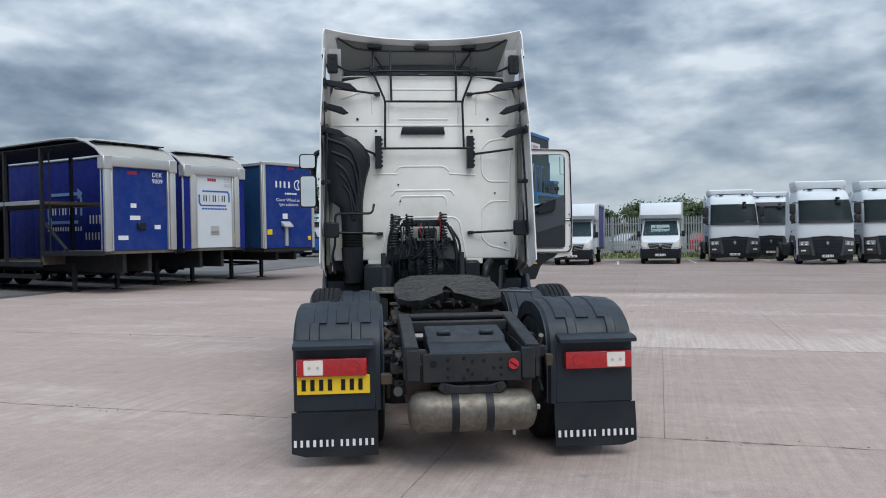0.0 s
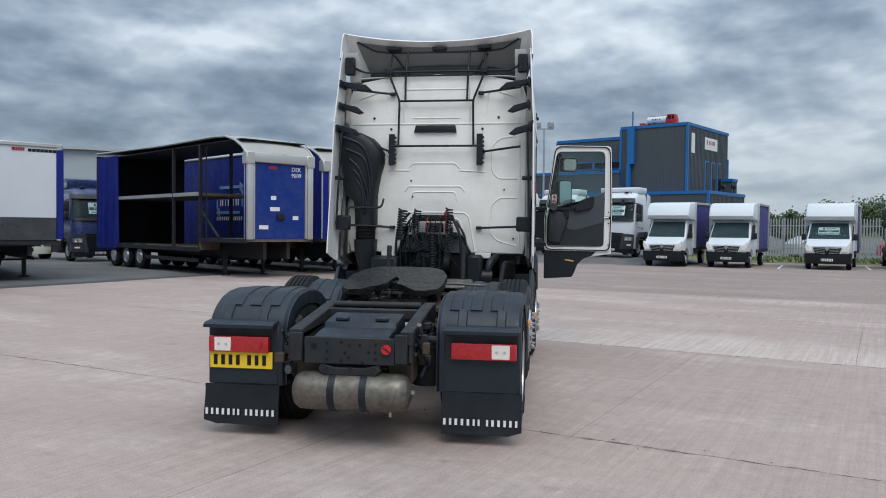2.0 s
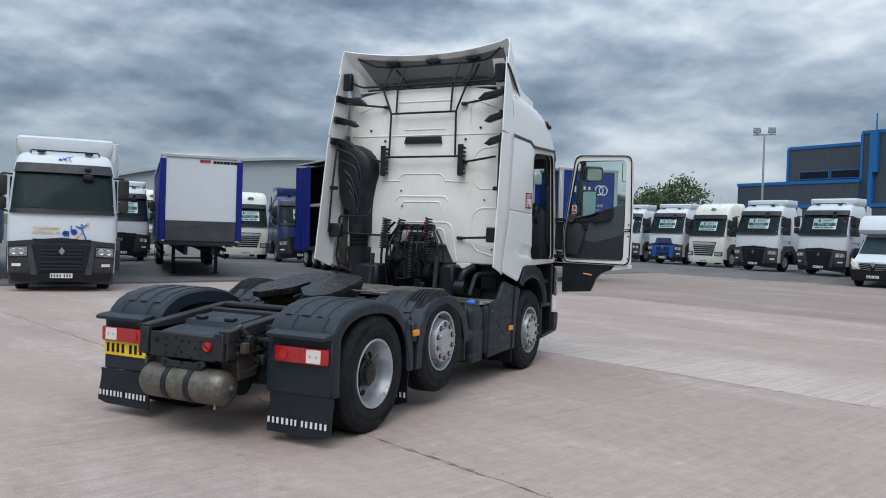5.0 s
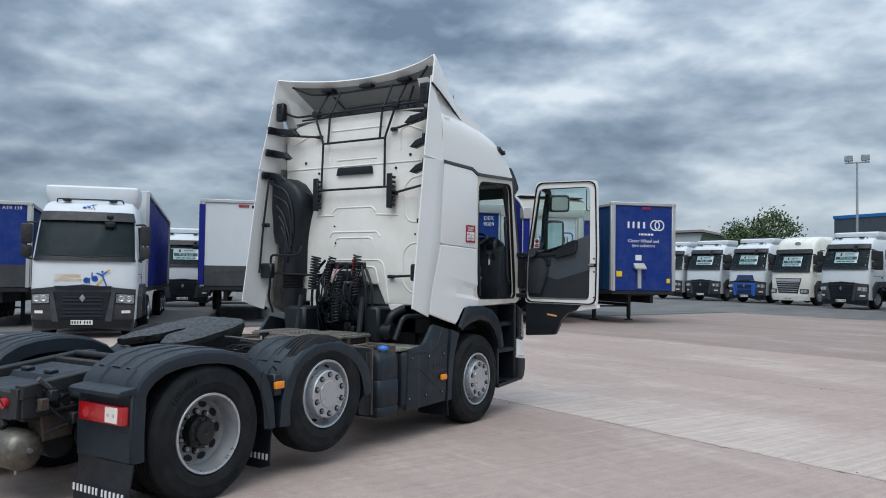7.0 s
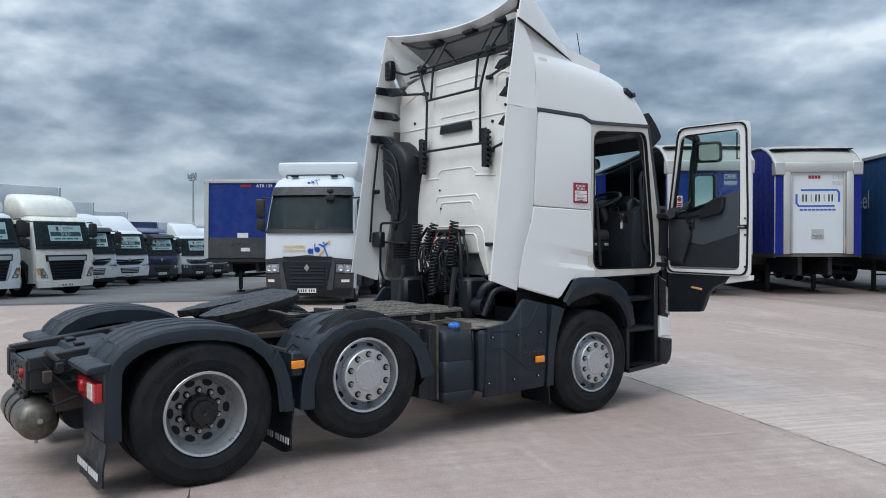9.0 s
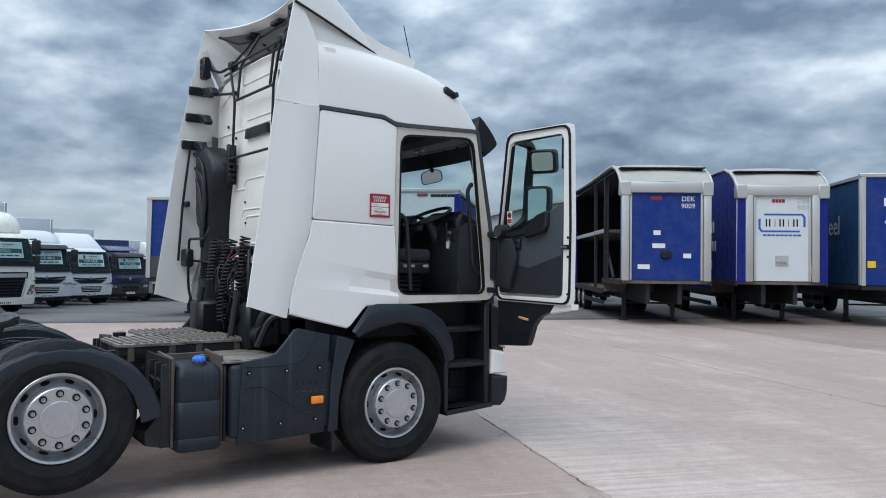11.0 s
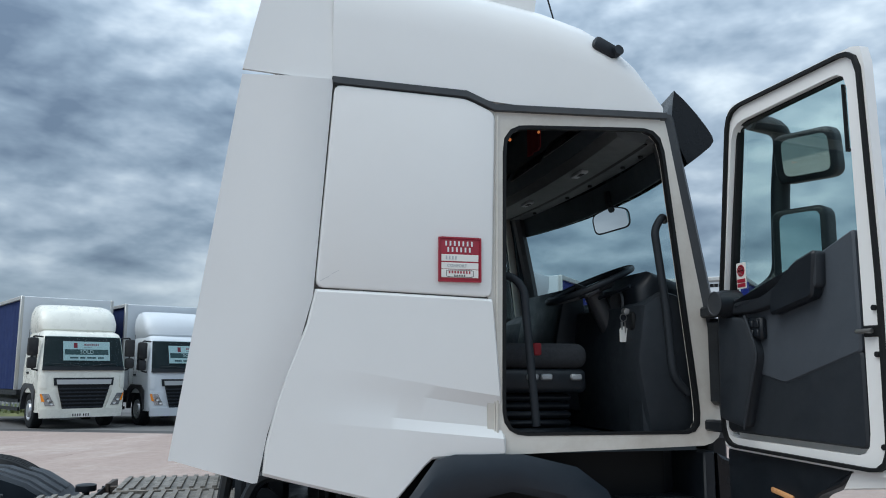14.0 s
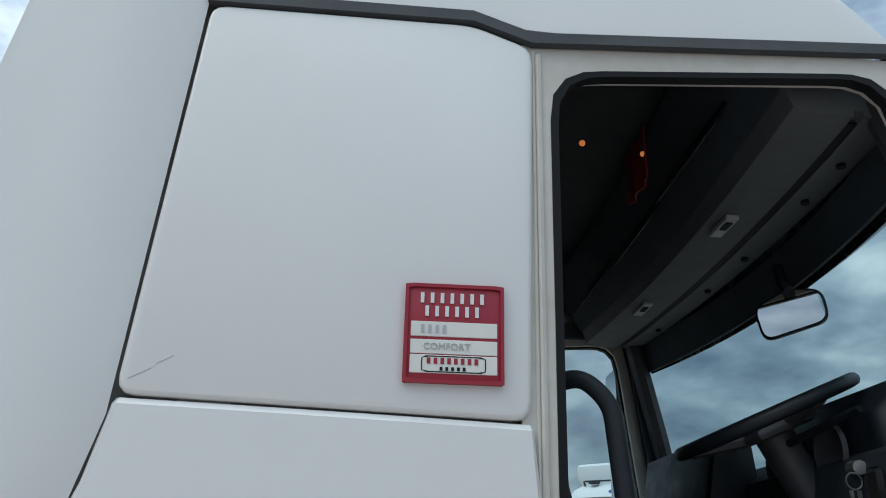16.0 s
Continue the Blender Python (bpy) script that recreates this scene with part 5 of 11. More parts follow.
for q in (-1, 1):
    prism(bm, [(q * 0.95, q * 0.75), (q * 1.3, q * 0.54), (q * 0.95, q * 0.33)], -0.002, 0.004, axis="z")
PRINT_SKY = material("faded_sky_print", (0.16, 0.28, 0.50), 0.5, vary=0.05, rough_vary=0)
share("logo_outline", mesh_of(bm, "logo_outline", PRINT_SKY, 0), ajb, at(1.275, -7.4, 2.85) @ FACE_RIGHT)
bars([0.12, 0.12, -0.05, 0.05, -0.05, 0.12, 0.12, -0.05, 0.05, -0.05, 0.12, 0.12], 0.5, 0.07, PRINT, ajb, at(1.277, -7.4, 2.85) @ FACE_RIGHT, "logo_strip", ink=0.7)
bars([0.14] * 14, 0.16, 0.04, PRINT, ajb, at(1.277, -7.4, 2.05) @ FACE_RIGHT, "curtain_print", ink=0.6)
for k, w in enumerate(([0.24] * 3 + [-0.2] + [0.2] * 4, [0.16] * 16, [0.16] * 15)):
    bars(w, 0.36 - 0.04 * k, 0.05, PRINT, ajb, at(1.277, -3.6 - 0.4 * k, 3.0 - 0.62 * k) @ FACE_RIGHT, "curtain_print", ink=0.55)

star, z0, zh = flat_trailer("dark blue curtain trailer with a printed blue headboard", heading(-3.65, 24.9, 0.73, -0.683), BLUE_PANEL, TEAL_CURTAIN, z1=4.40, writing=True)
letters("Clever Wheel and\ntyre solutions", 0.17, PRINT, star, at(0.0, 0.006, 2.95) @ FACE_FRONT, "slogan")
bars([0.15, 0.15, 0.17, 0.17], 0.24, 0.05, PRINT, star, at(0.25, 0.004, 3.62) @ FACE_FRONT, "logo_strip", ink=0.5)
bm = new_bm()
for x in (0.46, 0.64):
    lathe(bm, [(-0.003, 0.20), (0.004, 0.20), (0.004, 0.155), (-0.003, 0.155), (-0.003, 0.20)], (x, 0, 0), axis="z", seg=24, caps=False)
share("logo_ring", mesh_of(bm, "logo_ring", PRINT, 0), star, at(0, 0.006, 3.62) @ FACE_FRONT)
bars([0.06, 0.1, 0.1, 0.1, 0.1], 0.07, 0.03, PRINT, star, at(-0.1, 0.004, 3.28) @ FACE_FRONT)
bars([0.24], 0.2, 0.01, PRINT, star, at(0.2, 0.004, 2.42) @ FACE_FRONT, "sticker")
bm = new_bm()
prism(bm, [(0.02, 2.05), (0.22, 2.0), (0.22, 2.05), (0.02, 2.22)], -0.02, 0.42)
box(bm, 0.12, 0.26, 0.02, 0.08, 1.3, 2.05)
part("socket_box", bm, GREY_ALU, star)
bm = new_bm()
box(bm, 0.88, 1.1, 0.02, 0.06, 1.72, 1.92, 0.004)
box(bm, -1.06, -0.92, 0.02, 0.06, 1.5, 1.66, 0.004)
part("warning_label", bm, YELLOW, star)
letters("Wheel", 0.85, PRINT_GREY, star, at(1.268, -2.8, 3.0) @ FACE_RIGHT, "curtain_print")

atrw, z0, zh = flat_trailer("blue curtain trailer with a plain white headboard", heading(-14.3, 15.2, 0.73, -0.68), WHITE, BLUE_CURTAIN, z1=4.08)
bm = new_bm()
for s in (-1, 1):
    box(bm, s * 1.24 - 0.10, s * 1.24 + 0.10, -0.08, 0.055, 1.24, 3.96, 0.02)
part("corner_curtain", bm, BLUE_CURTAIN, atrw)
bars([0.1] * 7, 0.09, 0.012, INK, atrw, at(-0.75, 0.006, zh - 0.18) @ FACE_FRONT, "fleet_number")

atrb, z0, zh = flat_trailer("blue curtain trailer with a blue headboard", heading(-18.6, 9.0, 0.80, -0.60), BLUE_PANEL, TEAL_CURTAIN, z1=3.80)
letters("ATR 139", 0.15, PRINT, atrb, at(-0.72, 0.006, zh - 0.16) @ FACE_FRONT, "fleet_number")
bars([0.36], 0.16, 0.01, PRINT, atrb, at(0.0, 0.004, 1.98) @ FACE_FRONT, "sticker")
bars([0.3], 0.12, 0.01, PRINT, atrb, at(-0.1, 0.034, 1.5) @ FACE_FRONT, "sticker")

# the white lorry with a printed front, coupled to a long blue trailer
wt = thing("articulated_lorry", "white lorry with blue and gold print, blue trailer coupled", "lorry", "parked lorries", heading(-12.25, 8.22, 0.76, -0.65))
cab_renault(wt, WHITE, None, "high")
chassis_tractor(wt, -6.0, (-4.9,))
box_body(wt, -2.75, -15.5, 1.25, 4.0, WHITE, BLUE_CURTAIN, 1.26)
trailer_bogie(wt, (-14.2, -12.9, -11.6))
flip = Matrix.Diagonal((-1, 1, 1, 1))
letters("VERSATILITY\nIN LOGISTICS", 0.105, PRINT_GOLD, wt, at(0.36, 0.0, 1.50) @ FACE_FRONT @ flip, "slogan")


def logo_mark(m, k=1.0):
    """Two round strokes and a leaping figure."""
    bm = new_bm()
    for x, y in ((-0.19, -0.05), (0.0, -0.01)):
        lathe(bm, [(-0.003, 0.075), (0.004, 0.075), (0.004, 0.050), (-0.003, 0.050)], (x, y, 0), axis="z", seg=20)
    box(bm, -0.135, -0.11, -0.14, 0.02, -0.003, 0.004)
    box(bm, -0.08, -0.055, -0.02, 0.15, -0.003, 0.004)
    prism(bm, [(0.03, 0.12), (0.16, 0.06), (0.26, -0.19), (0.29, -0.18), (0.19, 0.08), (0.30, 0.17), (0.28, 0.20), (0.17, 0.11), (0.04, 0.15)], -0.003, 0.004, axis="z")
    bmesh.ops.create_circle(bm, cap_ends=True, segments=14, radius=0.03, matrix=at(0.17, 0.165, 0.004))
    share("logo_mark", mesh_of(bm, "logo_mark", PRINT_BLUE, 0), wt, m @ Matrix.Scale(k, 4))
    bm = new_bm()
    prism(bm, [(0.05, -0.20), (0.20, -0.02), (0.18, 0.0), (0.02, -0.17)], 0.004, 0.007, axis="z")
    prism(bm, [(0.27, 0.17), (0.33, 0.15), (0.35, 0.22), (0.29, 0.23)], 0.004, 0.007, axis="z")
    share("logo_swoosh", mesh_of(bm, "logo_swoosh", PRINT_GOLD, 0), wt, m @ Matrix.Scale(k, 4))


logo_mark(at(-0.26, 0.002, 1.49) @ FACE_FRONT)
logo_mark(at(0.0, -0.62, 3.30) @ FACE_FRONT @ Matrix.Rotation(radians(-42), 4, "X") @ at(0, 0, 0.03), 0.55)

# the row straight ahead, for sale
for x, y, hx, hy, kw in (
    (-10.2, 48.5, -0.30, -0.954, dict(words="FOR SALE")), (-7.4, 47.0, -0.33, -0.945, dict(words="FOR SALE")), (-4.4, 45.2, -0.37, -0.928, dict(words="FOR SALE", panel=PRINT_BLUE)),
    (1.3, 39.7, -0.42, -0.907, dict(words="FOR SALE")), (4.45, 37.5, -0.44, -0.898, dict(words="FOR SALE")),
):
    renault_tractor("white tractor unit with blue grille and a sale card" if "panel" in kw else "white tractor unit with a sale card in its windscreen", heading(x, y, hx, hy), **kw)


def daf_high(label, m, words="FOR SALE", paint=CREAM):
    return renault_tractor(label, m, paint, "tall", words)


daf_high("cream-white high-roof tractor unit with a sale card", heading(-1.7, 43.1, -0.46, -0.887))
for x, y, w in ((6.6, 33.2, None), (9.5, 32.8, None), (13.85, 32.3, "SOLD")):
    luton_van("white luton van with faded blue curtain sides", heading(x, y, -0.38, -0.925), w)
for x, y, kw in ((18.2, 33.3, dict(roof="low", visor=False)), (21.7, 36.2, dict(roof="low")), (20.35, 28.6, dict(roof="high", visor=False)), (23.6, 28.6, dict(roof="high", visor=False))):
    renault_tractor("white tractor unit parked by the fence", heading(x, y, -0.30, -0.954), **kw)

# the row on the left, fronts staggered
for x, y, paint, top in ((-19.5, -0.8, CREAM, 3.75), (-21.0, 1.85, WHITE, 3.75), (-22.5, 4.35, CREAM, 3.85)):
    rigid_daf("white curtain-side lorry with a sold card, blue curtains", heading(x, y, 0.89, 0.455), side=DULL_BLUE, paint=paint, top=top)

MID_CAB = Face([(0.30, -0.08, 1.10), (0.55, -0.02, 1.14), (0.98, 0.0, 1.15), (1.32, -0.01, 1.15), (1.58, -0.05, 1.14), (2.45, -0.27, 1.07), (2.56, -0.36, 1.03), (2.64, -0.58, 0.95)], 0.26, 4.2)


def rigid_midlum(label, m, paint=WHITE, bumper=WHITE, visor=False, shape="dome", top=3.6, front=WHITE, side=WHITE):
    """A day-cab rigid with a smiling grille, a sale card and a box body; shape names its roof deflector."""
    t = thing("box_body_lorry", label, "lorry", "parked lorries", m)
    face = MID_CAB
    bm = new_bm()
    face.shell(bm, 0.98, 2.64, -1.75)
    face.shell(bm, 0.45, 1.02, -0.52)
    part("cab_shell", bm, paint, t)
    # shaded cab inside, painted as a near-black sheet under the glass
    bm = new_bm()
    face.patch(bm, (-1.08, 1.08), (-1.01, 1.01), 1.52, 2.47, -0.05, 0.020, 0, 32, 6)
    part("dashboard_lining", bm, DASH_AND_SHADE, t)
    sale_card(t, at(-0.08, -0.128, 2.06) @ Matrix.Rotation(math.atan2(0.22, 0.87), 4, "X") @ FACE_FRONT, "FOR SALE", 1.28, 0.58)
    bm = new_bm()
    face.patch(bm, (-1.09, 1.09), (-1.02, 1.02), 1.51, 2.48, 0.050, 0.055, 0, 32, 6)
    part("windscreen", bm, SCREEN, t).visible_shadow = False
    bm = new_bm()
    face.patch(bm, (-1.10, 1.10), (-1.085, 1.085), 1.47, 1.55, 0.0, 0.06, 0, 24, 1)
    part("wiper_panel", bm, BLACK, t)
    for s in (-1, 1):
        bm = new_bm()
        tube(bm, [(s * 0.04 - 0.15, 0.03, 1.52), (s * 0.40 - 0.15, 0.03, 1.58), (s * 0.80 - 0.15, 0.01, 1.60)], 0.013, 5)
        part("wiper", bm, BLACK, t)
    # grille: a dark smile under the badge, with a bright lower lip
    bm = new_bm()
    face.patch(bm, (-0.50, 0.50), (-0.80, 0.80), 1.00, 1.16, 0.0, 0.028, 0, 16, 2)
    face.patch(bm, (-0.80, 0.80), (-0.84, 0.84), 1.16, 1.23, 0.0, 0.028, -0.06, 16, 1)
    part("grille", bm, BLACK, t)
    bm = new_bm()
    face.patch(bm, (-0.56, 0.56), (-0.58, 0.58), 1.055, 1.075, 0.02, 0.045, 0, 12, 1)
    face.patch(bm, (-0.68, 0.68), (-0.70, 0.70), 1.125, 1.145, 0.02, 0.045, 0, 12, 1)
    part("grille_bar", bm, GUARD, t)
    bm = new_bm()
    prism(bm, [(0, 0.11), (0.075, 0), (0, -0.11), (-0.075, 0)], 0.02, 0.06, axis="y", bevel=0.008)
    share("badge", mesh_of(bm, "badge", STEEL, 0), t, at(0, 0, 1.24))
    # bumper with its slots, corner lamps, dark skirt
    bm = new_bm()
    face.patch(bm, (-1.09, 1.09), (-1.12, 1.12), 0.46, 0.94, 0.0, 0.075, 0, 28, 3)
    part("bumper", bm, bumper, t)
    bm = new_bm()
    face.patch(bm, (-0.44, 0.44), (-0.52, 0.52), 0.60, 0.86, 0.05, 0.082, 0, 10, 2)
    part("air_slot", bm, INK, t)
    for k in range(3):
        bm = new_bm()
        face.patch(bm, (-0.43 - 0.02 * k, 0.43 + 0.02 * k), (-0.43 - 0.02 * k, 0.43 + 0.02 * k), 0.66 + 0.07 * k, 0.69 + 0.07 * k, 0.07, 0.10, 0, 10, 1)
        part("slot_bar", bm, SILVER if bumper is WHITE else CHEEK, t)
    bm = new_bm()
    face.patch(bm, (-1.06, 1.06), (-1.09, 1.09), 0.30, 0.47, 0.0, 0.05, 0, 24, 1)
    part("bumper_skirt", bm, BLACK, t)
    for s in (-1, 1):
        lamp_cluster(t, face, s, 0.70, 0.92, 0.70, 1.10, -0.06)
        e = sorted((s * 0.98, s * 1.125))
        bm = new_bm()
        face.patch(bm, e, e, 1.05, 1.48, 0.0, 0.03, 0, 6, 2)
        part("corner_deflector", bm, paint, t)
        far_wheel(t, s * 1.1, -1.1, s)
        far_wheel(t, s * 1.12, -6.3, s)
    plate_bars(t, at(0.0, 0.075, 0.50) @ FACE_FRONT)
    side_panels(t, 1.15, paint, -1.1, 1.22, -1.75, ((-0.52, 1.56), (-1.15, 1.56), (-1.15, 2.38), (-0.62, 2.38)))
    mirror_pair(t, -0.25, 2.0, 1.16)
    if visor:
        bm = new_bm()
        face.patch(bm, (-1.04, 1.04), (-1.0, 1.0), 2.40, 2.58, 0.0, 0.20, 0, 20, 2)
        part("sun_visor", bm, CHEEK, t)
    bm = new_bm()
    if shape == "dome":
        Face([(2.58, -0.60, 0.92), (2.68, -0.58, 0.96), (2.92, -0.74, 0.95), (3.12, -1.02, 0.88), (3.20, -1.35, 0.78)], 0.36).shell(bm, 2.58, 3.20, -1.70)
    elif shape == "wedge":
        prism(bm, [(-0.62, 2.60), (-0.66, 2.70), (-1.25, 3.22), (-1.66, 3.38), (-1.70, 2.60)], -0.98, 0.98, inset=[0, 0.02, 0.16, 0.10, 0], bevel=0.06, seg=3)
    else:
        prism(bm, [(-0.60, 2.72), (-0.66, 2.80), (-1.20, 2.98), (-1.62, 3.02), (-1.62, 2.72)], -0.86, 0.86, inset=[0, 0.02, 0.08, 0.06, 0], bevel=0.05, seg=3)
        box(bm, -0.55, 0.55, -1.5, -0.9, 2.58, 2.74)
    part("roof_deflector", bm, paint, t)
    box_body(t, -1.95, -8.5, 1.05, top, front, side)
    bm = new_bm()
    for s in (-1, 1):
        box(bm, s * 0.42 - 0.04, s * 0.42 + 0.04, -8.5, -0.5, 0.62, 0.92)
    box(bm, -0.9, 0.9, -1.6, -0.5, 0.5, 1.0)
    part("chassis", bm, CHASSIS, t)
    return t


for x, y, kw in (
    (-28.2, 6.45, dict(visor=True, shape="dome", top=3.75)), (-32.3, 8.95, dict(shape="wedge", top=3.62)),
    (-36.4, 11.7, dict(paint=NAVY, bumper=CHEEK, visor=True, shape="slab", top=3.35, front=NAVY, side=NAVY)),
    (-38.7, 14.5, dict(bumper=CHEEK, shape="wedge", top=3.45)), (-42.2, 16.9, dict(bumper=CHEEK, shape="dome", top=3.4)), (-44.6, 19.4, dict(paint=NAVY, bumper=CHEEK, visor=True, shape="slab", top=3.4, front=NAVY, side=NAVY)),
):
    rigid_midlum("navy box-body lorry with a sale card" if kw.get("paint") is NAVY else "white box-body lorry with a sale card", heading(x, y, 0.94, 0.34), **kw)

# lorries glimpsed between the trailers
renault_tractor("white tractor unit with a sale card", heading(-24.9, 21.4, 0.78, -0.62), words="FOR SALE")
renault_tractor("navy tractor unit with a sale card", heading(-19.85, 28.6, 0.76, -0.65), paint=NAVY, words="FOR SALE", roof="high")
daf_high("white high-roof tractor unit with a sale card", heading(-24.1, 29.3, 0.74, -0.67))
daf_high("white high-roof tractor unit with a sale card", heading(-29.5, 27.5, 0.86, -0.5))

# ---- far buildings, masts, fence, trees ----
def cladding(bm, x0, x1, y, z0, z1, pitch=0.3):
    """Upright ribs on a wall that looks to -y."""
    n = int((x1 - x0) / pitch)
    for k in range(n):
        x = x0 + (k + 0.5) * (x1 - x0) / n
        box(bm, x - 0.04, x + 0.04, y - 0.018, y + 0.01, z0, z1)


bld = thing("office_building", "dark grey ribbed steel-clad building edged in bright blue", "building", "", Matrix.Translation((7.1, 65.0, 0)) @ Matrix.Rotation(radians(-31), 4, "Z") @ Matrix.Diagonal((1, 1, 1.11, 1)))
for x0, x1, y0, y1, z0, z1 in ((-14.0, 8.6, -2.0, 6.5, -0.012, 4.5), (-11.0, 0.0, -0.4, 13, 0.0, 6.35), (-7.4, 0.0, 1.6, 13, 6.35, 9.2), (0.0, 6.0, 0.0, 9.5, 0.0, 9.75), (6.0, 6.9, 8.2, 9.5, 0.0, 5.9)):
    bm = new_bm()
    box(bm, x0, x1, y0, y1, z0, z1)
    part("wall", bm, GREY_CLAD, bld)
    bm = new_bm()
    cladding(bm, x0 + 0.1, x1 - 0.1, y0, z0, z1 - 0.25)
    for k in range(int((y1 - y0) / 0.3)):
        yy = y0 + 0.15 + 0.3 * k
        box(bm, x1 - 0.01, x1 + 0.035, yy - 0.05, yy + 0.05, z0, z1 - 0.25)
    part("rib", bm, GREY_CLAD, bld)
    bm = new_bm()
    box(bm, x0 - 0.05, x1 + 0.06, y0 - 0.08, y1 + 0.05, z1 - 0.20, z1 + 0.03)
    part("edge_trim", bm, BLUE_TRIM, bld)
for x, y, z0, z1 in ((6.0, 0.0, 4.5, 9.6), (-7.4, 1.6, 6.35, 9.1), (0.0, 0.0, 4.5, 9.6), (8.6, -2.0, 0, 4.4), (6.0, 9.5, 4.5, 7.6)):
    bm = new_bm()
    box(bm, x - 0.12, x + 0.08, y - 0.1, y + 0.12, z0, z1)
    part("corner_trim", bm, BLUE_TRIM, bld)
bm = new_bm()
box(bm, 0.75, 1.35, -0.4, -0.05, 6.8, 9.72)
box(bm, 0.70, 1.02, -0.4, -0.05, 4.5, 6.8)
cyl(bm, (1.15, -0.2, 9.6), (1.15, -0.2, 10.9), 0.06, seg=8)
part("downpipe", bm, BLUE_TRIM, bld)
for x in (-6.2, -3.4):
    bm = new_bm()
    box(bm, x - 0.08, x + 2.6, 1.52, 1.62, 6.62, 7.28)
    frame_ = part("window", bm, BLUE_TRIM, bld)
    bm = new_bm()
    box(bm, x, x + 2.52, 1.49, 1.60, 6.70, 7.20)
    part("pane", bm, SMOKED, frame_)
for y in (3.8, 5.3, 6.8):
    bm = new_bm()
    box(bm, 5.9, 6.05, y, y + 1.0, 4.5, 7.15)
    frame_ = part("window", bm, BLUE_TRIM, bld)
    bm = new_bm()
    box(bm, 5.95, 6.075, y + 0.28, y + 0.92, 4.5, 7.05)
    part("pane", bm, SMOKED, frame_)
bm = new_bm()
for dx in (0.0, 0.9):
    cyl(bm, (7.4 + dx, 4.6, 4.5), (7.4 + dx, 4.6, 4.95), 0.04, seg=6)
    box(bm, 7.2 + dx, 7.6 + dx, 4.45, 4.75, 4.9, 5.2, 0.04)
part("floodlight", bm, BLACK, bld)
bars([0.75], 1.5, 0.1, PLATE_WHITE, bld, at(6.05, 1.1, 8.3) @ FACE_RIGHT, "sign_board")
sgn = bars([3.0], 0.95, 0.1, PLATE_WHITE, bld, at(6.05, 5.2, 8.5) @ FACE_RIGHT, "sign_board")
bars([0.28, -0.1, 0.24, 0.24, 0.24, 0.24, 0.24], 0.34, 0.06, PRINT_RED, sgn, at(0, 0.1, 0.01), ink=0.6)
tanker = thing("display_tanker", "small red and white tanker on the roof", "lorry", "", bld.matrix_basis @ at(2.5, 2.2, 9.78) @ Matrix.Scale(0.62, 4))
bm = new_bm()
lathe(bm, [(-1.75, 0.02), (-1.72, 0.40), (-1.62, 0.48), (1.05, 0.48), (1.15, 0.40), (1.18, 0.02)], (0, 0, 0.95), seg=18)
tank_ = part("tank", bm, WHITE, tanker)
bm = new_bm()
box(bm, -1.5, 0.9, -0.10, 0.10, 1.42, 1.50)
part("walkway", bm, GALV, tank_)
bars([0.2, 0.16, 0.2, 0.2, -0.1, 0.24], 0.22, 0.05, INK, tank_, at(-0.2, -0.486, 1.0) @ FACE_BACK, ink=0.6)
bm = new_bm()
prism(bm, [(1.3, 0.25), (2.6, 0.25), (2.65, 0.85), (2.45, 1.55), (1.4, 1.6), (1.3, 1.2)], -0.6, 0.6, axis="y", bevel=0.08, seg=2)
cab_ = part("cab", bm, RED_PLASTIC, tanker)
bm = new_bm()
prism(bm, [(1.55, 0.95), (2.0, 0.95), (2.0, 1.42), (1.55, 1.42)], -0.615, -0.55, axis="y")
prism(bm, [(2.1, 0.95), (2.5, 0.95), (2.38, 1.42), (2.1, 1.42)], -0.615, -0.55, axis="y")
part("side_window", bm, SMOKED, cab_)
bm = new_bm()
box(bm, -2.0, 2.5, -0.3, 0.3, 0.16, 0.42)
box(bm, -2.8, -2.0, -0.45, 0.45, 0.10, 0.70, 0.05)
part("chassis", bm, RED_PLASTIC, tanker)
for y in (-1.3, -0.5, 1.9):
    bm = new_bm()
    for q in (-0.5, 0.5):
        cyl(bm, (y, q - 0.1, 0.28), (y, q + 0.1, 0.28), 0.28, seg=14)
    part("wheel", bm, RUBBER, tanker)

shed = thing("long_shed", "low brown-roofed shed with a dark green gable", "building", "", Matrix.Translation((-15.0, 84.0, 0)) @ Matrix.Rotation(radians(12), 4, "Z"))
bm = new_bm()
prism(bm, [(-22, 0), (10, 0), (10, 4.0), (-2, 6.6), (-22, 6.0)], 0, 14, axis="y")
part("wall", bm, PALE_CLAD, shed)
bm = new_bm()
prism(bm, [(-22.3, 6.0), (-2, 6.7), (10.3, 4.0), (10.3, 4.2), (-2, 6.95), (-22.3, 6.25)], -0.4, 14.4, axis="y")
part("roof", bm, BROWN_ROOF, shed)
bm = new_bm()
prism(bm, [(-4.0, 0), (10.0, 0), (10.0, 3.9), (-2, 6.5)], -0.06, 0.02, axis="y")
part("gable", bm, GREEN_CLAD, shed)

ware = thing("warehouse", "pale grey warehouse with a shallow arched roof", "building", "", Matrix.Translation((-52, 78, 0)) @ Matrix.Rotation(radians(36), 4, "Z"))
bm = new_bm()
arch = [(-26, 0)] + [(-26 + 52 * k / 16, 7.2 + 3.2 * (1 - ((k - 8) / 8) ** 2)) for k in range(17)] + [(26, 0)]
prism(bm, arch, 0, 40, axis="y")
part("wall", bm, PALE_CLAD, ware)
bm = new_bm()
prism(bm, [(u, v + 0.02) for u, v in arch[1:-1]] + [(u, v + 0.35) for u, v in arch[-2:0:-1]], -0.6, 40.6, axis="y")
part("roof", bm, SILVER, ware)
bm = new_bm()
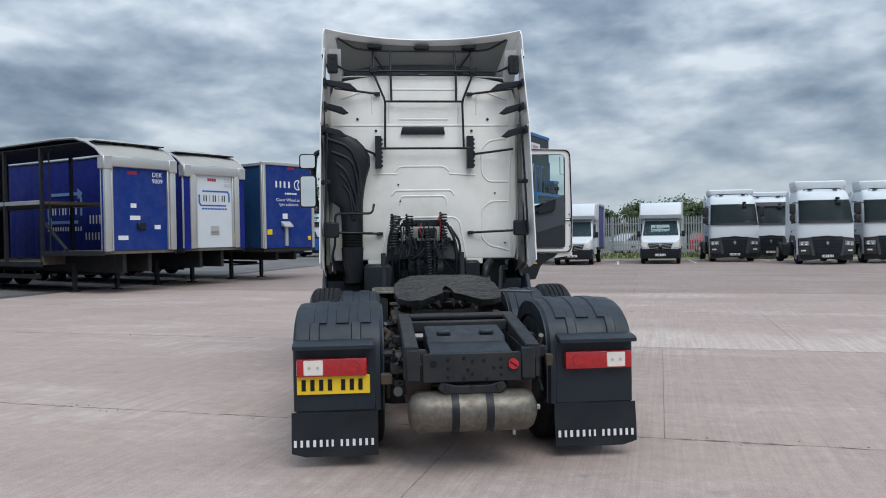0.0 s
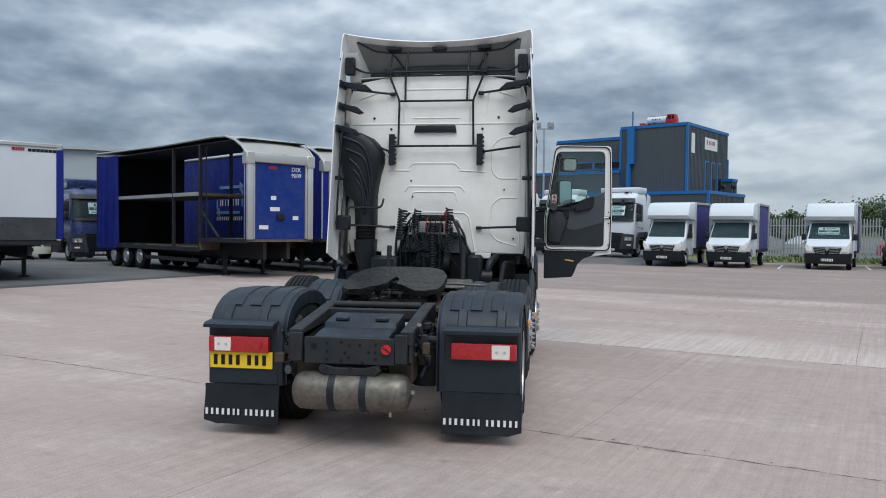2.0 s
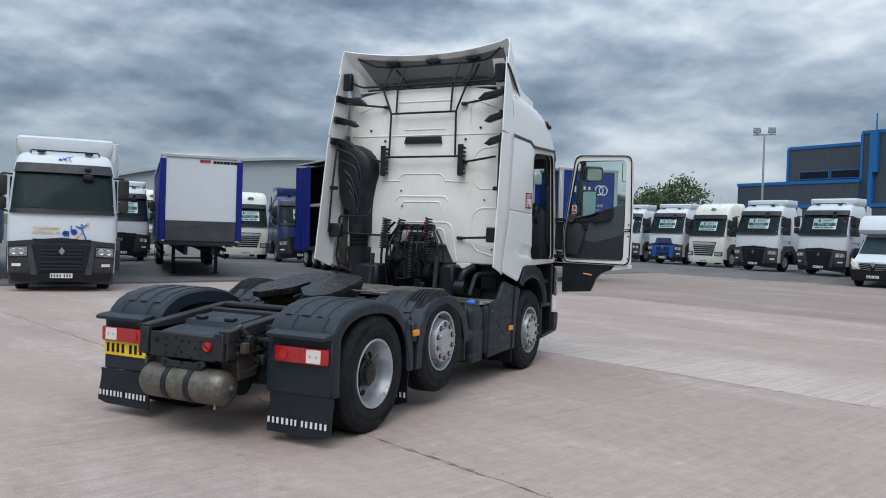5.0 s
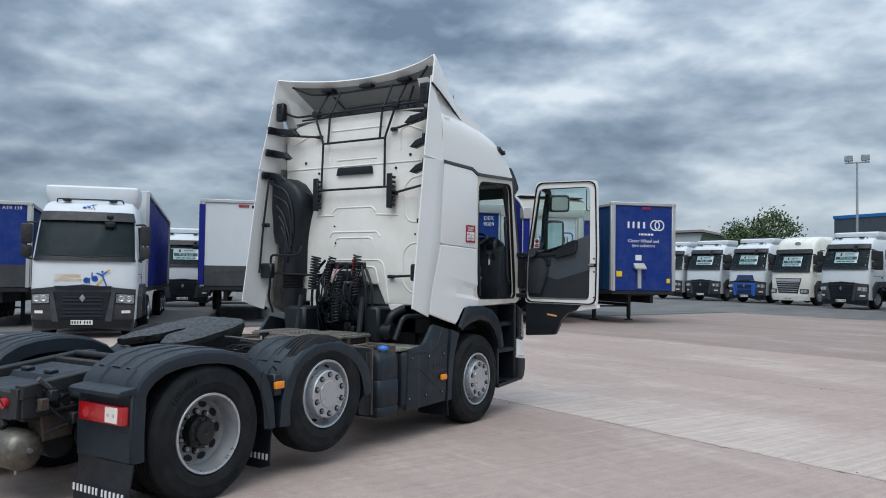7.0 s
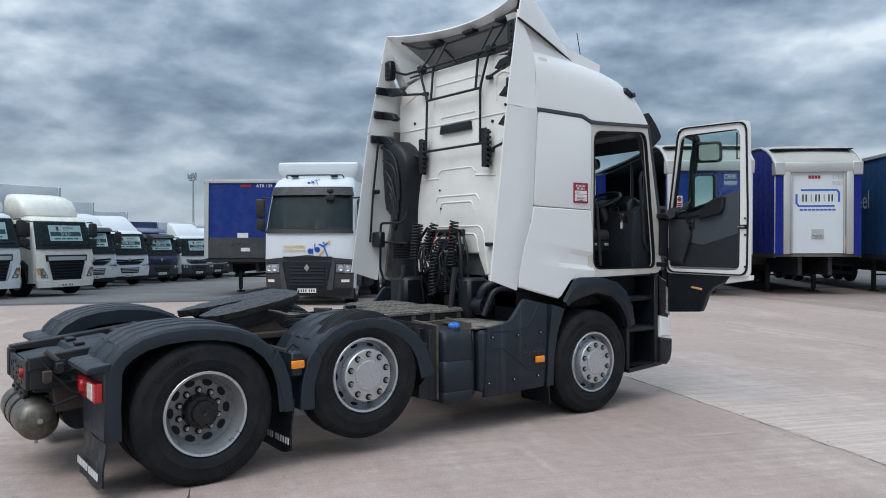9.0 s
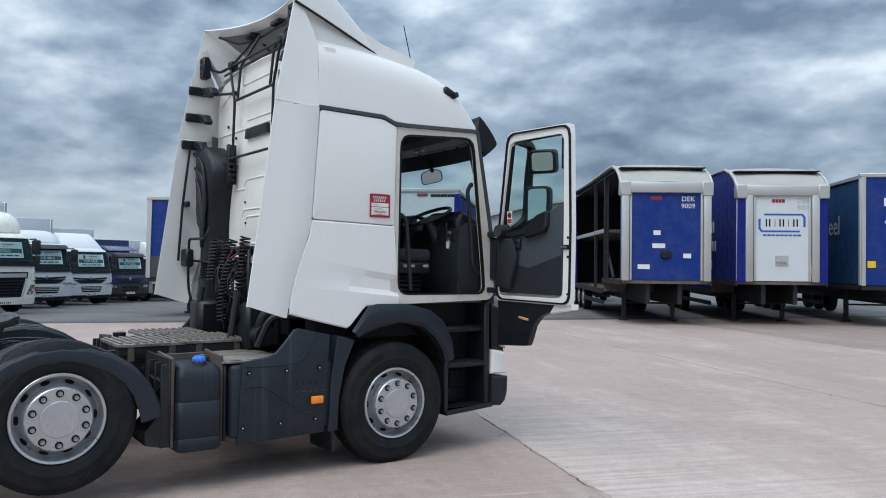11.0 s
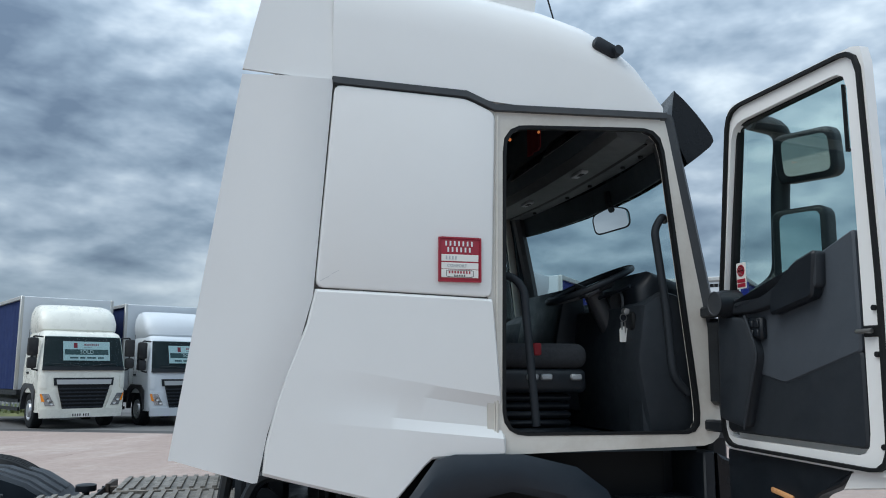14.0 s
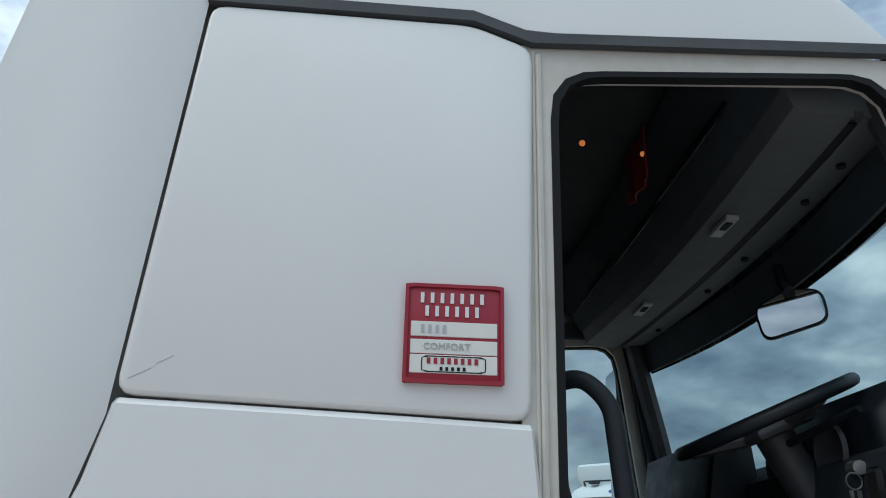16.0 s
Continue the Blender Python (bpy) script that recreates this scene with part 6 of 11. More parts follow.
box(bm, 8, 20, -0.5, -0.05, 3.6, 5.2)
part("orange_rack", bm, ORANGE, ware)


def mast(x, y, h, label="galvanised yard lighting mast with two floodlights"):
    t = thing("lighting_mast", label, "light mast", "", at(x, y, 0))
    bm = new_bm()
    cyl(bm, (0, 0, 0), (0, 0, h), 0.11, 0.06, 10)
    box(bm, -0.2, 0.2, -0.2, 0.2, -0.012, 0.03)
    part("pole", bm, GALV, t)
    bm = new_bm()
    box(bm, -0.75, 0.75, -0.04, 0.04, h - 0.05, h + 0.05)
    part("crossarm", bm, GALV, t)
    for s in (-1, 1):
        bm = new_bm()
        box(bm, s * 0.5 - 0.26, s * 0.5 + 0.26, -0.16, 0.02, h + 0.1, h + 0.52, 0.03)
        box(bm, s * 0.5 - 0.03, s * 0.5 + 0.03, -0.03, 0.03, h, h + 0.15)
        flood = part("floodlight", bm, GALV, t)
        bm = new_bm()
        box(bm, s * 0.5 - 0.22, s * 0.5 + 0.22, -0.175, -0.158, h + 0.14, h + 0.48, 0.005)
        part("lamp_glass", bm, HEADLAMP, flood)


mast(0.5, 56.0, 9.6)
mast(-51.0, 18.4, 6.2)


def palisade(name, p0, p1, h=2.3, label="grey galvanised palisade fence"):
    p0, p1 = Vector(p0), Vector(p1)
    length = (p1 - p0).length
    f = thing(name, label, "fence", "", Matrix.Translation((p0.x, p0.y, lie(p0.x, p0.y))) @ Matrix.Rotation(math.atan2(p1.y - p0.y, p1.x - p0.x), 4, "Z"), kind="structure")
    bm = new_bm()
    for z in (0.45, h - 0.5):
        box(bm, 0, length, 0.02, 0.07, z, z + 0.06)
    part("rail", bm, GALV, f)
    bm = new_bm()
    prism(bm, [(-0.035, 0.05), (0.035, 0.05), (0.035, h - 0.12), (0, h), (-0.035, h - 0.12)], -0.005, 0.012, axis="y")
    pale = mesh_of(bm, "pale", GALV, 0)
    bm = new_bm()
    box(bm, -0.05, 0.05, 0.05, 0.15, 0, h)
    post = mesh_of(bm, "post", GALV, 0)
    n = int(length / 0.155)
    for k in range(n):
        share("pale", pale, f, at(0.08 + 0.155 * k, 0, 0))
    for k in range(int(length / 2.75) + 1):
        share("post", post, f, at(2.75 * k, 0, 0))
    return f


palisade("fence", (7.0, 45.5), (38.0, 37.5))
palisade("fence", (-30.5, -22.0), (-30.5, -2.6))

# grass verges, uneven on top
def verge(name, p0, p1, width, label):
    p0, p1 = Vector(p0), Vector(p1)
    d = p1 - p0
    nrm = Vector((-d.y, d.x)).normalized()
    bm = new_bm()
    n = 60
    rows = []
    for k in range(n + 1):
        q = p0 + d * (k / n)
        rows.append([(q + nrm * width * j / 6).to_3d() + Vector((0, 0, lie(q.x, q.y) - 0.03 + (0.22 * (j / 6) ** 0.6 + 0.06 * noise.noise((q.x * 1.3, q.y * 1.3 + j, 3))) * (1 if j else 0))) for j in range(7)])
    sheet(bm, rows)
    tagged(new(name, mesh_of(bm, name, GRASS, 60)), label, "grass", kind="structure")
    bm = new_bm()
    rnd = random.Random(4)
    for _ in range(2600):
        q = p0 + d * rnd.random() + nrm * width * (0.1 + 0.9 * rnd.random())
        hgt, a = 0.12 + 0.22 * rnd.random(), rnd.random() * 6.28
        base = Vector((q.x, q.y, 0.06 + lie(q.x, q.y)))
        e = Vector((math.cos(a), math.sin(a), 0)) * 0.05
        lean = Vector((math.cos(a + 1), math.sin(a + 1), 0)) * 0.08
        bm.faces.new([bm.verts.new(base - e), bm.verts.new(base + e), bm.verts.new(base + lean + Vector((0, 0, hgt)))])
    tagged(new("grass_tufts", mesh_of(bm, "grass_tufts", GRASS, 0)), "tufts of rough dry grass along the fence", "grass", kind="stuff")


verge("verge", (7.0, 41.3), (40.0, 32.8), 7.2, "rough grass verge below the fence")
verge("verge", (-28.6, -24.0), (-28.6, -2.4), 6.0, "rough grass verge below the fence")


def tree(x, y, h, spread, seed, label, base=0.3):
    rnd = random.Random(seed)
    t = thing("tree", label, "tree", "trees", at(x, y, lie(x, y)))
    bm = new_bm()
    cyl(bm, (0, 0, -0.1), (0, 0, h * 0.45), h * 0.03, h * 0.018, 8)
    limbs = []
    for k in range(22):
        a, e = k * 2.4 + rnd.random(), 0.15 + 0.85 * rnd.random() ** 0.6
        tip = Vector((math.cos(a) * spread * e, math.sin(a) * spread * e, h * (0.38 + 0.55 * rnd.random() * (1.15 - 0.6 * e))))
        tube(bm, [(0, 0, h * (0.2 + 0.01 * k)), tip * 0.55 + Vector((0, 0, h * 0.18)), tip], h * 0.008, 5)
        limbs.append(tip)
    part("trunk", bm, BARK, t)
    bm = new_bm()
    for _ in range(6500):
        c = rnd.choice(limbs) if rnd.random() < 0.8 else Vector((0, 0, h * 0.6))
        d = Vector((rnd.gauss(0, 1), rnd.gauss(0, 1), rnd.gauss(0, 0.8))) * spread * 0.17
        p = c + d
        if p.z < h * base:
            p.z = h * base + rnd.random() * h * 0.2
        p.z = min(p.z, h)
        u = Vector((rnd.gauss(0, 1), rnd.gauss(0, 1), rnd.gauss(0, 1))).normalized()
        v = u.orthogonal().normalized()
        s = 0.07 + 0.12 * rnd.random()
        bm.faces.new([bm.verts.new(p + u * s), bm.verts.new(p + v * s * 0.6), bm.verts.new(p - u * s), bm.verts.new(p - v * s * 0.6)])
    part("crown", bm, LEAF, t)
    return t


tree(-8.0, 70.0, 7.9, 3.1, 3, "broad green tree behind the shed")
tree(21.3, 66.1, 4.2, 1.6, 5, "green tree beyond the fence")
tree(24.4, 65.1, 4.6, 2.0, 6, "green tree beyond the fence")
tree(28.5, 63.6, 5.1, 2.4, 7, "green tree beyond the fence")
tree(-31.8, -3.6, 2.6, 1.3, 8, "scrubby bush beside the fence", 0.05)

for x, y, colour, words in ((25.4, 46.6, RED_PLASTIC, "red car parked beyond the fence"), (20.3, 48.4, SILVER, "silver car parked beyond the fence"), (15.0, 50.5, CHASSIS, "dark car parked beyond the fence")):
    far_car = thing("parked_car", words, "car", "", heading(x, y, 0.95, 0.3))
    bm = new_bm()
    prism(bm, [(-4.2, 0.35), (0, 0.35), (0.0, 0.75), (-0.9, 0.95), (-1.5, 1.45), (-3.2, 1.5), (-4.1, 1.0)], -0.88, 0.88, inset=[0, 0.05, 0.05, 0.06, 0.16, 0.16, 0.05], bevel=0.05, seg=2)
    part("body", bm, colour, far_car)
    bm = new_bm()
    prism(bm, [(-1.15, 1.0), (-1.55, 1.4), (-3.15, 1.44), (-3.75, 1.02)], -0.80, 0.80, inset=[-0.03, 0.06, 0.06, -0.03])
    part("side_window", bm, BLACK, far_car)
    for y in (-0.8, -3.3):
        for s in (-1, 1):
            far_wheel(far_car, s * 0.86, y, s, 0.34, VAN_WHEEL)

# far land on the skyline
bm = new_bm()
rows = []
for k in range(121):
    a = 2 * math.pi * k / 120
    r = 420
    hgt = 5.0 + 3.5 * noise.noise((math.cos(a) * 3, math.sin(a) * 3, 1.0))
    rows.append([(r * math.cos(a), r * math.sin(a), -1), ((r + 12) * math.cos(a), (r + 12) * math.sin(a), hgt), ((r + 40) * math.cos(a), (r + 40) * math.sin(a), hgt * 0.9), ((r + 60) * math.cos(a), (r + 60) * math.sin(a), -1)])
sheet(bm, rows)
tagged(new("backdrop", mesh_of(bm, "backdrop", LEAF, 60)), "low dark green treeline on the skyline", "treeline", kind="structure")

# ---- the tractor unit: x to its right, y ahead from the tail lamps ----
tractor = thing("tractor_unit", "white three-axle tractor unit, driver's door wide open, mid axle lifted", "lorry", "")


def star(poly, c, n):
    """Points of a polygon, n of them at even angles round c."""
    out = []
    m = len(poly)
    for k in range(n):
        a = 2 * math.pi * k / n
        d = (math.cos(a), math.sin(a))
        best = None
        for i in range(m):
            (x0, y0), (x1, y1) = poly[i], poly[(i + 1) % m]
            ex, ey = x1 - x0, y1 - y0
            det = d[0] * -ey + d[1] * ex
            if abs(det) < 1e-9:
                continue
            wx, wy = x0 - c[0], y0 - c[1]
            s = (wx * -ey + wy * ex) / det
            u = (d[0] * wy - d[1] * wx) / det
            if s > 0 and -1e-6 <= u <= 1 + 1e-6 and (best is None or s < best):
                best = s
        out.append((c[0] + d[0] * best, c[1] + d[1] * best))
    return out


def soft_poly(poly, r, n=4):
    """A closed polygon with rounded corners."""
    out, m = [], len(poly)
    for i in range(m):
        a, b, c = (Vector(poly[j % m]) for j in (i - 1, i, i + 1))
        u, v = a - b, c - b
        k = min(r, u.length * 0.45, v.length * 0.45)
        s, e = b + u.normalized() * k, b + v.normalized() * k
        out += [tuple(s.lerp(b, t).lerp(b.lerp(e, t), t)) for t in (q / n for q in range(n + 1))]
    return out


def ring(bm, outer, inner, w0, w1, axis="x", n=96, c=None):
    """A flat frame between two outlines, from w0 to w1."""
    c = c or (sum(p[0] for p in inner) / len(inner), sum(p[1] for p in inner) / len(inner))
    o, i = star(outer, c, n), star(inner, c, n)

    def place(p, w):
        return {"x": (w, *p), "y": (p[0], w, p[1])}[axis]

    loops = [[bm.verts.new(place(p, w)) for p in poly] for poly, w in ((o, w0), (o, w1), (i, w1), (i, w0))]
    for a, b in zip(loops, loops[1:] + loops[:1]):
        for k in range(n):
            bm.faces.new((a[k], a[(k + 1) % n], b[(k + 1) % n], b[k]))
    bmesh.ops.recalc_face_normals(bm, faces=bm.faces)
    return bm


def lerp_line(line, t):
    """A value along pairs (t, value)."""
    for (a, va), (b, vb) in zip(line, line[1:]):
        if t <= b:
            return va + (vb - va) * (t - a) / (b - a) if b > a else vb
    return line[-1][1]


# ---- wheels ----
def near_wheel(y, z, side, kind, steer=0.0):
    R = 0.515
    x = side * 1.245
    w = new("wheel")
    w.parent = tractor
    w.matrix_basis = at(x, y, z) @ (Matrix.Identity(4) if side > 0 else Matrix.Rotation(math.pi, 4, "Z"))
    share("tyre", NEAR[kind][0], w)
    share("rim", NEAR[kind][1], w)
    share("sidewall_mark", MARK, w)
    if kind == "drive":
        share("hub", HUB, w)
        share("wheel_disc", NEAR[kind][2], w)
        share("inner_tyre", NEAR[kind][0], w, at(-0.345, 0, 0))
    else:
        share("hub_cap", CAP, w)
    rn, xn = (0.148, -0.168) if kind == "drive" else (0.170, 0.029)
    rh, xh = (0.204, -0.166) if kind == "drive" else (0.2395, -0.0775)
    for k in range(10):
        a = 2 * math.pi * (k + 0.5) / 10
        share("wheel_nut", NUT, w, at(xn, rn * math.cos(a), rn * math.sin(a)))
        share("nut_washer", WASHER, w, at(xn, rn * math.cos(a), rn * math.sin(a)))
        a += math.pi / 10
        m = at(xh, rh * math.cos(a), rh * math.sin(a)) @ Matrix.Rotation(a, 4, "X") @ Matrix.Rotation(radians(50 if kind != "drive" else -8), 4, "Z") @ (Matrix.Diagonal((1.6, 0.66, 1.15, 1)) if kind != "drive" else Matrix.Diagonal((1, 0.95, 1.45, 1)))
        share("vent_hole", HOLE, w, m)
    return w


def near_meshes(kind):
    R, w = 0.515, -0.30
    bm = new_bm()
    outer = [(w + 0.03, 0.28), (w, 0.34), (w - 0.004, R - 0.10), (w + 0.015, R - 0.03), (w + 0.045, R - 0.004)]
    tread = []
    for k in range(4):
        c = w + 0.045 + (k + 1) * (-0.09 - w) / 5
        tread += [(c - 0.006, R), (c - 0.005, R - 0.014), (c + 0.005, R - 0.014), (c + 0.006, R)]
    face = [(-0.045, R - 0.004), (-0.016, R - 0.028), (-0.006, R - 0.05), (-0.003, R - 0.052), (0.0, R - 0.085), (0.006, R - 0.13), (0.008, R - 0.135), (0.006, R - 0.14), (0.003, 0.335), (-0.004, 0.318), (-0.014, 0.306), (-0.036, 0.30), (-0.05, 0.28)]
    lathe(bm, outer + tread + face, (0, 0, 0), seg=56, caps=False)
    tyre = mesh_of(bm, "tyre", RUBBER, 30)
    bm = new_bm()
    if kind == "drive":
        prof = [(-0.035, 0.302), (-0.004, 0.300), (0.0, 0.296), (-0.004, 0.281), (-0.022, 0.276), (-0.055, 0.270), (-0.075, 0.262), (-0.12, 0.255), (-0.145, 0.246)]
    else:
        prof = [(-0.035, 0.302), (-0.004, 0.300), (0.0, 0.296), (-0.004, 0.281), (-0.03, 0.274), (-0.085, 0.268), (-0.102, 0.262), (-0.100, 0.256), (-0.050, 0.220), (-0.012, 0.214), (0.018, 0.210), (0.026, 0.203), (0.027, 0.120)]
    lathe(bm, prof, (0, 0, 0), seg=56, caps=False)
    rim = mesh_of(bm, "rim", RIM, 26)
    bm = new_bm()
    lathe(bm, [(-0.140, 0.247), (-0.17, 0.215), (-0.172, 0.125), (-0.16, 0.118), (-0.15, 0.10), (-0.19, 0.05)], (0, 0, 0), seg=56, caps=False)
    return tyre, rim, mesh_of(bm, "wheel_disc", DISC, 26)


def sidewall_mark():
    """Raised shapes standing for the moulded words on a tyre's side."""
    bm = new_bm()
    for a0, n in ((1.9, 10), (5.0, 8)):
        for k in range(n):
            a = a0 + 0.062 * k
            m = Matrix.Rotation(a, 4, "X") @ at(0.004, 0.428, 0)
            b2 = bmesh.ops.create_cube(bm, size=1.0, matrix=m @ Matrix.Diagonal((0.010, 0.030, 0.012 + 0.005 * (k % 2), 1)))
    return mesh_of(bm, "sidewall_mark", RUBBER, 30)


MARK = sidewall_mark()
NEAR = {k: near_meshes(k) for k in ("drive", "front")}
bm = new_bm()
lathe(bm, [(0.022, 0.124), (0.031, 0.121), (0.034, 0.115), (0.034, 0.02)], (0, 0, 0), seg=40)
CAP = mesh_of(bm, "hub_cap", RIM, 26)
bm = new_bm()
lathe(bm, [(-0.18, 0.122), (-0.09, 0.118), (-0.075, 0.108), (-0.07, 0.088), (-0.045, 0.082), (-0.04, 0.06), (-0.04, 0.018), (-0.045, 0.01)], (0, 0, 0), seg=36)
for k in range(10):
    a = 2 * math.pi * k / 10
    cyl(bm, (-0.075, 0.099 * math.cos(a), 0.099 * math.sin(a)), (-0.062, 0.099 * math.cos(a), 0.099 * math.sin(a)), 0.009, seg=6)
HUB = mesh_of(bm, "hub", GREASE, 26)
AXLES = ((0.66, 0.505, "drive"), (1.965, 0.645, "front"), (4.592, 0.507, "front"))
for y, z, kind in AXLES:
    for s in (-1, 1):
        near_wheel(y, z, s, kind)

# ---- mudguards ----
G1 = [(-0.015, 0.40), (-0.02, 0.60), (-0.01, 0.86), (0.03, 0.95), (0.10, 1.02), (0.22, 1.085), (0.38, 1.122), (0.56, 1.135), (0.74, 1.125), (0.90, 1.095), (1.05, 1.03), (1.17, 0.93), (1.25, 0.81), (1.295, 0.66), (1.315, 0.46)]
G2 = [(1.385, 0.44), (1.40, 0.66), (1.44, 0.82), (1.53, 0.95), (1.65, 1.04), (1.80, 1.10), (1.98, 1.12), (2.16, 1.10), (2.32, 1.04), (2.46, 0.95), (2.56, 0.83), (2.62, 0.70), (2.645, 0.60)]


def inward(line, d):
    """A profile moved towards the inside of its curve."""
    out = []
    for i, p in enumerate(line):
        a, b = Vector(line[max(i - 1, 0)]), Vector(line[min(i + 1, len(line) - 1)])
        t = (b - a).normalized()
        q = Vector(p) + Vector((t.y, -t.x)) * d
        out.append((q.x, q.y))
    return out


def mudguard(line, side, rear):
    x0, x1 = side * 0.61, side * 1.25
    g = new("mudguard")
    g.parent = tractor
    bm = new_bm()
    xs = [x0, side * 0.63, side * 0.9, side * 1.20, side * 1.235, x1]
    drop = [0.02, 0.0, 0.0, 0.0, 0.006, 0.028]
    rows = [[(x, *p) for x, p in zip(xs, (inward(line, d)[i] for d in drop))] for i in range(len(line))]
    sheet(bm, rows, 0.012)
    share("guard_skin", mesh_of(bm, "guard_skin", GUARD, 40), g)
    bm = new_bm()
    low = [inward(line, 0.105 if rear else 0.105 + 0.05 * min(1.0, max(0.0, (i - 7) / 4)))[i] for i in range(len(line))]
    if rear:
        low = [(max(u, 0.06), v) for u, v in low]
    sheet(bm, [[(x1, *a), (x1 + side * 0.008, *(Vector(a).lerp(Vector(b), 0.5))), (x1, *b)] for a, b in zip(inward(line, 0.026), low)], 0.014)
    share("guard_lip", mesh_of(bm, "guard_lip", GUARD, 40), g)
    bm = new_bm()
    sheet(bm, [[(x0, *a), (x0, *b)] for a, b in zip(inward(line, 0.02), inward(line, 0.13))], 0.010)
    share("guard_flange", mesh_of(bm, "guard_flange", GUARD, 40), g)
    # raised straps along the crown
    n = len(line)
    span = range(4, 11) if rear else range(3, 10)
    for cx in (0.74, 0.90, 1.06):
        bm = new_bm()
        up_line = inward(line, -0.010)
        sheet(bm, [[(side * (cx - 0.05), *line[i]), (side * (cx - 0.042), *up_line[i]), (side * (cx + 0.042), *up_line[i]), (side * (cx + 0.05), *line[i])] for i in span])
        share("guard_strap", mesh_of(bm, "guard_strap", GUARD, 25), g)
    for cx in (0.80, 1.10) if rear else (0.80,):
        bm = new_bm()
        idx = range(2, 5) if rear else range(1, 4)
        up_line = inward(line, -0.012)
        sheet(bm, [[(side * (cx - 0.038), *line[i]), (side * (cx - 0.03), *up_line[i]), (side * (cx + 0.03), *up_line[i]), (side * (cx + 0.038), *line[i])] for i in idx])
        share("guard_strap", mesh_of(bm, "guard_strap", GUARD, 25), g)
    # front skirt of the guard, a deep rounded end
    bm = new_bm()
    if rear:
        prism(bm, [(1.19, 0.92), (1.255, 0.80), (1.30, 0.66), (1.325, 0.45), (1.25, 0.44), (1.21, 0.62), (1.15, 0.80)], x1 - side * 0.02, x1 + side * 0.012, bevel=0.006)
    else:
        prism(bm, [(1.53, 0.94), (1.44, 0.82), (1.395, 0.66), (1.375, 0.44), (1.50, 0.44), (1.49, 0.62), (1.56, 0.80)], x1 - side * 0.02, x1 + side * 0.012, bevel=0.006)
    share("guard_end", mesh_of(bm, "guard_end", GUARD, 40), g)
    return g


def flap(side, y, x0, x1, z0, z1):
    f = new("mud_flap")
    f.parent = tractor
    bm = new_bm()
    a, b = sorted((side * x0, side * x1))
    rows = []
    for k in range(7):
        z = z1 + (z0 - z1) * k / 6
        rows.append([(a + (b - a) * j / 6, y - 0.028 * (k / 6) ** 1.5 + 0.006 * math.sin(j * 1.3 + k), z + (0.03 * (k / 6) if j == (0 if side < 0 else 6) else 0)) for j in range(7)])
    sheet(bm, rows, 0.012)
    share("rubber_sheet", mesh_of(bm, "rubber_sheet", BLACK, 40), f)
    letters_w = [0.036, 0.032, 0.038, 0.036, 0.036, 0.028, 0.028, -0.016, 0.030, 0.036, 0.036, 0.034, 0.034, 0.032]
    bars(letters_w, 0.048, 0.010, PRINT, f, at((a + b) / 2, y - 0.042, z0 + 0.10) @ FACE_BACK @ Matrix.Rotation(radians(-2), 4, "X"), "print_strip", 0.003, 0.55)
    return f


for s in (-1, 1):
    mudguard(G1, s, True)
    mudguard(G2, s, False)
    flap(s, -0.02, 0.652, 1.268, 0.085, 0.40)
    flap(s, 1.352, 0.62, 1.20, 0.10, 0.52)
    # shelf over the lamp
    bm = new_bm()
    prism(bm, [(-0.125, 0.862), (-0.125, 0.888), (-0.10, 0.904), (0.02, 0.918), (0.02, 0.862)], min(s * 0.67, s * 1.25), max(s * 0.67, s * 1.25), bevel=0.012, seg=2)
    part("lamp_shelf", bm, GUARD, tractor)
    bm = new_bm()
    box(bm, min(s * 0.66, s * 1.245), max(s * 0.66, s * 1.245), -0.02, 0.03, 0.40, 0.88, 0.01)
    part("guard_back", bm, GUARD, tractor)
    # tail lamp
    lamp = new("tail_lamp")
    lamp.parent = tractor
    bm = new_bm()
    box(bm, min(s * 0.725, s * 1.225), max(s * 0.725, s * 1.225), -0.075, -0.018, 0.662, 0.792, 0.012, 2)
    share("lamp_body", mesh_of(bm, "lamp_body", RED_LENS, 40), lamp, label="red tail-lamp lens")
    bm = new_bm()
    box(bm, min(s * 1.035, s * 1.175), max(s * 1.035, s * 1.175), -0.080, -0.03, 0.672, 0.782, 0.006)
    share("reversing_lens", mesh_of(bm, "reversing_lens", CLEAR_LENS, 40), lamp, label="clear reversing lens")
    bm = new_bm()
    lathe(bm, [(-0.079, 0.0001), (-0.084, 0.03), (-0.082, 0.04), (-0.07, 0.044)], (s * 0.82, 0, 0.727), axis="y", seg=20)
    share("bulb_dome", mesh_of(bm, "bulb_dome", RED_LENS, 40), lamp)
    bm = new_bm()
    for dx in (1.075, 1.135):
        cyl(bm, (s * dx, -0.083, 0.727), (s * dx, -0.078, 0.727), 0.012, seg=10)
    share("bulb", mesh_of(bm, "bulb", PRINT_GREY, 40), lamp)
    # side markers
    for y, z in ((1.352, 0.79), (3.842, 0.605)):
        bm = new_bm()
        box(bm, s * 1.262 - 0.014, s * 1.262 + 0.014, y - 0.052, y + 0.052, z - 0.03, z + 0.03, 0.008, 2)
        part("side_marker", bm, AMBER, tractor, "amber side marker lens")
    bm = new_bm()
    box(bm, min(s * 1.10, s * 1.25), max(s * 1.10, s * 1.25), 1.31, 1.40, 0.70, 0.88, 0.01)
    tube(bm, rounded([(s * 1.18, 1.30, 0.88), (s * 1.20, 1.33, 0.95), (s * 1.18, 1.40, 0.90)], 0.03), 0.008, 6)
    part("marker_bracket", bm, GUARD, tractor)
plate = plate_bars(tractor, at(-0.965, -0.036, 0.598) @ FACE_BACK, 0.52, YELLOW)
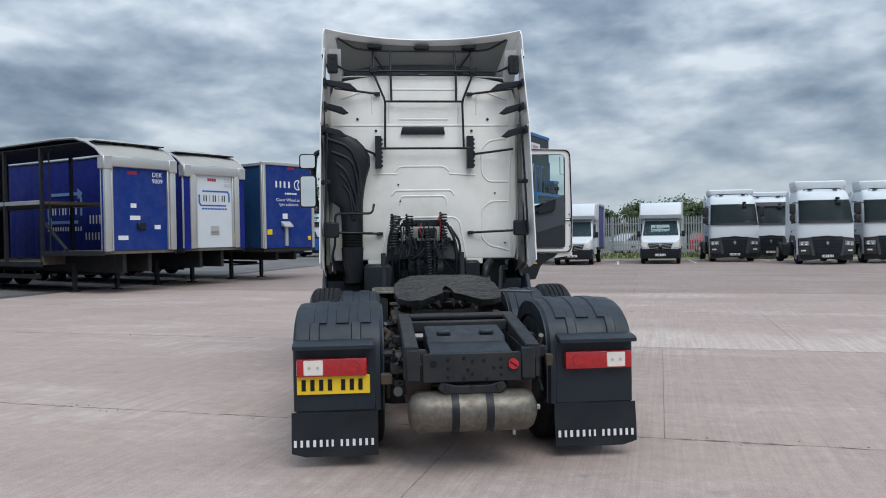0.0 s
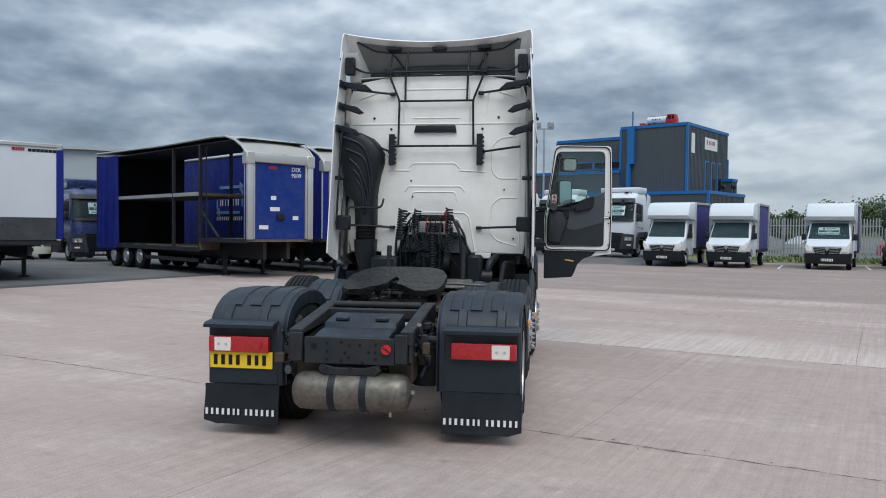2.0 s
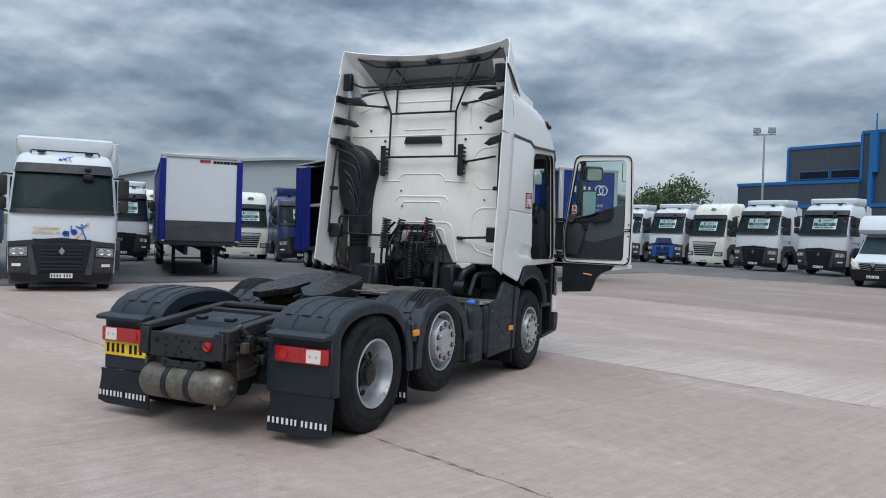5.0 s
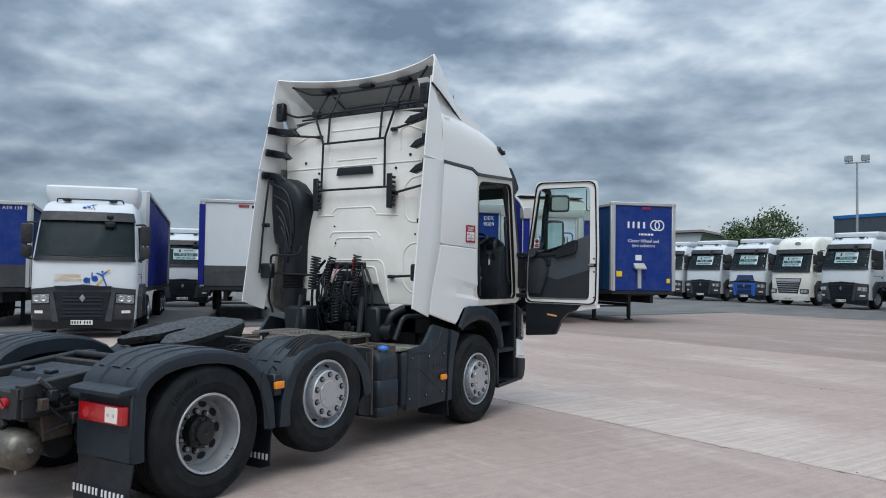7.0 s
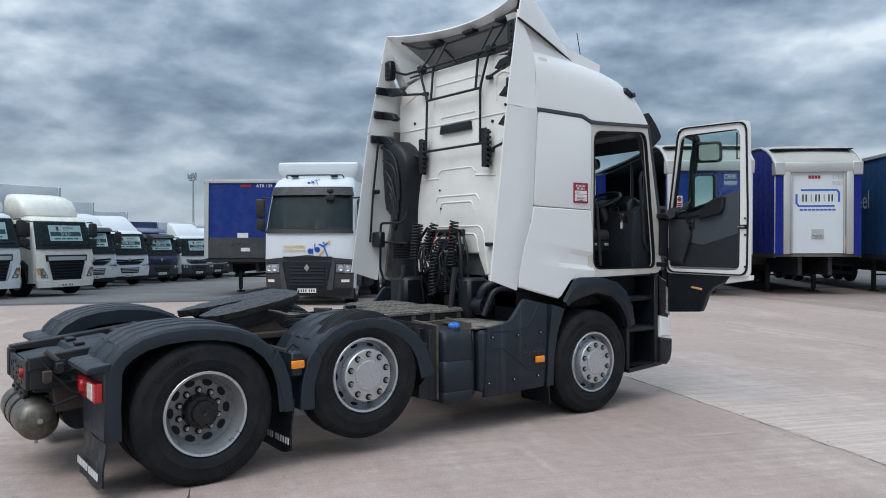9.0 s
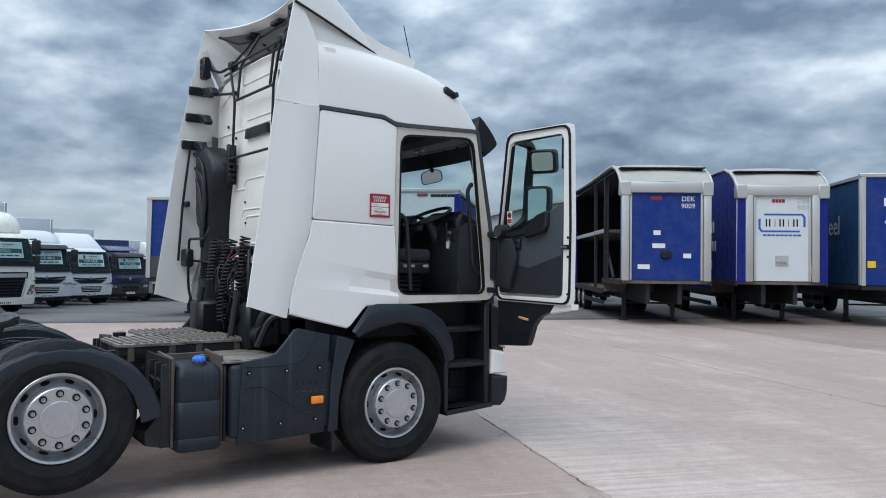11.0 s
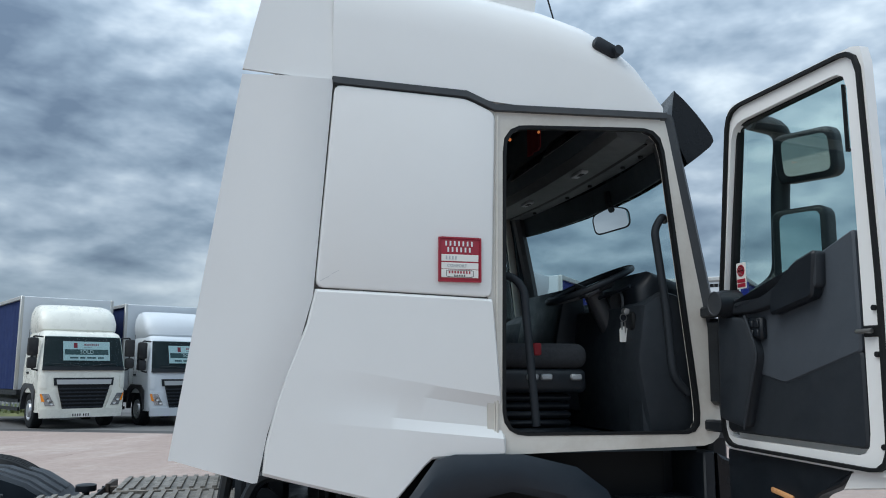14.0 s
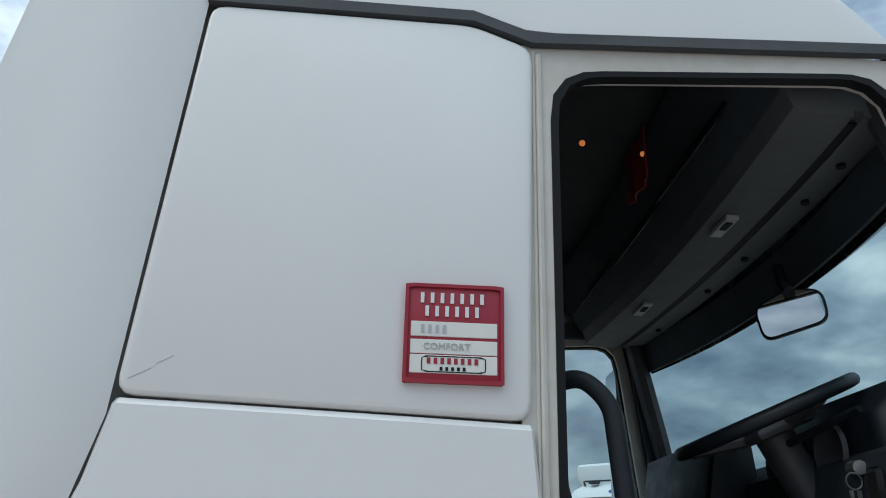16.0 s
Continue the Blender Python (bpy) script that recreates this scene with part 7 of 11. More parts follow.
plate.scale = (1, 1.2, 1)

# ---- chassis ----
bm = new_bm()
cyl(bm, (-0.011, 0, 0), (0.011, 0, 0), 0.015, seg=6)
RAIL_BOLT = mesh_of(bm, "rail_bolt", RUST, 30)
for s in (-1, 1):
    bm = new_bm()
    prism(bm, [(-0.30, 0.64), (0.10, 0.62), (5.5, 0.62), (5.5, 0.90), (0.80, 0.90), (-0.30, 0.86)], s * 0.405 - 0.035, s * 0.405 + 0.035)
    part("frame_rail", bm, CHASSIS, tractor)
    bm = new_bm()
    prism(bm, [(-0.34, 0.80), (-0.34, 0.895), (0.62, 1.015), (0.78, 1.015), (0.78, 0.92), (0.2, 0.86)], s * 0.425 - 0.045, s * 0.425 + 0.055, bevel=0.008)
    part("coupling_ramp", bm, CHASSIS, tractor)
    bm = new_bm()
    prism(bm, [(-0.33, 0.67), (-0.33, 0.85), (0.62, 0.99), (0.76, 0.99), (0.76, 0.84), (0.62, 0.70), (0.30, 0.655)], min(s * 0.446, s * 0.474), max(s * 0.446, s * 0.474), bevel=0.003)
    part("ramp_web", bm, CHASSIS, tractor)
    bm = new_bm()
    for k in range(10):
        for r in range(2):
            yy, zz = -0.22 + 0.085 * k, 0.715 + 0.075 * r + 0.007 * k
            share("rail_bolt", RAIL_BOLT, tractor, at(s * 0.478, yy, zz))
    for k in range(16):
        share("rail_bolt", RAIL_BOLT, tractor, at(s * 0.449, 0.9 + 0.15 * k, 0.84))
    bm = new_bm()
    prism(bm, [(-0.16, 0.48), (0.06, 0.50), (0.10, 0.70), (-0.20, 0.74)], s * 0.36 - 0.10, s * 0.36 + 0.09, bevel=0.01)
    part("tail_bracket", bm, RUST, tractor, "rust-stained bracket")
    bm = new_bm()
    tube(bm, [(s * 0.46, 0.03, 0.80), (s * 0.68, 0.03, 0.80)], 0.026, 8)
    tube(bm, [(s * 0.46, 1.36, 0.86), (s * 1.15, 1.36, 0.86)], 0.026, 8)
    part("guard_stay", bm, CHASSIS, tractor)
    bm = new_bm()
    for y in (0.20, 1.10):
        lathe(bm, [(0.42, 0.02), (0.42, 0.12), (0.46, 0.135), (0.54, 0.135), (0.58, 0.12), (0.66, 0.135), (0.72, 0.11), (0.74, 0.02)], (s * 0.50, y, 0.0), axis="z", seg=18)
    part("air_bellows", bm, RUBBER, tractor)
bm = new_bm()
box(bm, -0.345, 0.345, -0.345, -0.315, 0.645, 0.845, 0.006)
for s in (-1, 1):
    box(bm, s * 0.40 - 0.055, s * 0.40 + 0.040, -0.355, -0.31, 0.66, 0.875, 0.006)
part("rear_crossmember", bm, CHASSIS, tractor)
bm = new_bm()
rnd = random.Random(2)
for x, z, r in ((-0.27, 0.775, 0.024), (-0.17, 0.80, 0.011), (-0.17, 0.74, 0.011), (-0.17, 0.68, 0.011), (-0.06, 0.67, 0.013), (-0.03, 0.73, 0.013), (0.0, 0.785, 0.011), (0.0, 0.70, 0.011), (0.08, 0.79, 0.011), (0.15, 0.74, 0.011), (0.10, 0.66, 0.013), (0.2, 0.80, 0.011), (0.2, 0.74, 0.011), (0.2, 0.69, 0.011), (-0.06, 0.81, 0.013)):
    cyl(bm, (x, -0.349, z), (x, -0.343, z), r, seg=10)
part("bolt_hole", bm, INK, tractor)
bm = new_bm()
cyl(bm, (0.285, -0.372, 0.765), (0.285, -0.345, 0.765), 0.036, seg=20)
cap_red = part("drain_cap", bm, RED_PLASTIC, tractor, "red round cap")
bm = new_bm()
box(bm, -0.03, 0.03, -0.006, 0.0, -0.004, 0.004)
share("screw_slot", mesh_of(bm, "screw_slot", INK, 0), cap_red, at(0.285, -0.37, 0.765) @ Matrix.Rotation(radians(35), 4, "Y"))
# covers between the ramps
bm = new_bm()
prism(bm, [(-0.31, 0.80), (-0.31, 0.845), (-0.12, 0.875), (-0.02, 0.88), (0.0, 0.92), (0.32, 0.96), (0.36, 0.93), (0.36, 0.80)], -0.29, 0.29, bevel=0.015, seg=2)
for x in (-0.16, 0.16):
    box(bm, x - 0.05, x + 0.05, 0.02, 0.09, 0.925, 0.955, 0.008)
part("tail_cover", bm, GUARD, tractor)
bm = new_bm()
box(bm, -0.38, 0.38, 0.40, 0.47, 0.90, 0.985, 0.01)
tube(bm, [(-0.38, 0.60, 1.0), (0.38, 0.60, 1.0)], 0.03, 10)
box(bm, -0.38, 0.38, 2.25, 2.32, 0.66, 0.88)
box(bm, -0.38, 0.38, 3.1, 3.18, 0.66, 0.88)
part("crossmember", bm, CHASSIS, tractor)
bm = new_bm()
cyl(bm, (-1.0, 0.66, 0.505), (1.0, 0.66, 0.505), 0.085, seg=16)
bmesh.ops.create_uvsphere(bm, u_segments=18, v_segments=10, radius=0.24, matrix=at(0, 0.66, 0.52))
cyl(bm, (-1.1, 1.965, 0.60), (1.1, 1.965, 0.60), 0.06, seg=12)
cyl(bm, (-1.1, 4.59, 0.48), (1.1, 4.59, 0.48), 0.06, seg=12)
part("axle", bm, CHASSIS, tractor)
bm = new_bm()
for s in (-1, 1):
    lathe(bm, [(-0.12, 0.02), (-0.12, 0.20), (0.10, 0.20), (0.12, 0.02)], (s * 0.78, 0.66, 0.505), seg=22)
    lathe(bm, [(-0.10, 0.02), (-0.10, 0.19), (0.08, 0.19), (0.10, 0.02)], (s * 0.92, 4.59, 0.507), seg=22)
part("brake_drum", bm, RUST, tractor)
# air tank under the tail
tank = new("air_tank")
tank.parent = tractor
bm = new_bm()
lathe(bm, [(-0.455, 0.0001), (-0.45, 0.06), (-0.425, 0.115), (-0.385, 0.142), (-0.30, 0.145), (0.30, 0.145), (0.385, 0.142), (0.425, 0.115), (0.45, 0.06), (0.455, 0.0001)], (0.005, -0.27, 0.432), seg=36)
share("tank_shell", mesh_of(bm, "tank_shell", TANK_ALU, 40), tank, label="mottled bare-metal cylinder")
for x in (-0.125, 0.115):
    bm = new_bm()
    lathe(bm, [(-0.026, 0.146), (-0.026, 0.151), (0.026, 0.151), (0.026, 0.146)], (x, -0.27, 0.432), seg=36)
    share("strap", mesh_of(bm, "strap", BLACK, 40), tank)
bm = new_bm()
cyl(bm, (0.455, -0.27, 0.44), (0.485, -0.27, 0.44), 0.02, seg=6)
cyl(bm, (0.30, -0.27, 0.25), (0.30, -0.27, 0.29), 0.012, seg=6)
share("drain_valve", mesh_of(bm, "drain_valve", STEEL, 40), tank)
bm = new_bm()
prism(bm, [(-0.24, 0.60), (-0.20, 0.56), (0.20, 0.56), (0.24, 0.60), (0.22, 0.65), (0.12, 0.62), (-0.12, 0.62), (-0.22, 0.65)], -0.34, -0.30, axis="y", bevel=0.008)
for x in (-0.18, 0.0, 0.18):
    cyl(bm, (x, -0.355, 0.61), (x, -0.33, 0.61), 0.014, seg=6)
part("tank_bracket", bm, CHASSIS, tractor)
bm = new_bm()
cyl(bm, (-0.34, 0.02, 0.44), (0.34, 0.02, 0.44), 0.12, seg=20)
part("brake_reservoir", bm, CHASSIS, tractor)
# pipes and clutter along the frame's outside
bm = new_bm()
rnd = random.Random(9)
for s in (-1, 1):
    for k in range(6):
        yy = -0.15 + 0.17 * k
        zz = 0.62 + 0.22 * rnd.random()
        box(bm, min(s * 0.46, s * 0.56), max(s * 0.46, s * 0.56), yy - 0.03, yy + 0.03, zz - 0.04, zz + 0.04, 0.008)
    tube(bm, rounded([(s * 0.52, -0.2, 0.55), (s * 0.54, 0.3, 0.7), (s * 0.50, 1.2, 0.74), (s * 0.5, 2.6, 0.76)], 0.2), 0.012, 6)
    tube(bm, rounded([(s * 0.50, -0.18, 0.70), (s * 0.50, 0.9, 0.80), (s * 0.48, 2.6, 0.80)], 0.2), 0.009, 6)
part("air_line_clutter", bm, CHASSIS, tractor)

# ---- fifth wheel ----
fifth = new("fifth_wheel")
fifth.parent = tractor
TILT5 = at(0, 0.95, 1.105) @ Matrix.Rotation(radians(10.5), 4, "X")


def half_plate(s):
    return [(s * 0.035, 0.42), (s * 0.05, 0.24), (s * 0.26, 0.0), (s * 0.36, 0.02), (s * 0.45, 0.12), (s * 0.475, 0.30), (s * 0.465, 0.62), (s * 0.40, 0.82), (s * 0.28, 0.91), (s * 0.0, 0.93), (s * 0.0, 0.50)]


for s in (-1, 1):
    bm = new_bm()
    prism(bm, half_plate(s), -0.058, 0.0, axis="z")
    bmesh.ops.triangulate(bm, faces=bm.faces)
    for _ in range(4):
        bmesh.ops.subdivide_edges(bm, edges=[e for e in bm.edges if e.calc_length() > 0.035], cuts=1)
        bmesh.ops.triangulate(bm, faces=bm.faces)
    for v in bm.verts:
        k = noise.noise((v.co.x * 9, v.co.y * 9, s)) + 0.7 * noise.noise((v.co.x * 26, v.co.y * 26, 5))
        if v.co.z > -0.01:
            rim_ = min(1.0, abs(v.co.x) / 0.40)
            v.co.z += 0.006 * k - 0.010 * rim_ ** 6
        else:
            v.co.x += 0.010 * k
            v.co.y += 0.010 * noise.noise((v.co.x * 20, v.co.y * 20, 9))
    share("coupling_plate", mesh_of(bm, "coupling_plate", GREASE, 40), fifth, TILT5)
bm = new_bm()
for s in (-1, 1):
    prism(bm, [(0.10, -0.03), (0.80, -0.03), (0.72, -0.16), (0.22, -0.16)], s * 0.41 - 0.02, s * 0.41 + 0.02)
    prism(bm, [(0.12, -0.03), (0.82, -0.03), (0.70, -0.12), (0.30, -0.12)], s * 0.15 - 0.02, s * 0.15 + 0.02)
lathe(bm, [(-0.09, 0.02), (-0.09, 0.10), (-0.03, 0.10), (-0.03, 0.02)], (0, 0.48, 0), axis="z", seg=20)
share("coupling_web", mesh_of(bm, "coupling_web", GREASE, 40), fifth, TILT5)
bm = new_bm()
box(bm, -0.50, 0.50, 1.02, 1.72, 0.90, 0.955, 0.01)
for s in (-1, 1):
    prism(bm, [(1.15, 0.95), (1.65, 0.95), (1.48, 1.14), (1.36, 1.14)], s * 0.36 - 0.04, s * 0.36 + 0.04, bevel=0.01)
share("mounting_plate", mesh_of(bm, "mounting_plate", RUST, 40), fifth)
bm = new_bm()
tube(bm, rounded([(0.30, 1.45, 1.14), (0.62, 1.50, 1.13), (0.80, 1.50, 1.12), (0.84, 1.55, 1.12), (0.80, 1.60, 1.12), (0.66, 1.56, 1.12)], 0.03), 0.011, 6)
share("release_handle", mesh_of(bm, "release_handle", WORN_STEEL, 40), fifth)

# ---- catwalk plates ----
def tread_plate(x0, x1, y0, y1, z, along):
    bm = new_bm()
    box(bm, x0, x1, y0, y1, z - 0.025, z, 0.003)
    nx, ny = int((x1 - x0) / 0.05), int((y1 - y0) / 0.05)
    if along:
        rib = new_bm()
        box(rib, x0 + 0.02, x1 - 0.02, -0.012, 0.012, -0.002, 0.012)
        rib = mesh_of(rib, "tread_rib", TREAD_PLATE, 0)
        for k in range(int((y1 - y0) / 0.062)):
            share("tread_rib", rib, tractor, at(0, y0 + 0.03 + 0.062 * k, z))
    else:
        for i in range(nx):
            for j in range(ny):
                x, y = x0 + 0.025 + 0.05 * i, y0 + 0.025 + 0.05 * j
                d = 0.017 if (i + j) % 2 else -0.017
                vs = [bm.verts.new(p) for p in ((x - d, y - 0.017, z + 0.001), (x - d * 0.6, y - 0.019, z + 0.004), (x + d, y + 0.017, z + 0.001), (x + d * 0.6, y + 0.019, z + 0.004))]
                bm.faces.new(vs)
    part("catwalk_plate", bm, TREAD_PLATE, tractor)


tread_plate(-0.10, 0.52, 2.50, 3.02, 1.04, True)
tread_plate(-0.10, 0.52, 3.035, 3.56, 1.045, True)
tread_plate(-0.66, -0.13, 2.86, 3.44, 1.052, True)
bm = new_bm()
for x in (-0.55, 0.45):
    for y in (2.54, 2.98, 3.08, 3.50):
        if x > 0 or 2.9 < y < 3.45:
            box(bm, x - 0.025, x + 0.025, y - 0.02, y + 0.02, 0.88, 1.02)
box(bm, 0.44, 0.50, 2.5, 3.56, 0.955, 1.014)
part("catwalk_bracket", bm, CHASSIS, tractor)
bm = new_bm()
for y in (2.60, 2.92, 3.14, 3.46):
    box(bm, 0.445, 0.512, y - 0.025, y + 0.025, 0.90, 1.018, 0.003)
part("catwalk_clip", bm, STRAP, tractor)
bm = new_bm()
lathe(bm, [(0.99, 0.02), (1.03, 0.02), (1.035, 0.055), (1.065, 0.055), (1.07, 0.045)], (-0.30, 2.70, 0), axis="z", seg=16)
part("breather_cap", bm, BLACK, tractor)

# ---- side tanks and skirts ----
for s in (1, -1):
    bm = new_bm()
    a, b = sorted((s * 0.72, s * 1.225))
    # a blow-moulded body: waist creases, shoulders drawn in towards the filler
    rows = []
    for z, dy, dx in ((0.30, 0.05, 0.05), (0.305, 0.012, 0.012), (0.33, 0.0, 0.0), (0.395, 0.0, 0.0), (0.405, 0.006, 0.007), (0.415, 0.0, 0.0), (0.655, 0.0, 0.0), (0.668, 0.009, 0.010), (0.685, 0.004, 0.004), (0.84, 0.005, 0.006), (0.885, 0.010, 0.016), (0.912, 0.022, 0.036), (0.930, 0.040, 0.065), (0.938, 0.065, 0.10), (0.942, 0.12, 0.16)):
        ring_ = soft_poly([(0.72 + dx * 0.3, 2.752 + dy), (1.225 - dx, 2.752 + dy), (1.225 - dx, 3.085 - dy), (0.72 + dx * 0.3, 3.085 - dy)], 0.05, 4)
        rows.append([bm.verts.new((s * x, y, z)) for x, y in ring_])
    for p, q in zip(rows, rows[1:]):
        for k in range(len(p)):
            j = (k + 1) % len(p)
            bm.faces.new((p[k], p[j], q[j], q[k]))
    bm.faces.new(rows[0])
    bm.faces.new(rows[-1])
    bmesh.ops.recalc_face_normals(bm, faces=bm.faces)
    part("additive_tank", bm, SKIRT, tractor, "moulded black plastic tank", 50)
    # steel cheeks and the notched bracket behind the filler
    bm = new_bm()
    for y in (2.726, 3.088):
        prism(bm, [(min(s * 0.78, s * 1.15), 0.34), (max(s * 0.78, s * 1.15), 0.34), (max(s * 0.78, s * 1.15), 0.985 if s > 0 else 1.005), (min(s * 0.78, s * 1.15), 1.005 if s > 0 else 0.985)], y, y + 0.022, axis="y", bevel=0.004)
    part("tank_strap", bm, STRAP, tractor)
    bm = new_bm()
    a, b = sorted((s * 0.80, s * 0.83))
    box(bm, a, b, 2.75, 3.088, 0.90, 0.985, 0.004)
    for y in (2.765, 3.03):
        box(bm, min(s * 0.83, s * 0.93), max(s * 0.83, s * 0.93), y, y + 0.04, 0.955, 0.972, 0.003)
    part("tank_bracket", bm, STRAP, tractor)
    bm = new_bm()
    # cradle: a ribbed lattice facing the wheel, with a foot that juts out under the guard
    box(bm, min(s * 0.5, s * 1.14), max(s * 0.5, s * 1.14), 2.712, 2.724, 0.34, 0.985, 0.003)
    box(bm, min(s * 0.6, s * 1.16), max(s * 0.6, s * 1.16), 3.112, 3.135, 0.34, 0.915, 0.006)
    for x in (0.80, 0.97, 1.125):
        box(bm, s * x - 0.010, s * x + 0.010, 2.655, 2.714, 0.34, 0.945, 0.002)
        prism(bm, [(2.66, 0.60), (2.55, 0.47), (2.55, 0.37), (2.66, 0.345)], s * x - 0.008, s * x + 0.008)
    for k in range(5):
        z = 0.37 + 0.115 * k
        for x, w in ((0.80, 0.97), (0.97, 1.125)):
            tube(bm, [(s * x, 2.67, z), (s * w, 2.67, z + (0.10 if k % 2 else -0.02))], 0.010, 5)
    for z in (0.38, 0.47):
        tube(bm, [(s * 0.80, 2.555, z), (s * 1.125, 2.555, z)], 0.011, 5)
    part("tank_cradle", bm, CHASSIS, tractor)
    bm = new_bm()
    box(bm, min(s * 0.5, s * 1.222), max(s * 0.5, s * 1.222), 3.145, 4.0, 0.36, 0.915, 0.035, 3)
    part("battery_box", bm, SKIRT, tractor)
    bm = new_bm()
    prism(bm, [(3.195, 0.315), (3.92, 0.335), (3.965, 1.115), (3.69, 1.175), (3.655, 1.165), (3.545, 1.035), (3.50, 0.99), (3.44, 0.965), (3.225, 0.935)], min(s * 1.19, s * 1.238), max(s * 1.19, s * 1.238), bevel=0.012, seg=2)
    skirt = part("side_skirt", bm, SKIRT, tractor)
    bm = new_bm()
    for y, z in ((3.28, 0.85), (3.585, 0.85), (3.87, 0.855), (3.235, 0.44), (3.54, 0.445), (3.84, 0.45)):
        lathe(bm, [(s * 1.236, 0.024), (s * 1.242, 0.022), (s * 1.238, 0.013), (s * 1.243, 0.011), (s * 1.243, 0.0001)], (0, y, z), seg=12)
    part("skirt_screw", bm, BLACK, skirt)
    bm = new_bm()
    for y, z in ((3.28, 0.85), (3.585, 0.85), (3.87, 0.855), (3.235, 0.44), (3.54, 0.445), (3.84, 0.45)):
        cyl(bm, (s * 1.243, y, z), (s * 1.246, y, z), 0.0065, seg=8)
    part("screw_head", bm, GREY_ALU, skirt)
    # a row of vent slots over a row of moulded ticks
    bm = new_bm()
    for k in range(5):
        box(bm, min(s * 1.236, s * 1.2395), max(s * 1.236, s * 1.2395), 3.675 + 0.055 * k, 3.685 + 0.055 * k, 0.725, 0.755, 0.001)
    part("vent_slot", bm, INK, skirt)
    bm = new_bm()
    for k in range(5):
        box(bm, min(s * 1.236, s * 1.2405), max(s * 1.236, s * 1.2405), 3.665 + 0.056 * k, 3.695 + 0.056 * k, 0.672, 0.679, 0.001)
    part("moulded_tick", bm, GREY_PLASTIC, skirt)
    bm = new_bm()
    tube(bm, rounded([(s * 1.239, 3.24, 0.74), (s * 1.239, 3.40, 0.75), (s * 1.239, 3.74, 0.50), (s * 1.239, 3.92, 0.50)], 0.08), 0.006, 6)
    tube(bm, rounded([(s * 1.239, 3.25, 0.90), (s * 1.239, 3.56, 0.895), (s * 1.239, 3.70, 0.915), (s * 1.239, 3.77, 1.01), (s * 1.239, 3.85, 1.13)], 0.06), 0.006, 6)
    part("skirt_crease", bm, GUARD, skirt)
    bm = new_bm()
    prism(bm, [(3.955, 0.33), (4.04, 0.335), (4.05, 0.60), (4.10, 0.85), (4.19, 1.06), (4.03, 1.105), (3.975, 0.75)], min(s * 0.7, s * 1.245), max(s * 0.7, s * 1.245), bevel=0.006)
    part("arch_liner", bm, GUARD, tractor)
    bm = new_bm()
    prism(bm, [(3.985, 0.36), (4.005, 0.36), (4.020, 0.16), (4.005, 0.155)], min(s * 0.82, s * 1.22), max(s * 0.82, s * 1.22), bevel=0.003)
    part("spray_flap", bm, BLACK, tractor)
    bm = new_bm()
    box(bm, min(s * 0.52, s * 1.19), max(s * 0.52, s * 1.19), 3.115, 3.60, 0.925, 0.945, 0.004)
    for k in range(7):
        x = s * (0.565 + 0.096 * k)
        box(bm, x - 0.040, x + 0.040, 3.118, 3.60, 0.944, 0.954, 0.004)
    prism(bm, [(3.125, 0.950), (3.095, 0.935), (3.095, 0.928), (3.125, 0.930)], min(s * 0.60, s * 1.17), max(s * 0.60, s * 1.17))
    part("step_plate", bm, TREAD_PLATE, tractor)
    # front wheel arch moulding
    outer = [(4.165, 1.135), (4.315, 1.335), (4.40, 1.355), (4.70, 1.35), (4.95, 1.29), (5.09, 1.19), (5.19, 1.02), (5.22, 0.86)]
    inner = [(4.225, 1.075), (4.32, 1.12), (4.43, 1.155), (4.65, 1.195), (4.86, 1.15), (4.99, 1.06), (5.08, 0.94), (5.12, 0.82)]
    bm = new_bm()
    sheet(bm, [[(s * 1.235, *a_), (s * 1.262, *(Vector(a_).lerp(Vector(b_), 0.25))), (s * 1.262, *(Vector(a_).lerp(Vector(b_), 0.8))), (s * 1.235, *b_), (s * 1.19, b_[0], b_[1] + 0.004)] for a_, b_ in zip(outer, inner)], 0.014)
    part("wheel_arch", bm, GUARD, tractor)
    # inner strip painted near-black for the deep shade inside the arch
    bm = new_bm()
    sheet(bm, [[(s * 1.19, b_[0], b_[1] + 0.004), (s * 0.80, b_[0], b_[1] + 0.01)] for b_ in inner], 0.012)
    part("arch_lining", bm, INK, tractor)
    # inner wall in the same near-black, shade put into its colour
    bm = new_bm()
    box(bm, min(s * 0.48, s * 0.80), max(s * 0.48, s * 0.80), 3.95, 5.2, 0.75, 1.33)
    part("inner_arch", bm, INK, tractor)
    # entry steps
    st = new("step_unit")
    st.parent = tractor
    bm = new_bm()
    box(bm, min(s * 0.86, s * 0.90), max(s * 0.86, s * 0.90), 5.14, 5.72, 0.36, 1.34)
    box(bm, min(s * 0.88, s * 1.21), max(s * 0.88, s * 1.21), 5.13, 5.175, 0.36, 1.02, 0.008)
    box(bm, min(s * 0.88, s * 1.19), max(s * 0.88, s * 1.19), 5.60, 5.66, 0.38, 1.34, 0.008)
    prism(bm, [(5.15, 0.335), (5.68, 0.37), (5.68, 0.41), (5.15, 0.38)], min(s * 0.88, s * 1.22), max(s * 0.88, s * 1.22))
    share("step_well", mesh_of(bm, "step_well", BLACK, 40), st)
    for k, (z, x1) in enumerate(((0.395, 1.215), (0.80, 1.19), (1.12, 1.15))):
        bm = new_bm()
        box(bm, min(s * 0.88, s * x1), max(s * 0.88, s * x1), 5.17, 5.61, z - 0.05 * (k > 0), z, 0.012)
        for q in range(5):
            xx = s * (x1 - 0.03 - 0.035 * q)
            box(bm, xx - 0.008, xx + 0.008, 5.20, 5.58, z - 0.002, z + 0.008)
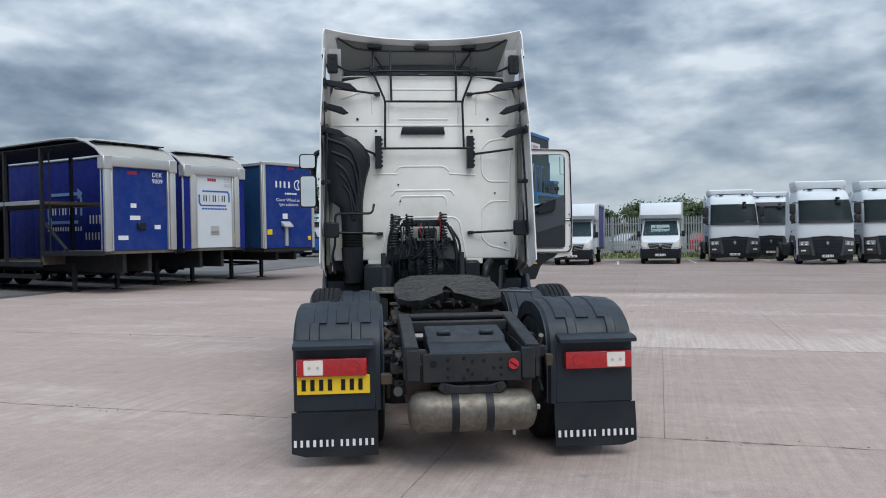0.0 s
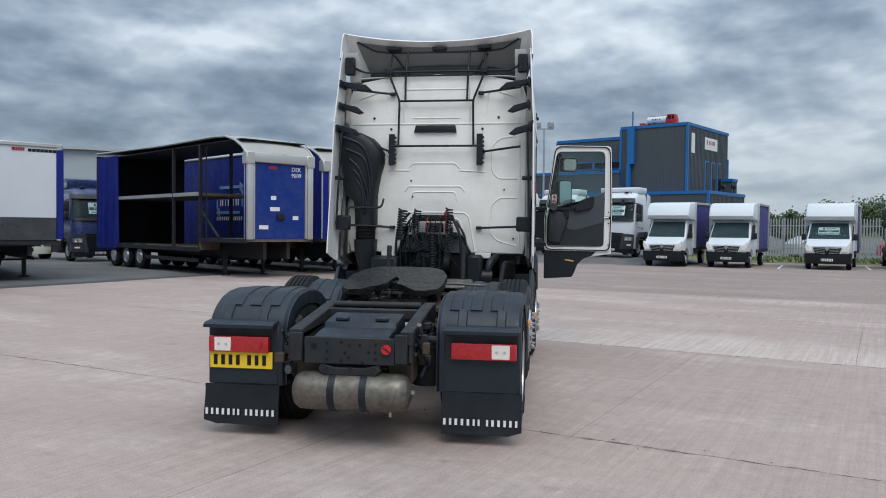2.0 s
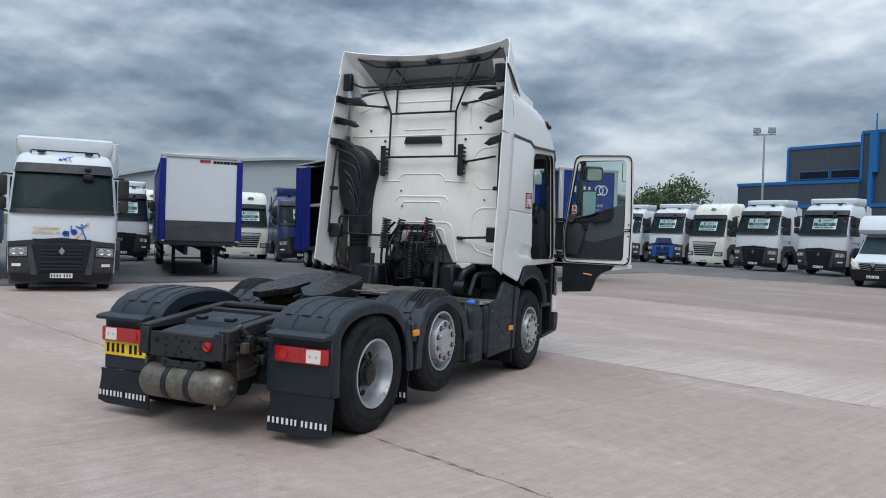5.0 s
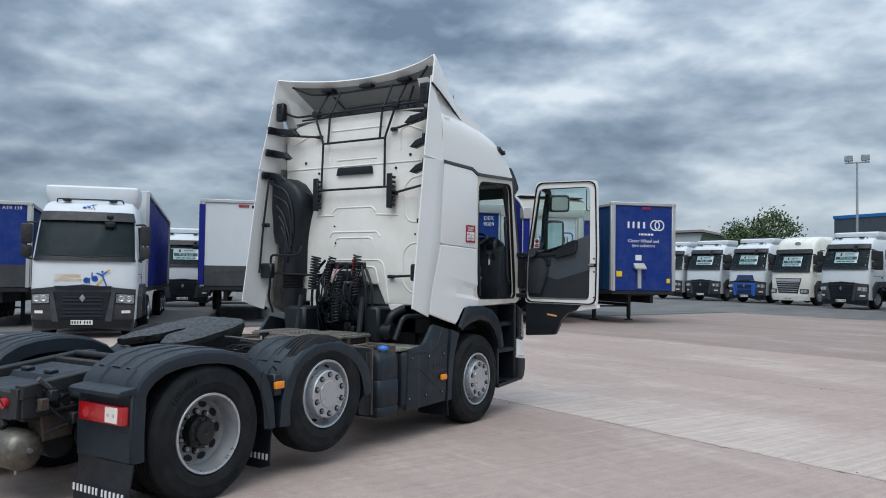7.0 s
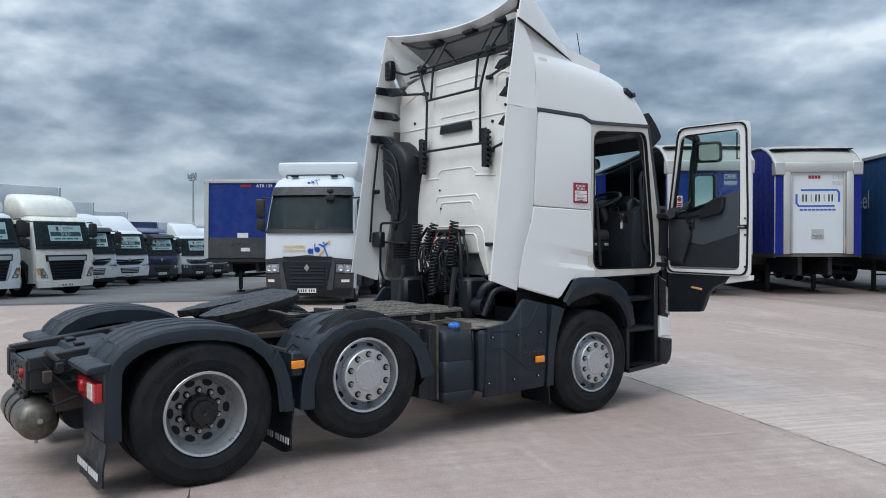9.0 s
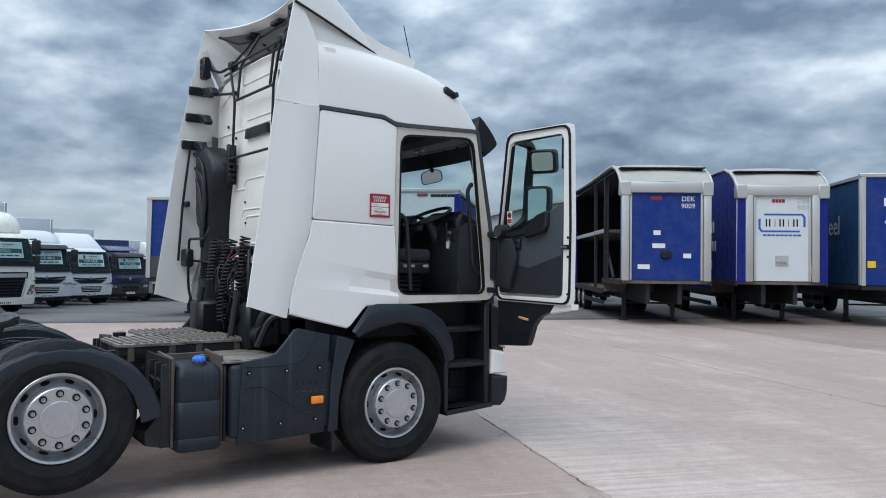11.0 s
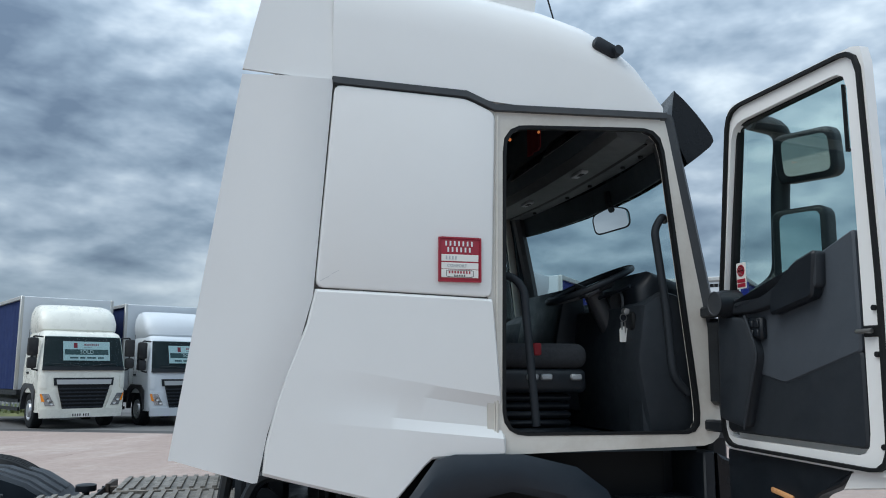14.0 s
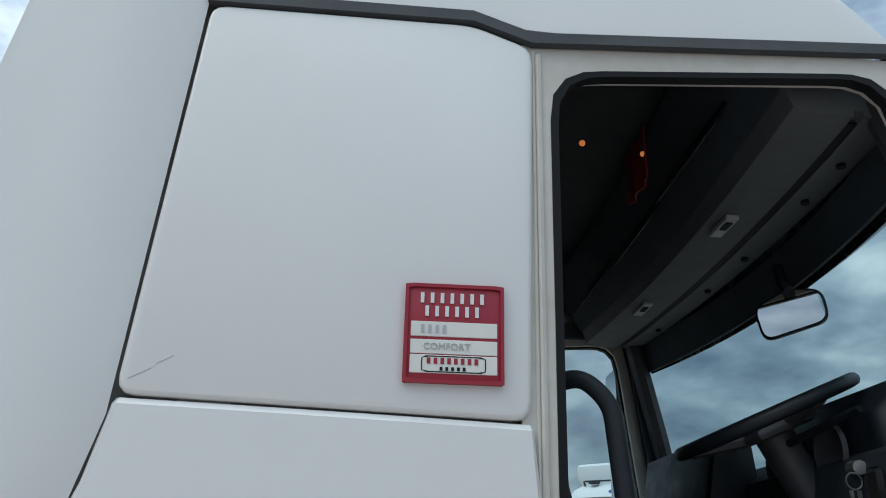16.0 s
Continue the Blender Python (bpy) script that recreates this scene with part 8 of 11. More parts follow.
        share("step_tread", mesh_of(bm, "step_tread", BLACK, 40), st)
    bm = new_bm()
    box(bm, min(s * 0.89, s * 0.93), max(s * 0.89, s * 0.93), 5.38, 5.56, 0.52, 0.70, 0.01)
    share("step_pocket", mesh_of(bm, "step_pocket", INK, 0), st)
    # front corner: bumper end, white corner, lamp end
    bm = new_bm()
    prism(bm, [(5.66, 0.38), (5.78, 0.365), (5.84, 0.41), (5.865, 0.50), (5.87, 0.64), (5.67, 0.66)], min(s * 0.3, s * 1.225), max(s * 0.3, s * 1.225), bevel=0.03, seg=3)
    part("bumper_end", bm, BLACK, tractor)
    bm = new_bm()
    prism(bm, [(5.67, 0.675), (5.85, 0.665), (5.84, 0.86), (5.68, 0.90)], min(s * 0.5, s * 1.215), max(s * 0.5, s * 1.215), bevel=0.015)
    part("corner_panel", bm, CAB_WHITE, tractor)
    bm = new_bm()
    prism(bm, [(5.685, 0.91), (5.83, 0.875), (5.79, 1.28), (5.67, 1.33)], min(s * 0.7, s * 1.205), max(s * 0.7, s * 1.205), bevel=0.015)
    part("headlamp_housing", bm, SMOKED, tractor)
    bm = new_bm()
    prism(bm, [(5.765, 0.93), (5.838, 0.90), (5.81, 1.20), (5.765, 1.22)], s * 1.195 - 0.015, s * 1.195 + 0.015, bevel=0.006)
    part("headlamp", bm, HEADLAMP, tractor)
bm = new_bm()
lathe(bm, [(0.89, 0.058), (0.932, 0.056), (0.942, 0.052), (0.962, 0.046)], (1.12, 2.935, 0), axis="z", seg=24)
part("filler_neck", bm, BLACK, tractor)
bm = new_bm()
rows = []
for z, r, lobe_ in ((0.950, 0.047, 0.0), (0.954, 0.049, 0.003), (0.978, 0.047, 0.004), (0.986, 0.041, 0.003), (0.990, 0.032, 0.0), (0.991, 0.012, 0.0)):
    rows.append([bm.verts.new((1.12 + (r + lobe_ * math.cos(9 * q * math.tau / 54)) * math.cos(q * math.tau / 54), 2.935 + (r + lobe_ * math.cos(9 * q * math.tau / 54)) * math.sin(q * math.tau / 54), z)) for q in range(54)])
for p, q in zip(rows, rows[1:]):
    for k in range(54):
        bm.faces.new((p[k], p[(k + 1) % 54], q[(k + 1) % 54], q[k]))
bm.faces.new(rows[-1])
box(bm, 1.110, 1.130, 2.90, 2.97, 0.988, 0.998, 0.005)
part("filler_cap", bm, BLUE_CAP, tractor, "bright blue screw cap")
# small red transfer on the frame rail
bars([0.024, 0.02, 0.026], 0.045, 0.006, PRINT_RED, tractor, at(0.443, 2.50, 0.80) @ FACE_RIGHT, "red_transfer")
bars([0.075], 0.010, 0.004, PRINT_GREY, tractor, at(0.443, 2.50, 0.765) @ FACE_RIGHT, "red_transfer")
# front face, only its end shows
bm = new_bm()
box(bm, -1.12, 1.12, 5.68, 5.78, 0.40, 1.95, 0.02)
part("front_panel", bm, BLACK, tractor)

# ---- cab shell ----
cab = new("cab")
cab.parent = tractor
SHUT = [(1.15, 3.575), (1.40, 3.592), (1.62, 3.640), (1.92, 3.752), (2.04, 3.785), (2.95, 3.847)]
STRIP = [(3.84, 2.955), (4.45, 2.945), (4.585, 2.893), (5.44, 2.925)]
ROOF = [(3.84, 3.545), (4.2, 3.525), (4.55, 3.49), (4.85, 3.445), (5.05, 3.385), (5.2, 3.30), (5.31, 3.19), (5.39, 3.06), (5.44, 2.955)]
bm = new_bm()
rows = []
for y, zt in [(y, lerp_line(ROOF, y)) for y in (3.84, 3.9, 4.2, 4.55, 4.7, 4.85, 4.95, 5.05, 5.13, 5.2, 5.26, 5.31, 5.355, 5.39, 5.42, 5.44)]:
    zb = lerp_line(STRIP, y) + 0.018
    row = []
    for k in range(25):
        q = math.pi * k / 24
        cx, sz = math.copysign(abs(math.cos(q)) ** 0.20, math.cos(q)), abs(math.sin(q)) ** 0.40
        row.append((1.222 * cx, y + 0.16 * (1 - cx * cx) * max(0.0, (y - 4.8) / 0.64), zb + max(zt + 0.04 - zb, 0.01) * sz))
    rows.append(row)
sheet(bm, rows, 0.012)
share("roof", mesh_of(bm, "roof", CAB_WHITE, 50), cab)
for s in (-1, 1):
    # dark strip under the roof
    bm = new_bm()
    pts = [(y, lerp_line(STRIP, y)) for y in (3.845, 4.2, 4.45, 4.585, 4.9, 5.2, 5.455)]
    sheet(bm, [[(s * 1.216, y, z - 0.016), (s * 1.232, y, z - 0.012), (s * 1.232, y, z + 0.016), (s * 1.21, y, z + 0.024)] for y, z in pts], 0.006)
    share("roof_strip", mesh_of(bm, "roof_strip", GREY_PLASTIC, 30), cab)
    # sleeper side, upper panel
    bm = new_bm()
    prism(bm, soft_poly([(3.794, 2.047), (4.568, 2.023), (4.586, 2.870), (4.447, 2.926), (3.853, 2.938)], 0.035, 3), min(s * 1.19, s * 1.226), max(s * 1.19, s * 1.226), bevel=0.010, seg=3)
    share("upper_side_panel", mesh_of(bm, "upper_side_panel", CAB_WHITE, 40), cab)
    # lower panel: a shallow scoop between two creases, deepening forwards
    bm = new_bm()
    low = [(3.58, 1.29), (3.694, 1.263), (4.158, 1.155), (4.312, 1.335), (4.632, 1.343)]
    rows = []
    for i in range(31):
        u = {1: 0.010, 29: 0.990}.get(i, i / 30)
        yb, yt = 3.59 + (4.632 - 3.59) * u, 3.787 + (4.572 - 3.787) * u
        zb, zt = lerp_line(low, yb), 2.041 - 0.024 * u
        c1, c2 = 1.740 - 0.145 * u, 1.515 - 0.100 * u
        f = max(0.0, (u - 0.12) / 0.88)
        levels = [(zb, -0.010), (zb + 0.012, 0.0), ((zb + c2) / 2, 0.004 * f), (c2 - 0.004, 0.006 * f), (c2, 0.006 * f), (c2 + 0.045, -0.024 * f), (c1 - 0.055, -0.026 * f), (c1, 0.0), (c1 + 0.004, 0.0), ((c1 + zt) / 2, 0.002), (zt - 0.012, 0.0), (zt, -0.010)]
        edge = -0.010 if i in (0, 30) else 0.0
        rows.append([(s * (1.228 + d + edge), (yb + (yt - yb) * (z - zb) / (zt - zb)) * u + (lerp_line(SHUT, z) + 0.010 + 0.012 * min(1.0, max(0.0, (2.02 - z) / 0.12)) + 0.94 * u) * (1 - u), z) for z, d in levels])
    sheet(bm, rows, 0.010)
    share("lower_side_panel", mesh_of(bm, "lower_side_panel", CAB_WHITE, 16), cab)
    # door surround
    OUT = [(4.548, 1.345), (5.62, 1.368), (5.69, 1.42), (5.655, 1.80), (5.455, 2.905), (4.558, 2.935)]
    INN = soft_poly([(4.622, 1.43), (5.575, 1.425), (5.565, 1.60), (5.425, 2.86), (4.632, 2.815)], 0.11, 6)
    bm = new_bm()
    ring(bm, OUT, INN, s * 1.165, s * 1.212, n=120)
    share("door_frame", mesh_of(bm, "door_frame", FRAME_BEIGE, 35), cab)
    bm = new_bm()
    ring(bm, soft_poly([(4.615, 1.425), (5.583, 1.420), (5.572, 1.605), (5.431, 2.867), (4.626, 2.82)], 0.11, 6), soft_poly([(4.632, 1.437), (5.567, 1.434), (5.556, 1.60), (5.416, 2.852), (4.643, 2.806)], 0.105, 6), s * 1.185, s * 1.2145, n=120)
    share("door_seal", mesh_of(bm, "door_seal", INK, 35), cab)
    bm = new_bm()
    tube(bm, [(s * 1.213, 4.592, 1.36), (s * 1.213, 4.60, 2.86)], 0.007, 6)
    tube(bm, [(s * 1.213, 4.58, 1.36), (s * 1.213, 4.588, 2.87)], 0.004, 6)
    share("frame_bead", mesh_of(bm, "frame_bead", FRAME_BEIGE, 35), cab)
    # dark windscreen pillar trim
    bm = new_bm()
    sheet(bm, [[(s * 1.205, y - 0.025, z), (s * 1.215, y + 0.03, z), (s * 1.16, y + 0.075, z), (s * 1.10, y + 0.075, z)] for y, z in ((5.455, 2.94), (5.53, 2.56), (5.61, 2.14), (5.665, 1.84), (5.70, 1.40))], 0.012)
    share("pillar_trim", mesh_of(bm, "pillar_trim", GREY_PLASTIC, 40), cab)
    # dark body behind the shut lines
    bm = new_bm()
    prism(bm, [(3.66, 1.32), (4.16, 1.19), (4.33, 1.37), (4.60, 1.37), (4.60, 2.93), (4.45, 2.97), (3.80, 3.0), (3.76, 2.04)], min(s * 1.150, s * 1.188), max(s * 1.150, s * 1.188))
    share("side_backing", mesh_of(bm, "side_backing", SHUT_GREY, 0), cab)
    # roof marker lamp
    bm = new_bm()
    box(bm, -0.05, 0.03, -0.065, 0.065, -0.035, 0.035, 0.02, 2)
    cyl(bm, (0.0, 0.055, 0.0), (0.045, 0.06, 0.01), 0.026, seg=12)
    share("marker_lamp", mesh_of(bm, "marker_lamp", BLACK, 40), cab, at(s * 1.195, 5.15, 3.25) @ Matrix.Rotation(radians(-25), 4, "X"))

# rear wall: outline with the notch over the engine tunnel
REAR = [(-1.10, 1.36), (-0.50, 1.36), (-0.47, 1.42), (-0.385, 1.585), (0.335, 1.585), (0.42, 1.42), (0.45, 1.36), (1.10, 1.36), (1.13, 1.50), (1.13, 3.30), (1.08, 3.44), (0.95, 3.52), (0.6, 3.585), (0, 3.61), (-0.6, 3.585), (-0.95, 3.52), (-1.08, 3.44), (-1.13, 3.30), (-1.13, 1.50)]
bm = new_bm()
prism(bm, REAR, 3.84, 3.90, axis="y", bevel=0.02, seg=3)
share("rear_wall", mesh_of(bm, "rear_wall", REAR_WHITE, 40), cab)
bm = new_bm()
for s in (-1, 1):
    prism(bm, [(s * 1.13, 3.86), (s * 1.19, 3.90), (s * 1.19, 4.0), (s * 1.10, 4.0)], 1.34, 3.46, axis="z")
share("rear_corner", mesh_of(bm, "rear_corner", REAR_WHITE, 40), cab)


def emboss(pts, r=0.011, name="pressed_rib"):
    bm = new_bm()
    tube(bm, rounded([(x, 3.842, z) for x, z in pts], 0.05), r, 8)
    share(name, mesh_of(bm, name, REAR_WHITE, 50), cab)


for pts in (
    [(-1.10, 2.985), (1.10, 2.985)],
    [(-0.36, 2.43), (-0.30, 2.49), (0.24, 2.49), (0.30, 2.43)], [(-0.62, 2.40), (-0.34, 2.40)], [(0.30, 2.40), (0.62, 2.38)],
    [(-0.40, 2.14), (-0.36, 2.20), (0.32, 2.20), (0.36, 2.14)], [(-0.32, 2.02), (-0.30, 2.13), (0.25, 2.13), (0.27, 2.02)],
    [(-0.52, 1.38), (-0.45, 1.82), (-0.38, 1.87), (0.36, 1.87), (0.42, 1.82), (0.50, 1.38)], [(-0.40, 1.60), (-0.36, 1.79), (0.30, 1.79), (0.35, 1.60)],
    [(1.02, 2.83), (0.80, 2.80), (0.70, 2.70), (0.70, 2.40), (0.78, 2.30), (1.02, 2.30)], [(1.02, 2.06), (0.80, 2.06), (0.70, 1.97), (0.69, 1.62), (0.78, 1.52), (1.02, 1.46)],
    [(1.05, 1.42), (1.05, 3.40)],
    [(-0.30, 3.06), (0.30, 3.06)], [(-0.42, 3.02), (-0.42, 3.52)], [(0.42, 3.02), (0.42, 3.52)], [(-0.40, 3.42), (0.40, 3.42)],
    [(-1.0, 3.30), (-0.72, 3.40), (-0.62, 3.36), (-0.62, 3.12)], [(1.0, 3.30), (0.74, 3.40), (0.64, 3.36), (0.64, 3.12)],
):
    emboss(pts)
bm = new_bm()
for x, z in ((-0.32, 2.27), (-0.30, 2.07), (-0.32, 1.80), (0.78, 3.06), (-0.80, 3.06), (0.58, 2.92), (-0.58, 2.92), (0.98, 1.55), (0.86, 2.16)):
    cyl(bm, (x, 3.828, z), (x, 3.846, z), 0.016 if z > 2.9 else 0.011, seg=10)
share("plug", mesh_of(bm, "plug", BLACK, 40), cab)
bm = new_bm()
prism(bm, [(-0.285, 2.875), (0.255, 2.875), (0.24, 2.965), (-0.262, 2.965)], 3.80, 3.845, axis="y", bevel=0.012, seg=2)
share("vent", mesh_of(bm, "vent", BLACK, 40), cab)
bm = new_bm()
for s in (-1, 1):
    box(bm, s * 0.60 - 0.10, s * 0.60 + 0.10, 3.84, 3.88, 1.30, 1.37, 0.006)
share("towing_lug", mesh_of(bm, "towing_lug", REAR_WHITE, 40), cab)

# ---- wings behind the cab ----
for s in (-1, 1):
    wing = new("side_fairing")
    wing.parent = tractor
    bm = new_bm()
    n = 9
    rows = []
    for k in range(n + 1):
        z = 1.355 + (2.945 - 1.355) * k / n
        yr = 3.25 + (3.462 - 3.25) * k / n
        ys = lerp_line(SHUT, z)
        zr, zs = z, z - 0.095 * (1 - k / n) + (0.012 if k == n else 0)
        xr = 1.25 - 0.02 * k / n
        rows.append([(s * xr, yr, zr), (s * (xr - 0.002), yr + 0.02, zr), (s * 1.245, yr + (ys - yr) * 0.5, (zr + zs) / 2), (s * 1.232, ys - 0.02, zs), (s * 1.222, ys, zs)])
    sheet(bm, rows, 0.014)
    share("fairing_panel", mesh_of(bm, "fairing_panel", CAB_WHITE, 45), wing)
    bm = new_bm()
    rows = []
    for k in range(7):
        u = k / 6
        z = 2.968 + (3.87 - 2.968) * u
        yr = 3.462 + (3.645 - 3.462) * u
        ys = 3.842 if u < 0.6 else 3.842 - (u - 0.6) / 0.4 * 0.17
        rows.append([(s * (1.23 - 0.05 * u), yr, z), (s * (1.228 - 0.05 * u), yr + 0.02, z), (s * (1.23 - 0.06 * u), (yr + ys) / 2, z - 0.01), (s * (1.222 - 0.06 * u), ys, z - 0.02)])
    sheet(bm, rows, 0.014)
    share("upper_fairing_panel", mesh_of(bm, "upper_fairing_panel", CAB_WHITE, 45), wing)
    # stays, brackets
    for z, x0 in ((3.42, 0.80), (3.14, 0.90), (2.86, 0.92)):
        bm = new_bm()
        yy = 3.50 + 0.10 * (z - 2.8)
        prism(bm, [(s * x0, z - 0.03), (s * (x0 + 0.06), z - 0.05), (s * (1.20 if z < 3 else 1.17), z + 0.02), (s * (1.21 if z < 3 else 1.18), z + 0.09), (s * 1.14, z + 0.08), (s * (x0 + 0.08), z + 0.04)], yy - 0.02 + 0.12, yy + 0.12 + 0.06, axis="y", bevel=0.01)
        xp = 1.195 if z < 3 else 1.165
        box(bm, s * xp - 0.02, s * xp + 0.012, yy - 0.02, yy + 0.24, z - 0.005, z + 0.085, 0.01)
        for q in (0.03, 0.12, 0.20):
            cyl(bm, (s * (xp - 0.03), yy + q, z + 0.04), (s * (xp - 0.015), yy + q, z + 0.04), 0.012, seg=8)
        share("bracket", mesh_of(bm, "bracket", BLACK, 40), wing)
    bm = new_bm()
    box(bm, s * 1.08 - 0.06, s * 1.08 + 0.06, 3.64, 3.72, 3.58, 3.80, 0.012)
    for q in (-0.06, 0.0, 0.06):
        cyl(bm, (s * 1.08, 3.63, 3.69 + q), (s * 1.08, 3.74, 3.69 + q), 0.012, seg=8)
    share("latch_bracket", mesh_of(bm, "latch_bracket", BLACK, 40), wing)
    bm = new_bm()
    box(bm, s * 1.12 - 0.09, s * 1.12 + 0.09, 3.50, 3.58, 1.64, 1.82, 0.015)
    box(bm, s * 1.16 - 0.07, s * 1.16 + 0.05, 3.52, 3.56, 2.26, 2.31, 0.01)
    share("catch_block", mesh_of(bm, "catch_block", BLACK, 40), wing)
    bm = new_bm()
    tube(bm, [(s * 1.15, 3.56, 2.86), (s * 1.17, 3.50, 2.28), (s * 1.19, 3.47, 1.70)], 0.013, 8)
    share("locking_rod", mesh_of(bm, "locking_rod", BLACK, 40), wing)
    for z0, z1, x0 in ((3.36, 3.40, 0.56), (2.63, 2.83 if s < 0 else 2.68, 0.58), (1.68, 1.70, 0.55)):
        bm = new_bm()
        tube(bm, [(s * x0, 3.80, z0), (s * 1.06, 3.66, z1)], 0.014, 8)
        box(bm, s * x0 - 0.035, s * x0 + 0.035, 3.785, 3.84, z0 - 0.02, z0 + 0.02, 0.006)
        share("stay", mesh_of(bm, "stay", BLACK, 40), wing)

# ---- roof spoiler ----
spoiler = new("roof_spoiler")
spoiler.parent = tractor
bm = new_bm()
rows, skirt_edge = [], []
for k in range(13):
    u = k / 12
    hw = 1.175 - 0.20 * u ** 1.2
    row = []
    for j in range(-10, 11):
        q = j / 10
        y = 3.955 + (4.95 - 3.955) * u - (0.255 * (1 - u) + 0.26 * u) * abs(q) ** 2.2
        z = 4.055 - 0.60 * u ** 1.05 + (0.060 * (1 - u) - 0.03 * u) * abs(q) ** 2
        row.append((q * hw, y, z))
    y0, z0_ = row[0][1], row[0][2]
    low = min(3.79 - 0.33 * u, z0_ - 0.012)
    left = [(-hw - 0.03, y0 - 0.07 * (1 - u), low), (-hw - 0.02, y0 - 0.015 * (1 - u), low + (z0_ - low) * 0.8)]
    skirt_edge.append(left[0])
    rows.append(left + row + [(-x, y, z) for x, y, z in left[::-1]])
sheet(bm, rows, 0.016)
share("spoiler_shell", mesh_of(bm, "spoiler_shell", CAB_WHITE, 50), spoiler)
# grey sheet 22 mm below the shell, inset from its edges
bm = new_bm()
rows = []
for k in range(1, 12):
    u = k / 12
    hw = 1.175 - 0.20 * u ** 1.2
    rows.append([(q / 10 * hw, 3.955 + (4.95 - 3.955) * u - (0.255 * (1 - u) + 0.26 * u) * abs(q / 10) ** 2.2, 4.055 - 0.60 * u ** 1.05 + (0.060 * (1 - u) - 0.03 * u) * abs(q / 10) ** 2 - 0.022) for q in range(-9, 10)])
sheet(bm, rows, 0.006)
share("spoiler_lining", mesh_of(bm, "spoiler_lining", UNDER_GREY, 50), spoiler)
# dark lower edge, and the white side between spoiler and roof
for s in (-1, 1):
    bm = new_bm()
    tube(bm, [(-s * (x + 0.012), y, z - 0.006) for x, y, z in skirt_edge], 0.012, 6)
    share("edge_seal", mesh_of(bm, "edge_seal", BLACK, 40), spoiler)
    bm = new_bm()
    prism(bm, [(3.66, 3.86), (3.84, 3.52), (4.3, 3.47), (4.82, 3.36), (4.84, 3.52), (4.4, 3.66), (4.0, 3.80)], min(s * 1.03, s * 1.07), max(s * 1.03, s * 1.07), inset=[-0.05, -0.05, 0.0, 0.07, 0.07, 0.0, -0.02])
    share("spoiler_side", mesh_of(bm, "spoiler_side", CAB_WHITE, 40), spoiler)
bm = new_bm()
for s in (-1, 1):
    tube(bm, [(s * 0.55, 4.12, 3.60), (s * 0.45, 4.45, 3.84)], 0.012, 6)
    tube(bm, [(s * 0.66, 4.08, 3.98), (s * 0.38, 4.28, 3.62)], 0.012, 6)
    box(bm, s * 0.42 - 0.03, s * 0.42 + 0.03, 4.38, 4.46, 3.80, 3.88, 0.008)
share("spoiler_strut", mesh_of(bm, "spoiler_strut", BLACK, 40), spoiler)
bm = new_bm()
prism(bm, [(-0.98, 3.44), (0.98, 3.44), (0.96, 3.74), (0.6, 3.80), (-0.6, 3.80), (-0.96, 3.74)], 4.30, 4.34, axis="y")
share("spoiler_bulkhead", mesh_of(bm, "spoiler_bulkhead", GREY_PLASTIC, 40), spoiler)
# aerial
bm = new_bm()
tube(bm, [(0.50, 5.28, 3.34), (0.56, 5.06, 4.0)], 0.005, 5)
cyl(bm, (0.50, 5.28, 3.28), (0.50, 5.28, 3.36), 0.02, seg=8)
part("aerial", bm, BLACK, tractor)

# ---- tubular frame on the back of the cab ----
rack = new("rear_tube_frame")
rack.parent = tractor


def bar(pts, r=0.0135, name="tube", rad=0.05):
    bm = new_bm()
    tube(bm, rounded(pts, rad), r, 8)
    share(name, mesh_of(bm, name, BLACK, 50), rack)


bar([(-1.02, 3.80, 4.02), (-0.82, 3.93, 3.93), (-0.60, 4.0, 3.92), (0.60, 4.0, 3.92), (0.82, 3.93, 3.93), (1.02, 3.80, 4.02)])
bar([(-1.08, 3.70, 3.70), (-0.92, 3.78, 3.63), (0.92, 3.78, 3.63), (1.08, 3.70, 3.70)])
bar([(-0.84, 3.80, 3.585), (0.84, 3.80, 3.585)], 0.010)
bar([(-0.46, 3.77, 3.265), (0.46, 3.77, 3.265)])
bar([(-0.56, 3.75, 2.70), (0.56, 3.75, 2.70)])
for s in (-1, 1):
    bar([(s * 0.595, 4.0, 3.93), (s * 0.60, 3.80, 3.66), (s * 0.585, 3.77, 3.56), (s * 0.465, 3.77, 3.27), (s * 0.475, 3.76, 2.70)])
    bar([(s * 0.395, 3.99, 3.93), (s * 0.395, 3.80, 3.60), (s * 0.39, 3.77, 3.27)])
    bm = new_bm()
    box(bm, s * 0.60 - 0.05, s * 0.60 + 0.05, 3.755, 3.835, 3.60, 3.68, 0.012)
    share("clamp", mesh_of(bm, "clamp", BLACK, 40), rack)
    bm = new_bm()
    box(bm, s * 0.58 - 0.085, s * 0.58 + 0.085, 3.93, 4.06, 3.945, 3.985, 0.008)
    share("hinge_block", mesh_of(bm, "hinge_block", BLACK, 40), rack)
    bm = new_bm()
    box(bm, s * 0.555 - 0.038, s * 0.555 + 0.038, 3.74, 3.755, 2.46, 2.85, 0.004)
    box(bm, s * 0.555 - 0.038, s * 0.555 - 0.030, 3.755, 3.84, 2.46, 2.85)
    for k in range(7):
        box(bm, s * 0.555 + 0.018, s * 0.555 + 0.052, 3.742, 3.80, 2.48 + 0.052 * k, 2.508 + 0.052 * k, 0.004)
    share("notched_bracket", mesh_of(bm, "notched_bracket", BLACK, 40), rack)
bm = new_bm()
box(bm, -0.09, 0.09, 3.96, 4.06, 3.945, 3.985, 0.008)
